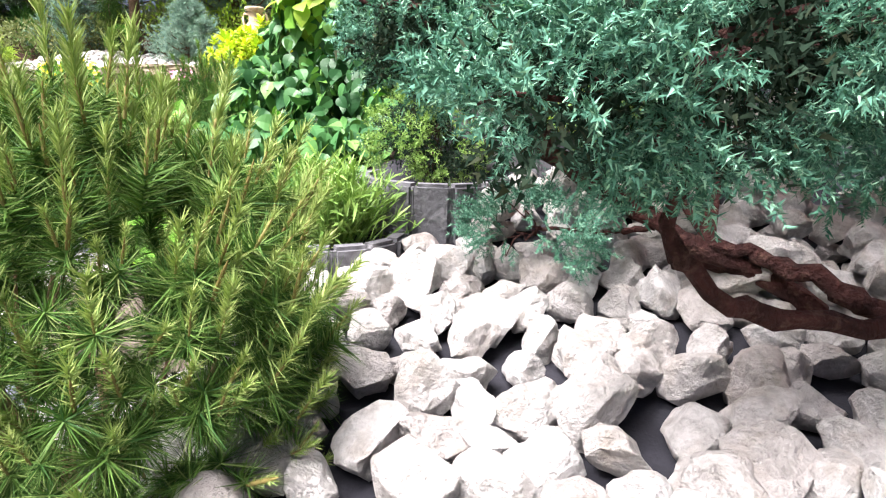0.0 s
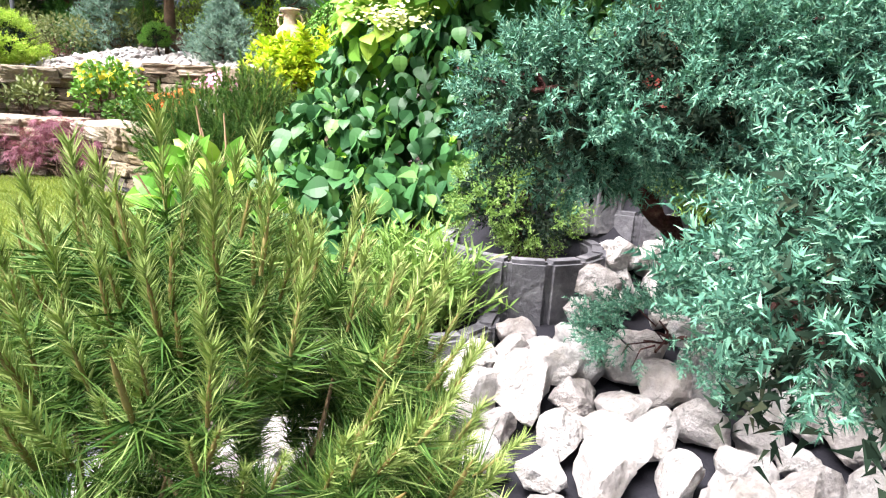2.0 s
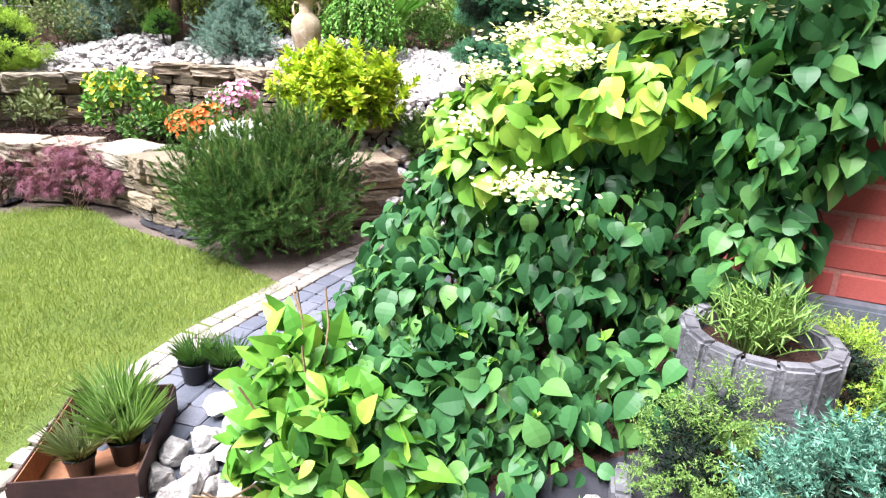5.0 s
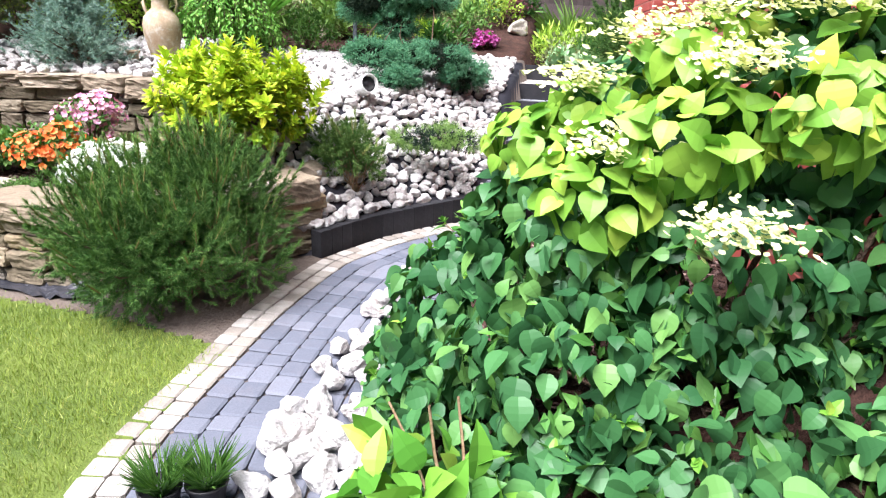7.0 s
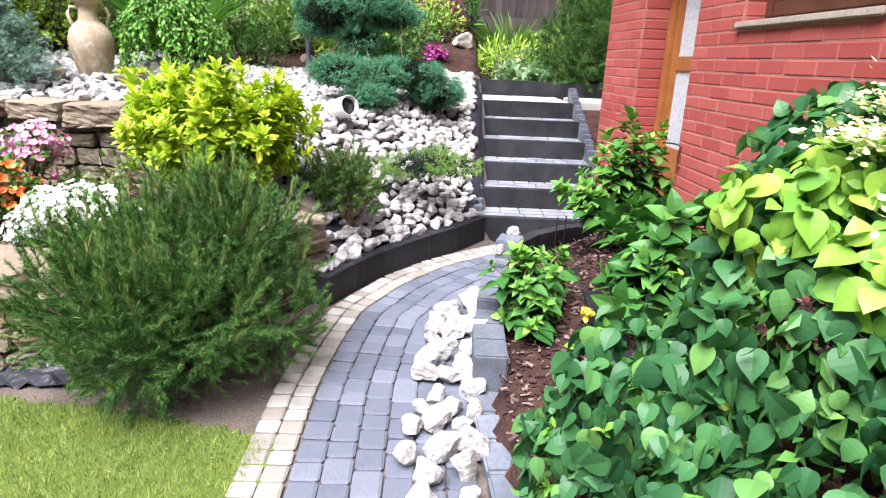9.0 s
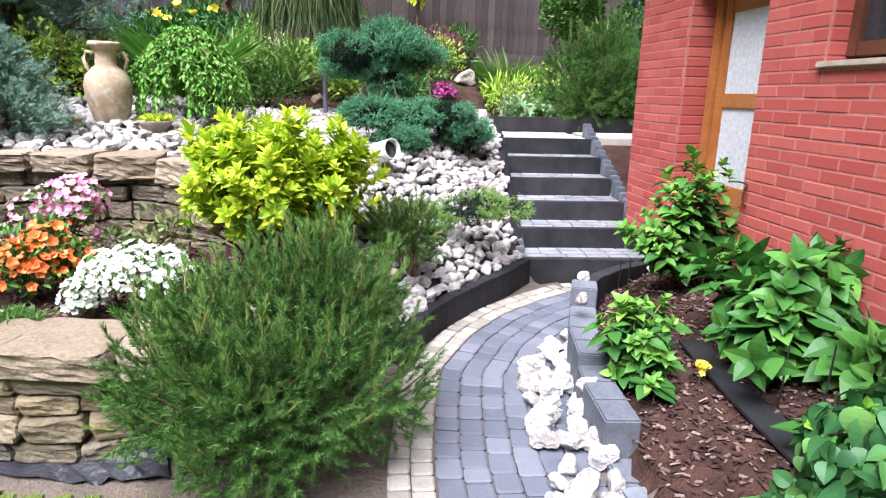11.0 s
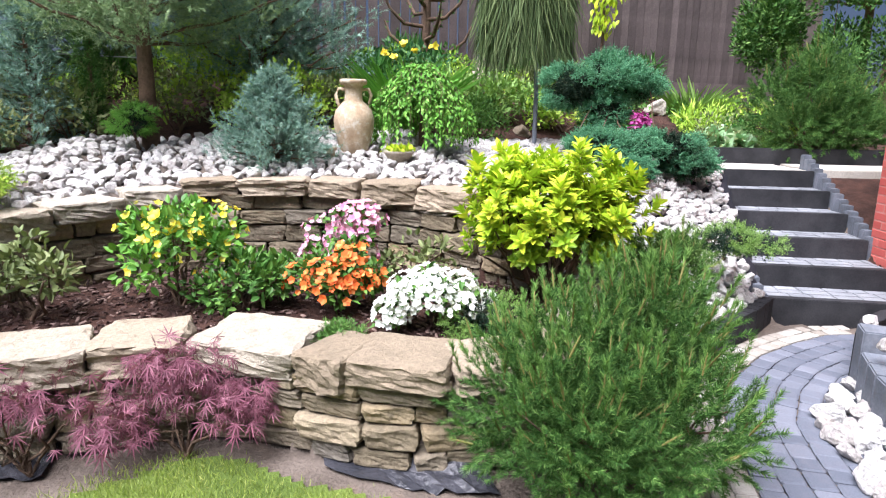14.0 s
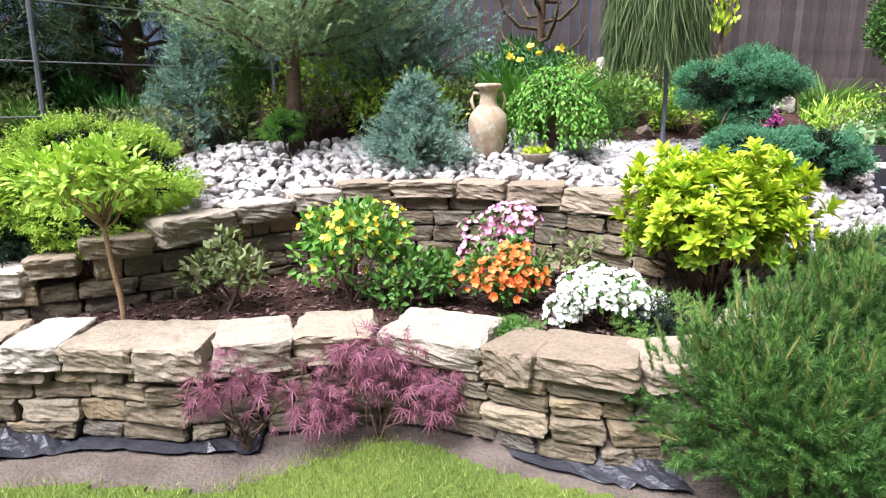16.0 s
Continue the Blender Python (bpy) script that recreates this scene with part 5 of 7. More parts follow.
# climbing hydrangea over the house corner
def leafy_mass(name, label, category, lumps, n, tmpl, leaf, mat, wood, base, droop=-0.25, tips=None, tip_n=0, group=""):
    t = thing(name, label, category, (0, 0, 0), group=group)
    c = np.array([q[:3] for q in lumps], float)
    s = np.array([q[3:6] for q in lumps], float)
    P, d = on_lumps(c, s, n, 0.75)
    way = np.array([-0.55, -0.6, 0.1])
    keep = (d @ way > -0.35) & (P[:, 2] > height(P[:, 0], P[:, 1]) + 0.01)
    P, d = P[keep], d[keep]
    foliage("leaves", tmpl, P, d * 0.35 + rng.normal(0, 0.4, d.shape) + np.array([0, 0, droop]), leaf, mat, t, face=d * 0.8 + np.array([0, -0.1, 0.45]) + rng.normal(0, 0.6, d.shape))
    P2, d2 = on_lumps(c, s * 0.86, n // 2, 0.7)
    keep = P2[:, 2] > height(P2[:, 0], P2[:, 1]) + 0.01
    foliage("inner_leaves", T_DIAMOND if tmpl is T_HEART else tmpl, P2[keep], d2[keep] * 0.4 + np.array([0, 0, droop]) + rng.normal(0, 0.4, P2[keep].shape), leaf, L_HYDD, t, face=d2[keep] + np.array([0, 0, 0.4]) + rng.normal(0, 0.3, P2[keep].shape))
    if tips:
        q = rng.choice(len(P), tip_n, replace=False)
        PP = np.repeat(P[q] + d[q] * 0.02, 6, axis=0)
        foliage("young_leaves", T_OVAL, PP, rng.normal(0, 0.8, PP.shape) + np.repeat(d[q], 6, axis=0) * 0.7 + np.array([0, 0, 0.4]), leaf * 0.6, tips, t, "fresh yellow-green shoot tips")
    for a in c:
        V, F = tube(bent(base + rng.normal(0, 0.05, 3) * np.array([1, 1, 0]), a, -0.02, 0.02), np.linspace(0.013, 0.005, 7), 6)
        piece("stem", arrays(V, F, "stem", wood, True), t)
    return t, P, d


LUMPS = [(-0.05, 2.5, 1.35, 0.3, 0.3, 0.22), (0.15, 2.28, 1.42, 0.2, 0.2, 0.22), (-0.32, 2.75, 1.22, 0.28, 0.3, 0.22), (-0.5, 2.75, 0.95, 0.3, 0.3, 0.25), (-0.2, 2.45, 0.95, 0.28, 0.28, 0.28), (-0.3, 2.3, 0.65, 0.3, 0.25, 0.25), (-0.62, 2.5, 0.66, 0.3, 0.3, 0.26), (-0.72, 2.95, 0.62, 0.28, 0.3, 0.28), (-0.45, 2.05, 0.48, 0.28, 0.2, 0.2), (-0.75, 2.15, 0.42, 0.25, 0.25, 0.24), (-0.85, 2.6, 0.42, 0.25, 0.3, 0.26), (-0.85, 3.05, 0.38, 0.2, 0.25, 0.22), (0.28, 2.12, 1.6, 0.16, 0.12, 0.2), (0.0, 2.6, 1.75, 0.25, 0.25, 0.25), (-0.1, 3.0, 1.2, 0.25, 0.3, 0.3), (0.14, 2.3, 1.02, 0.15, 0.13, 0.25), (0.06, 2.35, 0.75, 0.18, 0.15, 0.2), (-0.36, 2.08, 0.4, 0.2, 0.16, 0.14), (-0.18, 2.16, 0.5, 0.18, 0.15, 0.15), (-0.55, 2.02, 0.36, 0.18, 0.16, 0.14), (-0.25, 1.98, 0.36, 0.16, 0.1, 0.1), (0.42, 2.06, 1.58, 0.16, 0.1, 0.15), (0.3, 2.1, 1.34, 0.11, 0.09, 0.13), (0.62, 2.0, 1.72, 0.16, 0.1, 0.1), (0.2, 2.22, 1.2, 0.14, 0.1, 0.15), (0.17, 2.17, 1.0, 0.15, 0.15, 0.2), (0.17, 2.17, 1.35, 0.18, 0.18, 0.25), (0.17, 2.17, 1.65, 0.18, 0.18, 0.2), (-0.35, 1.93, 0.3, 0.16, 0.1, 0.12), (-0.2, 2.0, 0.42, 0.15, 0.1, 0.12), (-0.62, 1.88, 0.32, 0.16, 0.12, 0.14), (-0.45, 1.9, 0.42, 0.15, 0.12, 0.14), (-0.3, 1.93, 0.52, 0.15, 0.12, 0.14), (-0.15, 1.97, 0.6, 0.15, 0.12, 0.14), (-0.02, 2.03, 0.66, 0.14, 0.12, 0.14)]
climber, CP, CD = leafy_mass("climbing_hydrangea", "climbing hydrangea with heart-shaped leaves covering the house corner", "climber", LUMPS, 9600, T_HEART, 0.062, L_HYD, M_BARKG, np.array([-0.15, 2.45, 0.4]), -0.75, L_HYDB, 70)
# upper leaves in a paler yellow-green, with sunlight painted into the colour
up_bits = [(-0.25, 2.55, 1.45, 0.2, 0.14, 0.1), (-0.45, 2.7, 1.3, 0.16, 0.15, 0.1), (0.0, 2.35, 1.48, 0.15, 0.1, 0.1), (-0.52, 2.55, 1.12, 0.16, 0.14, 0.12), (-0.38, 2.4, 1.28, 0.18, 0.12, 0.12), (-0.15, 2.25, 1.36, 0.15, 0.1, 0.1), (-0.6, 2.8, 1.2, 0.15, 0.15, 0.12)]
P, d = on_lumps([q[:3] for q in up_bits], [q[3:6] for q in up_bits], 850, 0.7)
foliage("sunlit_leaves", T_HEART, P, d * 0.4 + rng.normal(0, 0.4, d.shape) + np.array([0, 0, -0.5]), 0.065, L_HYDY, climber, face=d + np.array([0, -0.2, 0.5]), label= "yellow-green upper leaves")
heads = np.array([(-0.18, 2.4, 1.55), (-0.3, 2.5, 1.54), (-0.42, 2.62, 1.47), (-0.05, 2.3, 1.55), (-0.33, 2.35, 1.42), (-0.55, 2.7, 1.36), (-0.52, 2.5, 1.22), (0.1, 2.22, 1.53), (-0.25, 2.75, 1.5), (-0.1, 2.6, 1.58), (-0.42, 2.2, 1.1), (-0.2, 2.85, 1.42)])
for hd in heads:
    PP = hd + rng.normal(0, 1, (260, 3)) * np.array([0.056, 0.05, 0.02]) + np.array([-0.02, -0.03, 0.03])
    foliage("flower_head", T_TINY, PP, rng.normal(0, 0.35, PP.shape) + np.array([0, -0.3, 1.0]), 0.019, F_CREAM, climber, "flat creamy white flower head")


# big-leaved hydrangea in front of it
bush, BP, BD = leafy_mass("hydrangea", "big-leaved fresh green hydrangea with bare twigs above", "shrub", [(-1.0, 2.05, 0.38, 0.2, 0.18, 0.22), (-0.85, 1.9, 0.45, 0.18, 0.15, 0.2), (-1.05, 2.2, 0.5, 0.16, 0.16, 0.18), (-0.75, 1.8, 0.28, 0.18, 0.12, 0.16)], 640, T_BROAD, 0.095, L_HYDB, M_TWIG, np.array([-0.9, 2.02, 0.1]), 0.0)
items = [tube(bent((-0.95, 2.05, 0.2), e, 0, 0.01), np.linspace(0.006, 0.003, 7), 5) for e in ((-1.15, 1.95, 0.62), (-1.05, 2.15, 0.82), (-0.98, 2.2, 0.8), (-1.2, 1.8, 0.42), (-1.25, 1.85, 0.36), (-1.1, 2.3, 0.74), (-1.0, 2.0, 0.72))]
for V, F in items:
    piece("bare_twig", arrays(V, F, "bare_twig", M_TWIG, True), bush, label="bare tan twig")

# hydrangeas by the house: upright stems with paired leaves and a rosette at each tip
def whorl(n=9, tmpl=T_OVAL):
    """A shoot tip ringed with upturned leaves, along +y."""
    k = np.arange(n)
    a, f = k * 2.4, k / n
    d = np.stack([np.cos(a) * (1.0 - 0.6 * f), 0.35 + 0.75 * f, np.sin(a) * (1.0 - 0.6 * f)], 1)
    face = np.stack([-np.cos(a) * 0.5, np.full(n, 1.0), -np.sin(a) * 0.5], 1)
    return strew_faced(tmpl, np.stack([0 * a, f * 0.7, 0 * a], 1), d, face, 1.0 - 0.3 * f)


WHORL = whorl(11, (T_OVAL[0] * np.array([0.85, 1, 1]), T_OVAL[1]))

def hydrangea(name, label, lumps, n, leaf, tips):
    t = thing(name, label, "shrub", (0, 0, 0), group="hydrangeas by the house")
    c = np.array([q[:3] for q in lumps], float)
    s = np.array([q[3:6] for q in lumps], float)
    P, D, N, T, W = [], [], [], [], []
    for k in range(n):
        i = k % len(c)
        u = rng.normal(size=3)
        e = c[i] + u / np.linalg.norm(u) * s[i] * rng.uniform(0.3, 1.0) * np.array([1, 1, 0.9])
        b = np.array([c[:, 0].mean(), c[:, 1].mean(), 0]) + rng.normal(0, 0.06, 3) * np.array([1, 1, 0])
        b[2] = float(height(b[0], b[1])) - 0.02
        e[2] = max(e[2], float(height(e[0], e[1])) + 0.1)
        p = bent(b, e, -0.04, 0.01)
        if k < 26:
            V, F = tube(p, np.linspace(0.006, 0.003, 7), 5)
            piece("stem", arrays(V, F, "stem", M_TWIG, True), t)
        way = p[-1] - p[-2] + np.array([0, 0, 0.03])
        way /= np.linalg.norm(way)
        T.append(e)
        W.append(way + rng.normal(0, 0.15, 3))
        turn = rng.uniform(0, 3.1)
        for j, f in enumerate(np.linspace(0.45, 0.95, 5)):
            q = np.array([np.interp(f, np.linspace(0, 1, 7), p[:, m]) for m in range(3)])
            for side in (0, math.pi):
                a = turn + j * 1.57 + side
                o = np.array([math.cos(a), math.sin(a), rng.uniform(-0.25, 0.3)])
                P.append(q + o * 0.015)
                D.append(o)
                N.append(np.array([0, 0, 1.0]) + way * 0.5 + rng.normal(0, 0.25, 3))
    foliage("leaves", T_BROAD, np.array(P), np.array(D), leaf, L_HYDD, t, face=np.array(N))
    foliage("tip_leaves", whorl(7, T_BROAD), np.array(T), np.array(W), leaf * 0.8, tips, t, "lighter green rosettes at the stem tips", roll=6.28)
    return t


HYD_LABEL = "leafy green hydrangea shrub growing in bark mulch by the house"
hydrangea("garden_hydrangea", HYD_LABEL, [(0.95, 5.3, 0.85, 0.3, 0.25, 0.25), (1.25, 5.25, 0.95, 0.3, 0.25, 0.25), (1.1, 5.2, 0.6, 0.32, 0.3, 0.28), (0.75, 5.25, 0.6, 0.2, 0.2, 0.2), (1.4, 5.3, 0.7, 0.25, 0.2, 0.25)], 60, 0.13, L_GARD)
hydrangea("garden_hydrangea", HYD_LABEL, [(-0.25, 4.4, 0.45, 0.2, 0.18, 0.18), (-0.1, 4.5, 0.38, 0.22, 0.2, 0.2), (-0.3, 4.3, 0.3, 0.15, 0.15, 0.15)], 34, 0.105, L_GARD)
hydrangea("broad_leaved_hydrangea", HYD_LABEL, [(0.4, 4.0, 0.6, 0.3, 0.25, 0.26), (0.15, 3.95, 0.48, 0.25, 0.22, 0.22), (0.65, 4.1, 0.66, 0.3, 0.25, 0.28), (0.42, 3.7, 0.42, 0.28, 0.22, 0.22), (0.5, 4.4, 0.6, 0.25, 0.25, 0.25)], 62, 0.17, L_HYDD)
hydrangea("broad_leaved_hydrangea", HYD_LABEL, [(-0.3, 3.3, 0.35, 0.22, 0.2, 0.18), (-0.05, 3.25, 0.45, 0.2, 0.2, 0.22), (-0.42, 3.2, 0.28, 0.15, 0.2, 0.15)], 30, 0.13, L_HYDD)

# golden azalea and the flower bed
golden = thing("golden_shrub", "bright yellow-green shrub with upturned leaves above the wall", "shrub", (-1.64, 6.02, 0.42))
m = 430
d = rng.normal(size=(m * 3, 3))
d /= np.linalg.norm(d, axis=1, keepdims=True)
d = d[d[:, 2] > -0.55][:m]
P = d * np.array([0.54, 0.44, 0.36]) * (rng.uniform(0.35, 1.0, (m, 1)) ** 0.45) * (1 + 0.22 * np.sin(d[:, :1] * 7 + d[:, 1:2] * 9)) + np.array([0, 0, 0.52])
P[:, :2] *= np.clip(0.6 + 0.6 * P[:, 2:3], 0.6, 1.05)
way = d * 0.7 + np.array([0, 0, 0.8]) + rng.normal(0, 0.22, d.shape)
high = P[:, 2] + rng.normal(0, 0.08, m) > 0.42
foliage("upper_leaves", WHORL, P[high], way[high], 0.092, L_YEL, golden, "bright yellow upright shoots", roll=6.28)
foliage("lower_leaves", WHORL, P[~high], way[~high], 0.09, L_GOLDG, golden, "yellow-green lower leaves", roll=6.28)
tops = P[high & (d[:, 2] > 0.3)][:60]
foliage("young_growth", WHORL, tops + np.array([0, 0, 0.09]), rng.normal(0, 0.2, tops.shape) + np.array([0, 0, 1.0]), 0.1, L_YEL, golden, roll=6.28)
stems("branchwork", P[rng.choice(m, 60, replace=False)] * 0.95, (0, 0, -0.04), 0.012, M_BARKG, golden)


def azalea(label, loc, radii, n, petal, cnt, fl, green=L_GREEN, leaf=0.05, lift=0.8, tm=T_FLOWER, spread=0.55):
    t, c, s = shrub("azalea", label, loc, radii, 20, min(radii) * 0.45, n, T_OVAL, leaf, green, "azalea", lift=lift, group="azaleas in the stone bed")
    k = rng.choice(len(c), max(4, int(len(c) * spread)), replace=False)
    P, d = on_lumps(c[k], s[k] * 1.2, cnt, 0.92)
    ok = d[:, 2] > -0.35
    P, d = P[ok], d[ok]
    foliage("blossoms", tm, P, d + np.array([0, -0.3, 0.3]), fl, petal, t)
    return t


azalea("pink azalea in full bloom before the stone wall", (-2.82, 6.62, 0.43), (0.3, 0.22, 0.24), 400, F_PINK, 430, 0.06, lift=1.3, spread=0.95)
azalea("orange azalea in bloom in the mulch bed", (-2.93, 6.15, 0.43), (0.3, 0.22, 0.2), 800, F_ORANGE, 300, 0.06, leaf=0.05, lift=1.0, spread=0.6)
azalea("low white azalea covered in blossoms", (-2.45, 5.72, 0.42), (0.36, 0.25, 0.16), 420, F_WHITE, 1400, 0.043, lift=0.9, spread=1.0)
azalea("yellow azalea with a few open flowers", (-3.85, 6.45, 0.43), (0.38, 0.28, 0.32), 1100, F_YELLOW, 170, 0.055, L_GARD, 0.06, 1.05, spread=0.3)
shrub("evergreen_shrub", "low dark green evergreen shrub in the mulch bed", (-3.45, 6.3, 0.43), (0.32, 0.24, 0.16), 18, 0.1, 1100, T_OVAL, 0.05, L_GREEN, lift=0.9)
shrub("rhododendron", "sparse grey-green rhododendron in the mulch bed", (-4.6, 6.35, 0.43), (0.28, 0.22, 0.24), 14, 0.09, 420, T_OVAL, 0.06, L_OLIVE, lift=0.9)
shrub("rhododendron", "sparse grey-green rhododendron behind pink blossoms", (-2.4, 6.6, 0.43), (0.28, 0.2, 0.2), 12, 0.09, 260, T_OVAL, 0.06, L_OLIVE, lift=0.9)
tufted("heather", "low green heather tuft on the wall edge", (-2.98, 5.62, 0.44), 0.17, 0.1, 160, 0.03, L_GREEN)
juniper_cloud("dwarf_conifer", "small round bright green dwarf conifer", (0, 0, 0), [(-2.2, 5.55, 0.52, 0.2, 0.18, 0.14)], 420, 0.07, L_LAV, [[(-2.2, 5.55, 0.4), (-2.2, 5.55, 0.5)]], 0.012, M_BARKG, tmpls=[SPRAY_S])


# purple cut-leaf maples before the wall
def maple(label, loc, radii, n):
    t = thing("japanese_maple", label, "maple", loc, group="purple maples by the wall")
    c, s = lumps_on(radii, 24, 0.13, -0.6, 0.7)
    c[:, 2] += 0.33
    c[:, 2] -= 0.55 * np.hypot(c[:, 0], c[:, 1]) ** 2 / radii[0]
    P, d = on_lumps(c, s, n, 0.3)
    ok = P[:, 2] > 0.02
    P, d = P[ok], d[ok]
    V7 = [strew((T_LANCE[0] * np.array([0.6, 1, 1]), T_LANCE[1]), np.zeros((1, 3)), np.array([[math.sin(a), math.cos(a), 0]]), np.array([1 - abs(a) * 0.25]), np.zeros(1)) for a in (-1.6, -1.05, -0.5, 0, 0.5, 1.05, 1.6)]
    foliage("leaves", joined(V7), P, d * 0.5 + np.array([0, -0.2, -0.7]) + rng.normal(0, 0.3, d.shape), 0.075, L_ACER, t)
    stems("branchwork", c[:8], (0, 0, -0.02), 0.009, M_BARKG, t, 0.03)


maple("purple cut-leaf japanese maple arching over bare soil", (-3.72, 5.44, 0.0), (0.48, 0.2, 0.24), 800)
maple("thin purple cut-leaf japanese maple against the wall", (-4.35, 5.42, 0.02), (0.3, 0.14, 0.2), 190)

# standard shrub with a pale stem
std = thing("standard_azalea", "small standard tree with a pale stem and light leaves", "small tree", (-5.07, 6.0, 0.42))
V, F = tube([(0, 0, -0.03), (-0.01, 0.02, 0.2), (-0.05, 0.05, 0.4), (-0.08, 0.08, 0.6)], [0.018, 0.015, 0.014, 0.012], 8, 0.08)
piece("stem", arrays(V, F, "stem", M_TWIG, True), std)
c, s = lumps_on((0.42, 0.3, 0.2), 22, 0.12, -0.4)
c += np.array([-0.15, 0.08, 0.78])
P, d = on_lumps(c, s, 1000, 0.4)
foliage("leaves", T_OVAL, P, d + np.array([0, 0, 0.3]), 0.06, L_LIME, std)
stems("branchwork", c, (-0.08, 0.08, 0.58), 0.007, M_TWIG, std, 0.01)


# ---- upper terrace ----
def conifer(name, label, loc, h, r, n, mat, tmpl, size, wood=M_BARKG, tiers=9, category="conifer", bare=0.0, droop=0.0):
    """A spruce or pine: whorls of branches on a straight trunk, set with brushes of needles."""
    t = thing(name, label, category, loc)
    items = [tube([(0, 0, -0.1), (0.01, 0, h * 0.5), (0, 0, h)], [0.02 + h * 0.02, 0.014 + h * 0.01, 0.006], 8, 0.08)]
    P, D = [], []
    for k in range(tiers):
        f = bare + (1 - bare) * (k + 0.4) / tiers
        ln = r * (1.05 - (f - bare) / (1 - bare)) * rng.uniform(0.85, 1.1)
        nb = 7
        for j in range(nb):
            a = 2 * np.pi * j / nb + k * 0.9 + rng.normal(0, 0.2)
            e = np.array([np.cos(a) * ln, np.sin(a) * ln, h * f + ln * rng.uniform(0.15, 0.5) - droop * ln])
            p = bent((0, 0, h * f), e, 0.02, 0.015)
            items.append(tube(p, np.linspace(0.012, 0.004, 7) * (0.5 + r), 5))
            m = max(3, int(n / tiers / nb * (0.5 + ln / r)))
            q = rng.uniform(0.15, 1, m)
            pp = np.stack([np.interp(q, np.linspace(0, 1, 7), p[:, i]) for i in range(3)], 1)
            P.append(pp + rng.normal(0, 0.12 * ln, (m, 3)) * (0.4 + q[:, None] * 0.6))
            D.append((e - np.array([0, 0, h * f]))[None] / ln + rng.normal(0, 0.55, (m, 3)) + np.array([0, 0, 0.25]))
    foliage("needles", tmpl, np.concatenate(P), np.concatenate(D), size, mat, t, roll=6.28)
    V, F = joined(items)
    piece("trunk", arrays(V, F, "trunk", wood, True), t)
    return t


TZ = lambda x, y: float(height(x, y))
conifer("blue_spruce", "small blue-green spruce among white terrace stones", (-3.25, 8.1, TZ(-3.25, 8.1)), 0.8, 0.46, 3400, L_SPRUCE, BRUSH, 0.12, tiers=10)
conifer("scots_pine", "tall pine with a bare brown trunk and blue-green crown", (-4.4, 9.1, TZ(-4.4, 9.1)), 3.6, 1.3, 8500, L_PALEP, BRUSH, 0.17, tiers=10, bare=0.24, category="pine tree")
conifer("blue_spruce", "larger blue spruce behind the terrace", (-3.4, 10.4, TZ(-3.4, 10.4)), 3.0, 1.2, 4200, L_SPRUCE, BRUSH, 0.24, tiers=11, bare=0.1)
conifer("silver_fir", "grey-green fir behind the terrace stones", (-5.5, 9.5, TZ(-5.5, 9.5)), 1.35, 0.55, 2200, L_SPRUCE, BRUSH, 0.14, tiers=9)

# columnar cypress
cyp = thing("columnar_cypress", "slim dark green columnar cypress", "conifer", (-4.97, 9.55, TZ(-4.97, 9.55)))
P = np.stack([rng.normal(0, 0.07, 1100), rng.normal(0, 0.07, 1100), rng.uniform(0.03, 1.25, 1100)], 1)
foliage("foliage", SPRAY_S, P, P * np.array([4, 4, 0]) + np.array([0, 0, 1.0]), 0.11, L_PINED, cyp, roll=6.28)
V, F = tube([(0, 0, -0.1), (0, 0, 0.6), (0, 0, 1.25)], [0.04, 0.03, 0.01], 7)
piece("trunk", arrays(V, F, "trunk", M_BARKG, True), cyp)
juniper_cloud("bonsai_pine", "small flat-topped green bonsai tree", (-4.52, 8.9, TZ(-4.52, 8.9)), [(0, 0, 0.27, 0.2, 0.18, 0.07), (0.06, 0, 0.37, 0.16, 0.14, 0.05)], 420, 0.07, L_LARCH, [[(0.08, 0, -0.05), (0.03, 0, 0.12), (0, 0, 0.27)]], 0.025, M_BARKG)

# weeping larch
wl = thing("weeping_larch", "umbrella-shaped weeping larch with hanging fresh green twigs", "weeping tree", (-1.85, 8.6, TZ(-1.85, 8.6)))
items, P, D = [tube([(0, 0, -0.1), (0.02, 0, 0.4), (0.05, 0, 0.72)], [0.03, 0.025, 0.02], 8, 0.1)], [], []
for k in range(150):
    a, r = k * 2.4 + rng.normal(0, 0.15), 0.54 * (0.15 + 0.85 * ((k + 0.5) / 150)) ** 0.6
    top = 0.82 - 0.3 * (r / 0.5) ** 2.5
    e = np.array([np.cos(a) * r * 1.04, np.sin(a) * r * 1.04, max(0.08, top - rng.uniform(0.12, 0.5) - 0.1 * (r / 0.5))])
    p = np.array([(0.05, 0, 0.7), (np.cos(a) * r * 0.55, np.sin(a) * r * 0.55, top + 0.05), (np.cos(a) * r * 0.95, np.sin(a) * r * 0.95, top - 0.05), e])
    items.append(tube(p, [0.008, 0.005, 0.003, 0.002], 4))
    for q in np.linspace(0.3, 1, 60):
        P.append([np.interp(q, [0, 0.4, 0.65, 1], p[:, i]) + rng.normal(0, 0.009) for i in range(3)])
        D.append(rng.normal(0, 0.55, 3) + np.array([np.cos(a) * 0.3, np.sin(a) * 0.3, -0.9]))
V, F = joined(items)
piece("trunk", arrays(V, F, "trunk", M_BARKG, True), wl)
foliage("foliage", T_DIAMOND, np.array(P), np.array(D), 0.056, L_LARCH, wl)

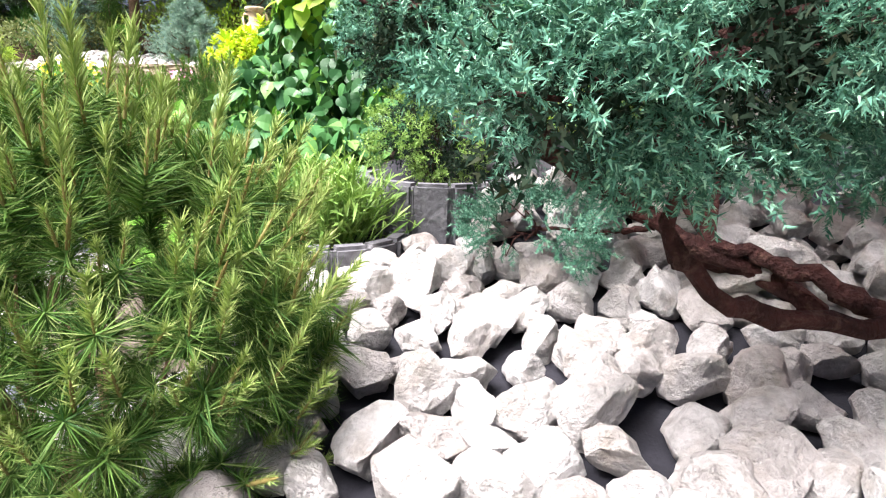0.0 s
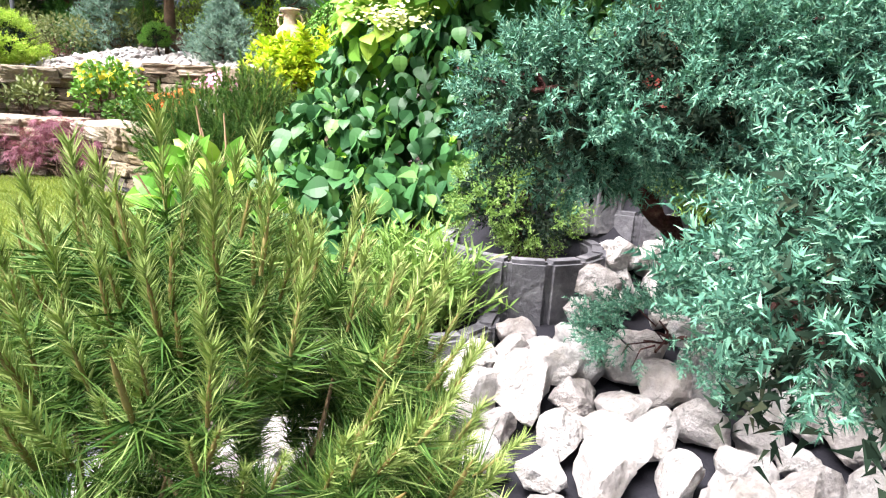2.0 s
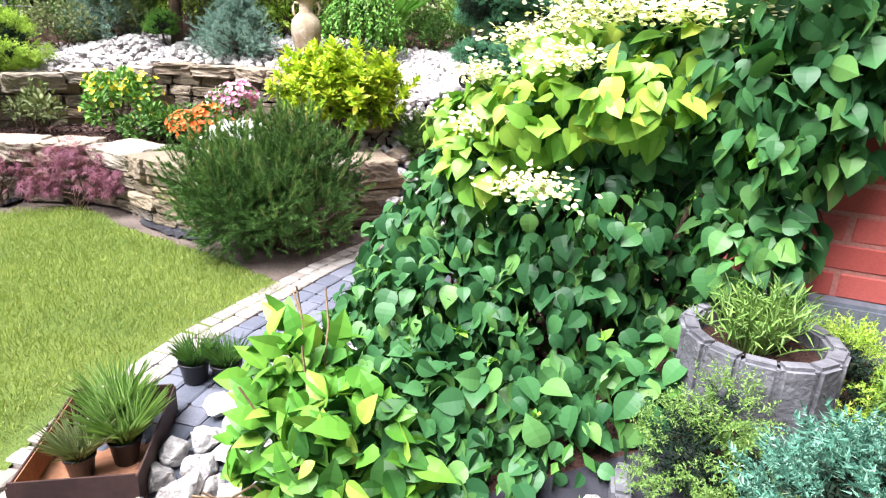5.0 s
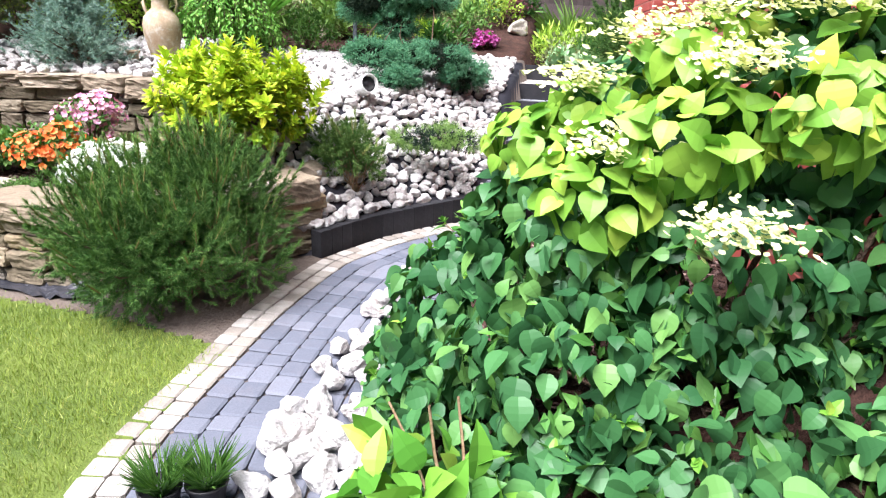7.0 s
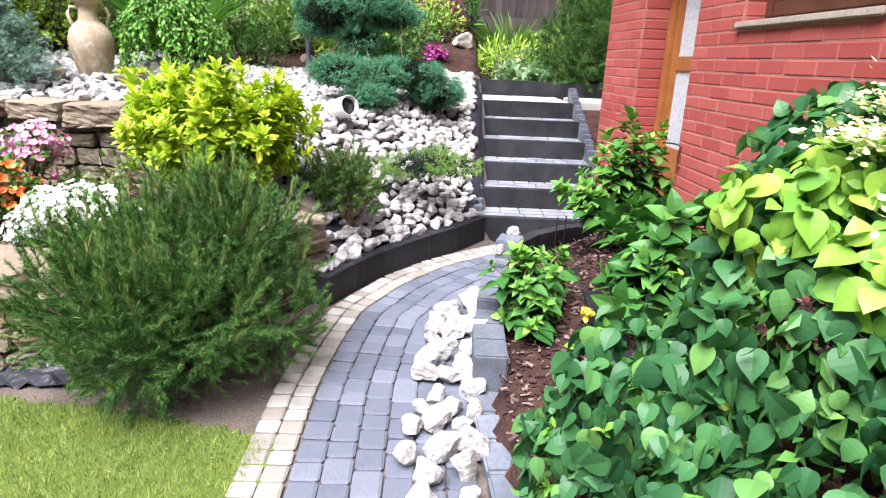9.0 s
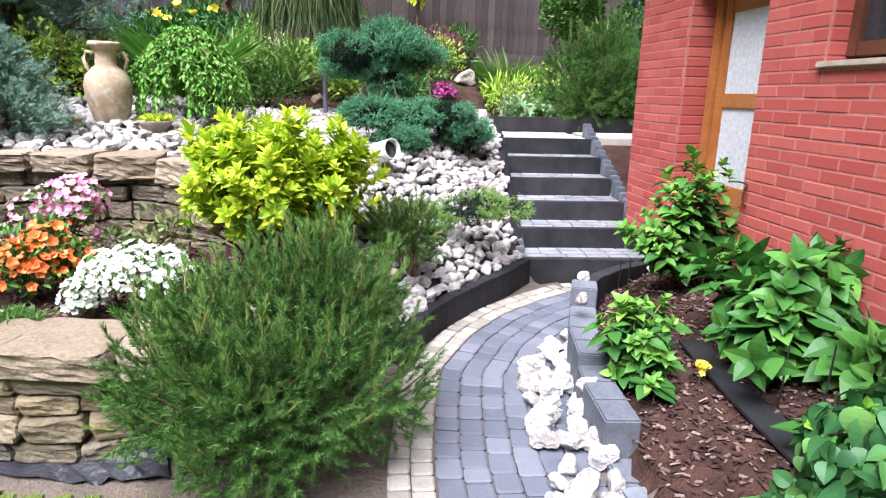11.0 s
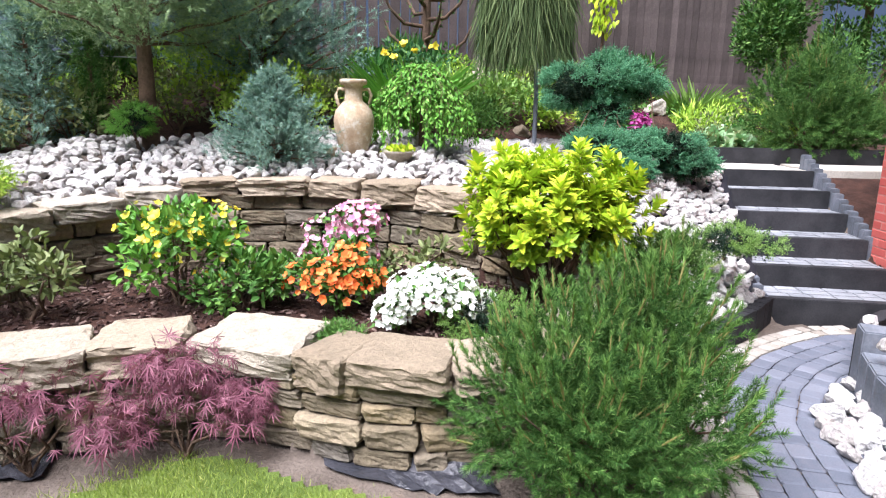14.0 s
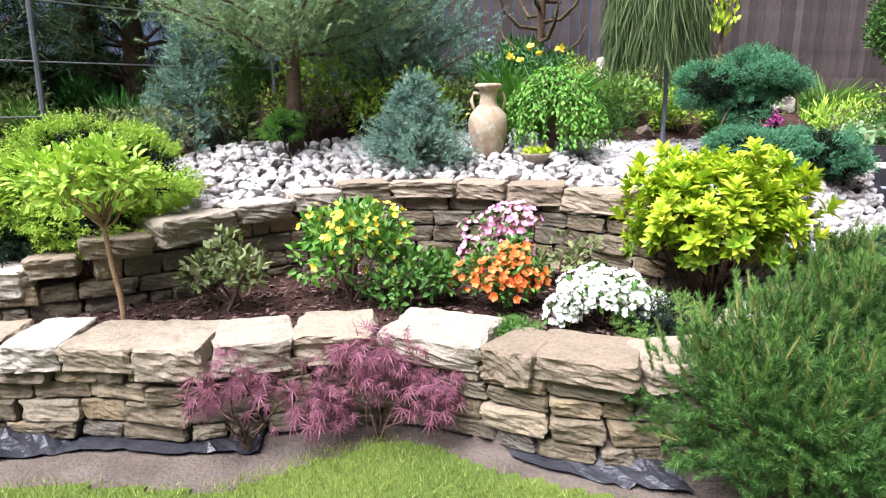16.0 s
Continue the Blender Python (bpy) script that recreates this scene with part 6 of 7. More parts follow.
# weeping pine on a thin stem, needles like hanging hair
wp = thing("weeping_pine", "weeping tree with long hanging thread-like foliage", "weeping tree", (-0.45, 9.0, TZ(-0.45, 9.0)))
V, F = tube([(0, 0, -0.1), (0, 0, 0.6), (-0.03, 0, 1.3), (-0.12, 0, 2.2)], [0.028, 0.025, 0.022, 0.015], 7, 0.06)
piece("trunk", arrays(V, F, "trunk", M_POST, True), wp)
m = 6500
a, r = rng.uniform(0, 2 * np.pi, m), 0.5 * rng.uniform(0, 1, m) ** 0.5
P = np.stack([-0.15 + np.cos(a) * r, np.sin(a) * r * 0.8, rng.uniform(1.35, 2.3, m) - 0.3 * (r / 0.5) ** 2], 1)
D = np.stack([np.cos(a) * r * 0.4, np.sin(a) * r * 0.4, np.full(m, -1.0)], 1) + rng.normal(0, 0.09, (m, 3))
foliage("threads", (T_LANCE[0] * np.array([0.08, 1, 1]), T_LANCE[1]), P, D, 0.42, L_THREAD, wp, roll=6.28)


# amphora
def lathe(profile, seg=36):
    p = np.array(profile, float)
    a = np.arange(seg) * 2 * np.pi / seg
    V = np.stack([p[:, None, 0] * np.cos(a), p[:, None, 0] * np.sin(a), np.repeat(p[:, 1:2], seg, 1)], -1).reshape(-1, 3)
    i, j = np.meshgrid(np.arange(len(p) - 1), np.arange(seg), indexing="ij")
    k = (j + 1) % seg
    return V, np.stack([i * seg + j, i * seg + k, (i + 1) * seg + k, (i + 1) * seg + j], -1).reshape(-1, 4)


vase = thing("amphora", "weathered clay amphora with two handles on the terrace", "vase", (-2.52, 8.5, TZ(-2.52, 8.5) - 0.01))
V, F = lathe([(0.001, 0.0), (0.11, 0.0), (0.13, 0.03), (0.155, 0.12), (0.185, 0.25), (0.19, 0.34), (0.17, 0.42), (0.12, 0.475), (0.085, 0.51), (0.08, 0.58), (0.09, 0.645), (0.125, 0.66), (0.13, 0.685), (0.12, 0.7), (0.09, 0.695), (0.075, 0.64), (0.07, 0.5), (0.001, 0.49)])
piece("body", arrays(V, F, "body", M_CLAY, True), vase)
for sgn in (-1, 1):
    V, F = tube([(sgn * 0.083, 0, 0.61), (sgn * 0.14, 0, 0.615), (sgn * 0.165, 0, 0.56), (sgn * 0.15, 0, 0.49), (sgn * 0.13, 0, 0.45)], [0.016] * 5, 8)
    piece("handle", arrays(V, F, "handle", M_CLAY, True), vase)
pot = thing("bowl_planter", "shallow stone bowl with a yellow succulent", "flower pot", (-2.2, 7.95, TZ(-2.2, 7.95) + 0.02))
V, F = lathe([(0.001, 0), (0.07, 0), (0.13, 0.09), (0.14, 0.11), (0.12, 0.11), (0.11, 0.08), (0.001, 0.08)], 24)
piece("bowl", arrays(V, F, "bowl", M_CAP, True), pot)
P = rng.normal(0, 0.06, (160, 3)) * np.array([1, 1, 0.2]) + np.array([0, 0, 0.11])
foliage("plant", T_OVAL, P, rng.normal(0, 0.5, P.shape) + np.array([0, 0, 1]), 0.06, L_YEL, pot)
cup = thing("small_pot", "tiny clay pot beside the amphora", "flower pot", (-2.78, 8.25, TZ(-2.78, 8.25)))
V, F = lathe([(0.001, 0), (0.045, 0), (0.055, 0.1), (0.07, 0.1), (0.07, 0.13), (0.05, 0.13), (0.045, 0.1), (0.001, 0.1)], 20)
piece("body", arrays(V, F, "body", M_CLAY, True), cup)

# tube spotlight in the slope
lamp = thing("garden_spotlight", "white tube garden spotlight lying among stones", "garden lamp", (-0.62, 7.05, 1.06), 20)
V, F = lathe([(0.001, 0), (0.075, 0), (0.085, 0.02), (0.085, 0.22), (0.078, 0.22), (0.07, 0.18)], 24)
V = V @ np.array(Matrix.Rotation(radians(75), 3, "X")).T
piece("tube", arrays(V, F, "tube", M_TUBE, True), lamp)
V, F = lathe([(0.001, 0.17), (0.07, 0.17), (0.073, 0.18), (0.001, 0.185)], 24)
V = V @ np.array(Matrix.Rotation(radians(75), 3, "X")).T
piece("lens", arrays(V, F, "lens", M_PLAST, True), lamp)

# back bed behind the landing
for nm, lab, loc, rad, cnt, tm, lf, mt, cat in (
        ("hosta", "variegated hosta with broad pale-edged leaves", (2.9, 9.95, 1.25), (0.42, 0.3, 0.26), 330, T_HEART, 0.13, L_HOSTA, "hosta"),
        ("sedge", "low yellow-green ground cover plant", (3.5, 9.75, 1.25), (0.4, 0.3, 0.16), 500, T_LANCE, 0.14, L_LAV, "ground cover"),
        ("phlox", "magenta flowering cushion plant", (1.5, 10.0, 1.3), (0.26, 0.2, 0.14), 500, T_TINY, 0.05, F_MAG, "flowers"),
        ("fern", "feathery yellow-green shrub behind the hosta", (3.0, 10.6, 1.35), (0.5, 0.3, 0.4), 700, T_LANCE, 0.16, L_LIME, "shrub"),
        ("barberry", "dull purple-brown barberry shrub by the fence", (2.2, 11.6, 1.75), (0.5, 0.35, 0.4), 1000, T_FAR, 0.06, L_ACER, "shrub"),
        ("box_ball", "round dark green clipped box", (-0.95, 9.4, 1.3), (0.36, 0.32, 0.3), 1800, T_FAR, 0.05, L_GREEN, "shrub"),
        ("low_shrub", "loose yellow-green shrub behind the stone slope", (0.35, 9.9, 1.35), (0.5, 0.35, 0.3), 900, T_OVAL, 0.07, L_LIME, "shrub"),
        ("low_shrub", "loose mid-green shrub behind the stone slope", (-0.4, 10.4, 1.45), (0.6, 0.4, 0.35), 1000, T_OVAL, 0.08, L_LAV, "shrub"),
        ("low_shrub", "yellow-green shrub behind the amphora", (-3.0, 9.6, 1.4), (0.5, 0.35, 0.4), 900, T_OVAL, 0.06, L_LIME, "shrub"),
        ("vine_shrub", "bright leafy shrub behind the terrace pine", (-3.9, 10.3, 1.5), (0.8, 0.5, 0.55), 1300, T_FAR, 0.1, L_LIME, "shrub"),
        ("vine_shrub", "leafy green shrub in front of the fence", (-1.6, 10.8, 1.5), (0.7, 0.5, 0.55), 1300, T_FAR, 0.09, L_HYD, "shrub"),
        ("dark_shrub", "large dark evergreen shrub by the fence", (5.8, 11.4, 1.9), (1.7, 0.9, 1.9), 14000, T_FAR, 0.085, L_PINED, "shrub"),
        ("low_shrub", "grey-green low shrub beside the terrace", (-5.9, 9.0, 1.15), (0.7, 0.4, 0.35), 1300, T_FAR, 0.06, L_OLIVE, "shrub")):
    loc = (loc[0], loc[1], TZ(loc[0], loc[1]))
    shrub(nm, lab, loc, rad, 20, min(rad) * 0.5, cnt, tm, lf, mt, cat, up=0.6, lift=0.7)
grass = thing("ornamental_grass", "tall arching ornamental grass tuft by the fence", "grass tuft", (3.7, 11.9, TZ(3.7, 11.9)))
a = rng.uniform(0, 6.3, 420)
P = np.stack([np.cos(a) * 0.08, np.sin(a) * 0.08, np.zeros(420)], 1)
foliage("blades", (T_LANCE[0] * np.array([0.35, 1, 3.5]), T_LANCE[1]), P, np.stack([np.cos(a) * 0.5, np.sin(a) * 0.5, np.ones(420)], 1) + rng.normal(0, 0.15, (420, 3)), 0.85, L_LAV, grass)
for k, (x, y, sx) in enumerate([(2.3, 10.8, 0.4), (-0.75, 10.2, 0.3), (0.5, 10.9, 0.35), (-0.3, 9.7, 0.25), (1.0, 10.3, 0.3)]):
    tagged(piece("boulder", stone_mesh("boulder", M_CAP, 90 + k, cuts=3), None, pose(x, y, TZ(x, y) + sx * 0.25, 0, 0, 40 * k) @ Matrix.Diagonal((sx, sx * 0.8, sx * 0.75, 1))), "rounded tan boulder in the back bed", "boulder", "boulders in the back bed")


# ---- woods behind ----
def broad_tree(name, label, loc, h, r, n, mat, leaf):
    t = thing(name, label, "tree", loc)
    c, s = lumps_on((r, r, h * 0.36), 34, r * 0.32, -0.8)
    c[:, 2] += h * 0.6
    P, d = on_lumps(c, s, n, 0.3)
    foliage("crown", T_FAR, P, d + rng.normal(0, 0.5, d.shape), leaf, mat, t)
    items = [tube([(0, 0, -0.2), (0.03, 0, h * 0.3), (0, 0.05, h * 0.75)], [0.13, 0.1, 0.04], 8, 0.08)]
    for e in c[:14]:
        items.append(tube(bent((0, 0, h * 0.35), e, -0.05, 0.05), np.linspace(0.05, 0.015, 7), 6))
    V, F = joined(items)
    piece("trunk", arrays(V, F, "trunk", M_BARKG, True), t)


gw = random.Random(3)
for k in range(10):
    x, y = -12.5 + k * 0.85 + gw.uniform(-0.4, 0.4), 13.0 + gw.uniform(-1.0, 2.5) - 0.25 * abs(k - 9)
    if k % 3 == 1:
        conifer("spruce_tree", "tall dark spruce in the wood behind the garden", (x, y, 1.9), 6.5, 1.9, 1500, L_DARK, TUFT, 0.6, tiers=14)
    else:
        broad_tree("woodland_tree", "dark leafy tree in the wood behind the garden", (x, y, 1.9), gw.uniform(5.5, 8), gw.uniform(1.6, 2.2), 5200, L_DARK, 0.2)
for x, y in ((7.3, 13.6), (9.6, 13.2), (11.5, 15.5), (8.5, 15.5), (-13, 9.5), (-12, 6.5)):
    broad_tree("woodland_tree", "dark leafy tree in the wood behind the garden", (x, y, 1.9), 7.5, 2.4, 3800, L_DARK, 0.18)

# wires of the side fence
wf = thing("wire_fence", "thin wire fence on dark posts beside the wood", "fence", (0, 0, 0))
for z in (1.75, 2.3, 2.9):
    V, F = tube(bent((-9.5, 7.2, z - 0.2), (-4.9, 11.6, z), 0.03, 0, 9), [0.008] * 9, 5)
    piece("wire", arrays(V, F, "wire", M_METAL), wf)
for x, y in ((-9.5, 7.2), (-7.0, 9.6), (-4.9, 11.6)):
    V, F = tube([(x, y, TZ(x, y) - 0.2), (x, y, 3.3)], [0.03, 0.03], 8)
    piece("post", arrays(V, F, "post", M_POST), wf)

# ---- loose things ----
crate = thing("plant_tray", "open dark cardboard tray holding potted herbs on the path", "cardboard box", (-1.83, 2.42, TZ(-1.83, 2.42) + 0.022), 12)
for nm, a, b, mt in (("bottom", (-0.19, -0.27, 0), (0.19, 0.27, 0.006), M_BOXC), ("side", (-0.19, -0.27, 0.006), (-0.184, 0.27, 0.12), M_BOXD), ("side", (0.184, -0.27, 0.006), (0.19, 0.27, 0.13), M_BOXD), ("end_panel", (-0.184, -0.27, 0.006), (0.184, -0.264, 0.14), M_BOXD), ("end_panel", (-0.184, 0.264, 0.006), (0.184, 0.27, 0.14), M_BOXD), ("lining", (-0.183, -0.262, 0.007), (-0.179, 0.262, 0.115), M_BOXC), ("lining", (-0.178, -0.263, 0.007), (0.178, -0.259, 0.135), M_BOXC)):
    bm = bmesh.new()
    box(bm, a, b)
    part(nm, bm, mt, crate)


def herb_pot(x, y, z, r, h, tall, label, mat):
    t = thing("potted_herb", label, "potted plant", (x, y, z), group="potted herbs on the path")
    V, F = lathe([(0.001, 0), (r * 0.75, 0), (r, h), (r * 1.06, h), (r * 1.06, h - 0.012), (r * 0.95, h - 0.004), (r * 0.93, h - 0.02), (0.001, h - 0.02)], 22)
    piece("pot", arrays(V, F, "pot", M_PLAST, True), t, label="black plastic pot")
    m = 280
    a = rng.uniform(0, 6.3, m)
    P = np.stack([np.cos(a) * r * 0.5, np.sin(a) * r * 0.5, np.full(m, h - 0.02)], 1)
    D = np.stack([np.cos(a), np.sin(a), np.full(m, 2.2)], 1) + rng.normal(0, 0.35, (m, 3))
    foliage("leaves", (T_LANCE[0] * np.array([0.26, 1, 1.5]), T_LANCE[1]), P, D, tall, mat, t)


pz = TZ(-1.83, 2.42) + 0.03
herb_pot(-1.86, 2.33, pz, 0.05, 0.09, 0.15, "dry grassy herb in a black plastic pot", L_OLIVE)
herb_pot(-1.75, 2.42, pz, 0.055, 0.1, 0.2, "green chives in a black plastic pot", L_LAV)
herb_pot(-1.85, 2.56, pz, 0.05, 0.1, 0.2, "green chives in a black plastic pot", L_LAV)
herb_pot(-1.72, 2.95, TZ(-1.7, 2.95) + 0.022, 0.065, 0.1, 0.13, "bushy green herb in a black plastic pot", L_GREEN)
herb_pot(-1.58, 2.95, TZ(-1.58, 2.95) + 0.022, 0.065, 0.1, 0.13, "bushy green herb in a black plastic pot", L_GREEN)

# bark chips
def chips(name, inside, x0, x1, y0, y1, n, seed):
    g2 = np.random.default_rng(seed)
    x, y = g2.uniform(x0, x1, n), g2.uniform(y0, y1, n)
    ok = np.array([inside(a, b) for a, b in zip(x, y)])
    x, y = x[ok], y[ok]
    P = np.stack([x, y, height(x, y) + 0.008], 1)
    D = g2.normal(0, 1, P.shape) * np.array([1, 1, 0.25])
    T = (np.array([(-0.22, 0, 0), (0.22, 0, 0), (0.2, 1, 0), (-0.2, 1, 0), (-0.18, 0.05, 0.15), (0.18, 0.05, 0.15), (0.16, 0.95, 0.15), (-0.16, 0.95, 0.15)], float), np.array([(4, 5, 6, 7), (0, 1, 5, 4), (1, 2, 6, 5), (2, 3, 7, 6), (3, 0, 4, 7)]))
    V, F = strew(T, P, D, g2.uniform(0.015, 0.045, len(x)), g2.normal(0, 0.5, len(x)))
    tagged(piece(name, arrays(V, F, name, M_MULCH)), "reddish brown bark mulch chips", "mulch", kind="stuff")


chips("bark_chips", lambda a, b: np.interp(a, LW_X, LW_Y) + 0.25 < b < np.interp(a, UW_X, UW_Y), -6.2, -1.5, 5.3, 7.4, 7000, 1)
chips("bark_chips", lambda a, b: np.interp(b, INNER[:, 1], INNER[:, 0]) + 0.06 < a < HC[0] + (b - HC[1]) * HU[0] / HU[1], -1.1, 1.7, 2.6, 5.8, 8000, 2)

# crumpled foil under the lower wall
def foil(x0, x1, seed):
    g3 = np.random.default_rng(seed)
    n3 = int((x1 - x0) / 0.04)
    xs3 = np.linspace(x0, x1, n3)
    ys3 = np.interp(xs3, LW_X, LW_Y)
    rows3 = []
    for k, (o, z) in enumerate(((0.02, 0.11), (-0.02, 0.08), (-0.06, 0.035), (-0.11, 0.012), (-0.17, 0.006))):
        env = 0.55 + 0.45 * np.sin(xs3 * 3.1 + seed)
        rows3.append(np.stack([xs3, ys3 + o * (0.5 + env) + g3.normal(0, 0.008, n3), np.maximum(z * np.clip(env - 0.35, 0, 1) * 1.2 + g3.normal(0, 0.012, n3) * (env > 0.3), -0.03)], 1))
    V = np.concatenate(rows3)
    i, j = np.meshgrid(np.arange(4), np.arange(n3 - 1), indexing="ij")
    F = np.stack([i * n3 + j, i * n3 + j + 1, (i + 1) * n3 + j + 1, (i + 1) * n3 + j], -1).reshape(-1, 4)
    tagged(piece("foil_sheet", arrays(V, F, "foil_sheet", M_FOIL)), "crumpled black plastic foil showing under the stone wall", "plastic sheet")


foil(-5.7, -4.3, 1)
foil(-3.1, -2.4, 2)

# mixed low plants over the rising ground behind
gl = random.Random(21)
kinds = [("ground_cover", "low mid-green ground cover plant in the back bed", L_GREEN, T_OVAL, 0.06), ("ground_cover", "low yellow-green ground cover plant in the back bed", L_LIME, T_OVAL, 0.06), ("perennial", "narrow-leaved green perennial in the back bed", L_LAV, T_LANCE, 0.14), ("ground_cover", "grey-green low plant in the back bed", L_OLIVE, T_DIAMOND, 0.07), ("fern", "dark green fern-like plant in the back bed", L_HYDD, T_LANCE, 0.16)]
spots = pack(lambda a, b: not (0.9 < a < 4.2 and b < 9.9) and not (a > 2.2 and b < 9.2), -8.5, 4.8, 9.45, 12.7, 0.62, 900, 5)
for x, y in spots:
    nm, lab, mt, tm, lf = gl.choice(kinds)
    r = gl.uniform(0.26, 0.45)
    shrub(nm, lab, (x, y, TZ(x, y)), (r, r * 0.8, r * gl.uniform(0.6, 1.2)), 12, r * 0.42, 520, T_FAR if tm is not T_LANCE else tm, lf * gl.uniform(0.9, 1.3), mt, "garden plant", lift=0.7, nstem=5, group="mixed plants on the back slope")

# stones set on the palisade heads
for k, (x, y, z) in enumerate([(0.2, 5.33, 0.36), (-0.1, 5.0, 0.36), (-0.18, 4.86, 0.18), (-0.52, 4.42, 0.15)]):
    tagged(piece("stone", ROCKS[k], None, pose(x, y, z + 0.03, 10, 5, 60 * k) @ Matrix.Diagonal((0.13, 0.1, 0.09, 1))), "white limestone rock lying on the grey palisade", "stone", "white rocks on the palisade")

# black edging strip through the bed
line = np.array([(0.28, 4.5), (0.05, 4.1), (-0.15, 3.75), (-0.36, 3.35), (-0.5, 3.05)])
side = np.array([0.87, -0.5]) * 0.07
V = np.array([(x + k * side[0], y + k * side[1], TZ(x, y) + z) for x, y in line for k, z in ((-1, 0.012), (1, 0.02), (1, 0.035), (-1, 0.027))])
F = np.array([(4 * i + a, 4 * i + b, 4 * i + 4 + b, 4 * i + 4 + a) for i in range(len(line) - 1) for a, b in ((0, 1), (1, 2), (2, 3), (3, 0))])
tagged(piece("bed_edging", arrays(V, F, "bed_edging", M_PLAST)), "black plastic edging strip lying in the mulch bed", "edging strip")

# thin dark stakes and a drip hose in the bed by the house
hose = tagged(piece("drip_hose", arrays(*tube(np.array([(-0.35, 3.0, 0.2), (-0.15, 3.5, 0.22), (0.02, 4.0, 0.2), (0.2, 4.5, 0.2), (0.5, 5.0, 0.22)]), [0.012] * 5, 8), "drip_hose", M_PLAST, True)), "black plastic drip hose lying on bark mulch", "hose")
for x, y in ((0.02, 3.62), (-0.02, 3.78), (0.62, 5.45), (0.66, 5.4)):
    tagged(piece("plant_stake", arrays(*tube([(x, y, TZ(x, y) - 0.05), (x + 0.01, y, TZ(x, y) + 0.3)], [0.005, 0.004], 6), "plant_stake", M_PLAST)), "thin dark plant stake in bark mulch", "stake", "plant stakes")
fl = thing("yellow_flower", "single yellow blossom low in the mulch bed", "flower", (-0.03, 4.18, TZ(-0.03, 4.18)))
P = rng.normal(0, 0.014, (26, 3)) + np.array([0, 0, 0.09])
foliage("blossom", T_FLOWER, P, rng.normal(0, 0.5, P.shape) + np.array([-0.3, -0.4, 0.6]), 0.035, F_YELLOW, fl)
V, F = tube([(0, 0, -0.02), (0.005, 0, 0.09)], [0.003, 0.002], 5)
piece("stem", arrays(V, F, "stem", L_GREEN), fl)

# small figure on a stake, day lilies, a bare-limbed conifer and a golden weeping tree behind the larch
sx, sy = -0.64, 10.5
V, F = lathe([(0.001, 0), (0.02, 0), (0.02, 0.36), (0.06, 0.38), (0.1, 0.44), (0.12, 0.53), (0.1, 0.62), (0.06, 0.68), (0.07, 0.73), (0.05, 0.79), (0.001, 0.81)], 20)
statue = piece("garden_statue", arrays(V, F, "garden_statue", M_STATUE, True), None, pose(sx, sy, TZ(sx, sy) - 0.02, 0, 4, 0))
tagged(statue, "small pale stone garden figure standing among back bed plants", "statue")

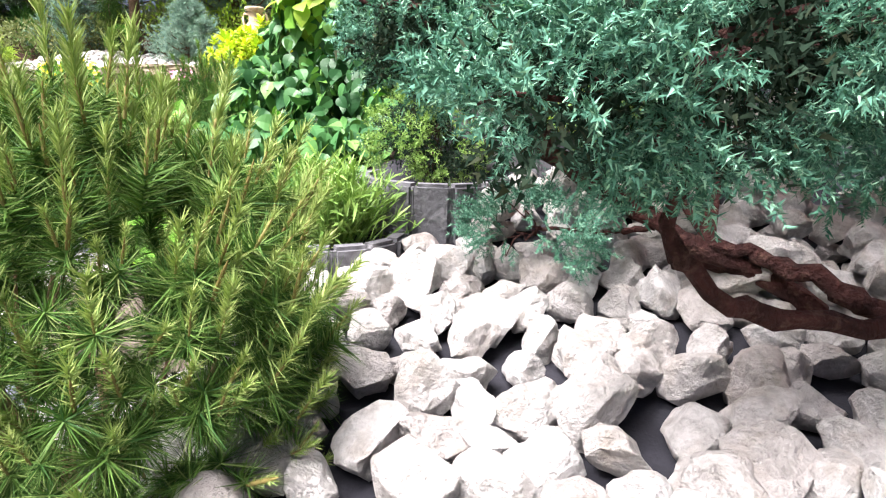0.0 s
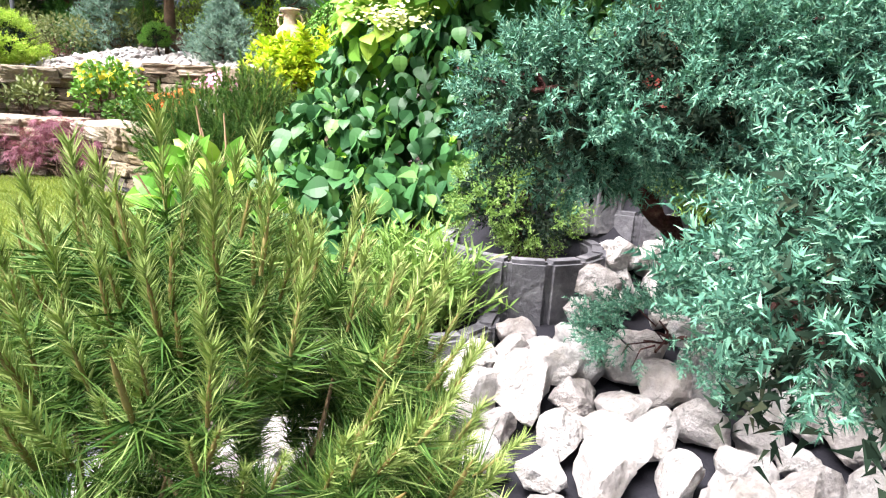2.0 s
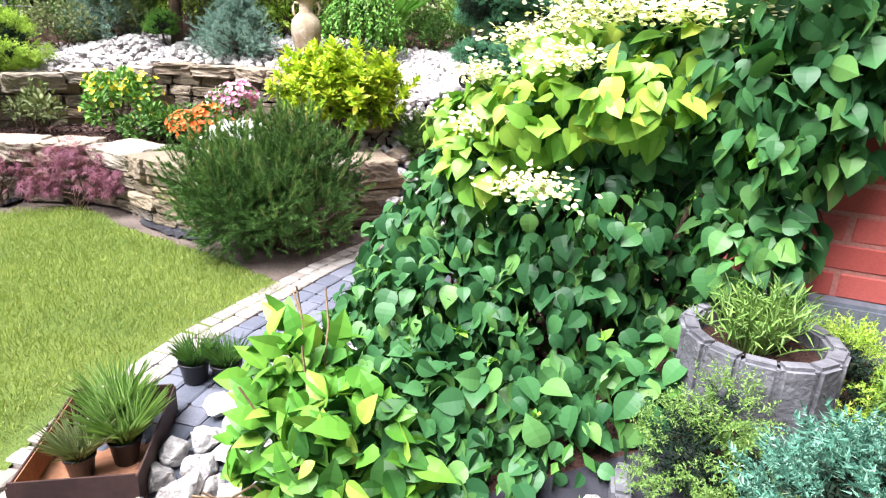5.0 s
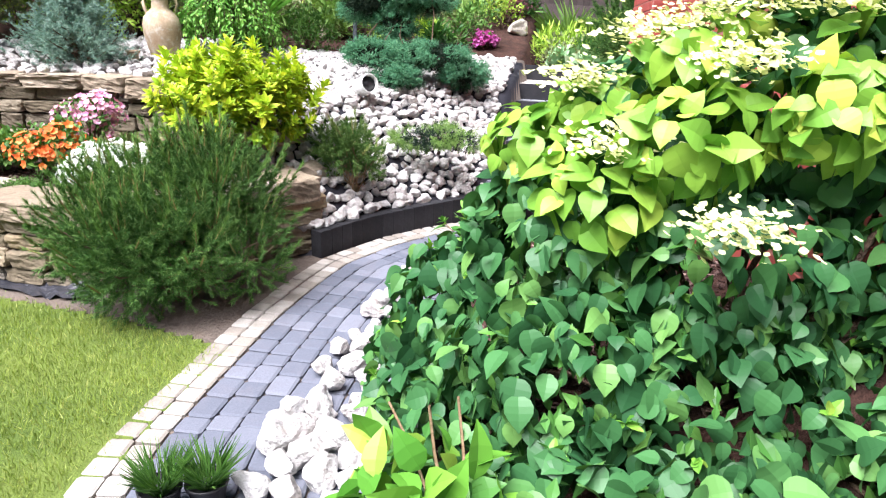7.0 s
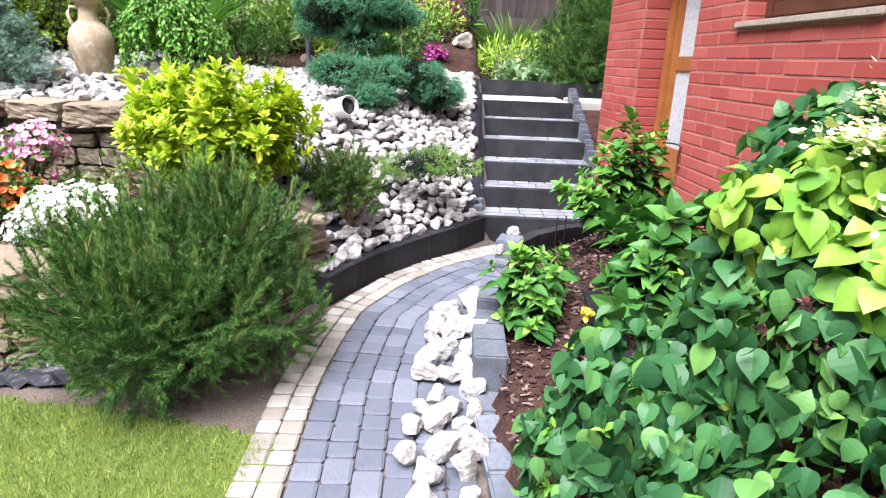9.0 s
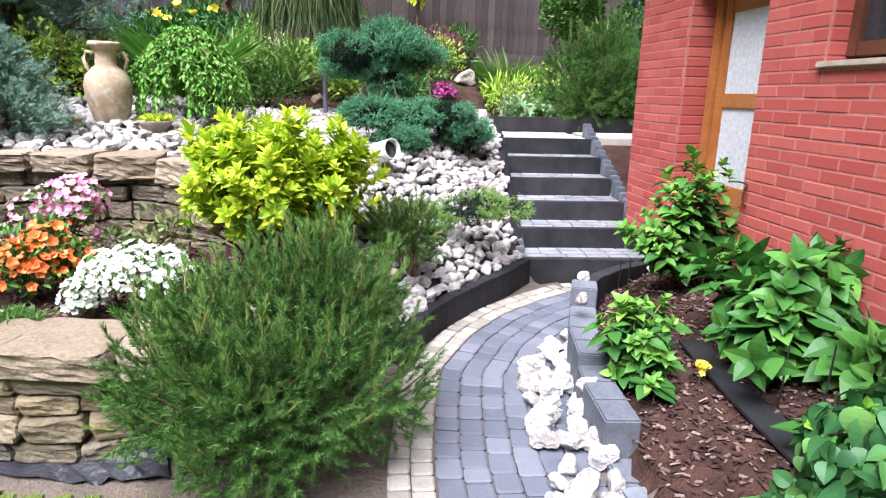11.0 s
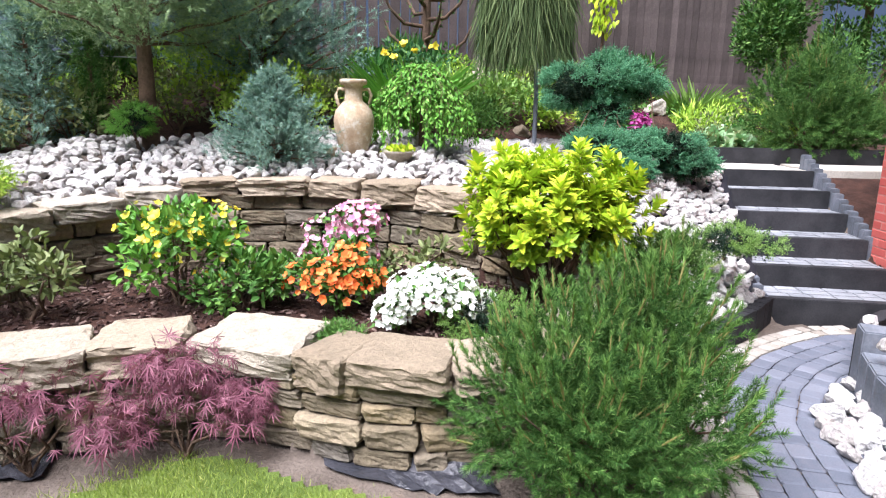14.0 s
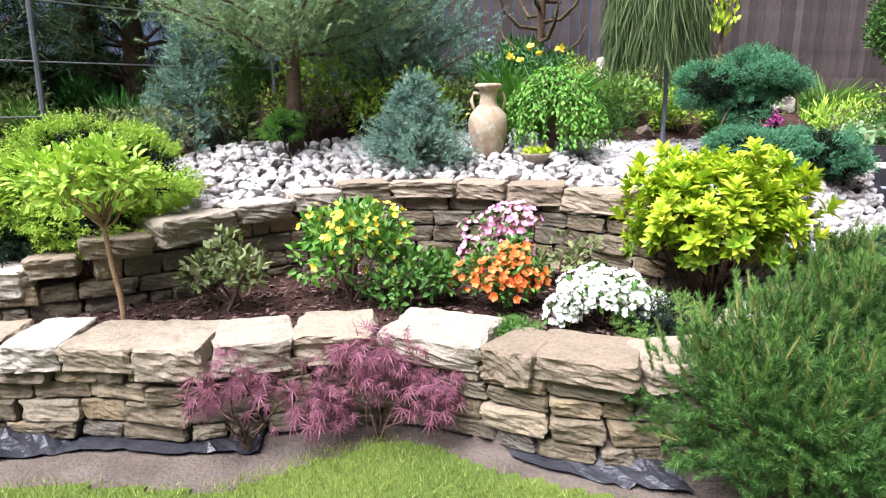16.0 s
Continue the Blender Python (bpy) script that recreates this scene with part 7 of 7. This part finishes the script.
lily = thing("day_lily", "clump of arching day lily leaves with yellow blossoms", "perennial", (-1.77, 9.55, TZ(-1.77, 9.55)))
a = rng.uniform(0, 6.3, 150)
P = np.stack([np.cos(a) * 0.08, np.sin(a) * 0.08, np.zeros(150)], 1)
foliage("foliage", (T_LANCE[0] * np.array([0.4, 1, 3.0]), T_LANCE[1]), P, np.stack([np.cos(a) * 0.45, np.sin(a) * 0.45, np.ones(150)], 1) + rng.normal(0, 0.12, (150, 3)), 0.85, L_LARCH, lily)
for k in range(5):
    e = np.array([rng.normal(0, 0.18), rng.normal(0, 0.1), rng.uniform(0.82, 0.98)])
    V, F = tube(bent((0, 0, 0), e, -0.02, 0.01), np.linspace(0.006, 0.003, 7), 5)
    piece("stalk", arrays(V, F, "stalk", L_GREEN, True), lily)
    foliage("blossom", T_FLOWER, e + rng.normal(0, 0.012, (5, 3)), rng.normal(0, 0.4, (5, 3)) + np.array([-0.1, -0.6, 0.6]), 0.09, F_YELLOW, lily)

mp = thing("monkey_puzzle", "dark conifer with thick bare upswept limbs before the fence", "conifer", (-0.96, 12.1, TZ(-0.96, 12.1)))
V, F = tube([(0, 0, -0.1), (0.03, 0, 1.2), (0, 0, 2.8)], [0.07, 0.06, 0.03], 9, 0.12)
piece("trunk", arrays(V, F, "trunk", M_BARKG, True), mp)
P, D = [], []
for k in range(22):
    a, z, ln = k * 2.4, 0.5 + k * 0.1, 0.75 - 0.02 * k
    w = np.array([math.cos(a), math.sin(a), 0])
    p = np.array([(0, 0, z), w * ln * 0.5 + np.array([0, 0, z + 0.02]), w * ln * 0.85 + np.array([0, 0, z + 0.22]), w * ln + np.array([0, 0, z + 0.45])])
    V, F = tube(p, [0.03, 0.028, 0.024, 0.012], 7, 0.15)
    piece("limb", arrays(V, F, "limb", M_BARKG, True), mp)
    for f in np.linspace(0.15, 1, 26):
        P.append([np.interp(f, [0, 0.45, 0.75, 1], p[:, i]) for i in range(3)])
        D.append(w * 0.5 + rng.normal(0, 0.6, 3) + np.array([0, 0, 0.5]))
foliage("scales", T_DIAMOND, np.array(P), np.array(D), 0.07, L_PINED, mp, roll=6.28)

gt = thing("golden_weeping_tree", "slender tree with hanging yellow leaf strands by the fence", "weeping tree", (2.15, 12.3, TZ(2.15, 12.3)))
V, F = tube([(0, 0, -0.1), (0.04, 0, 1.0), (0, 0, 2.3)], [0.03, 0.025, 0.015], 7, 0.1)
piece("trunk", arrays(V, F, "trunk", M_BARKG, True), gt)
P = np.stack([rng.normal(0, 0.17, 420), rng.normal(0, 0.12, 420), rng.uniform(0.95, 2.3, 420)], 1)
P = P[np.abs(P[:, 0]) < 0.12 + 0.2 * (P[:, 2] - 0.9)]
foliage("foliage", T_OVAL, P, rng.normal(0, 0.3, P.shape) + np.array([0, -0.1, -1.0]), 0.13, L_YEL, gt, "hanging yellow leaves")
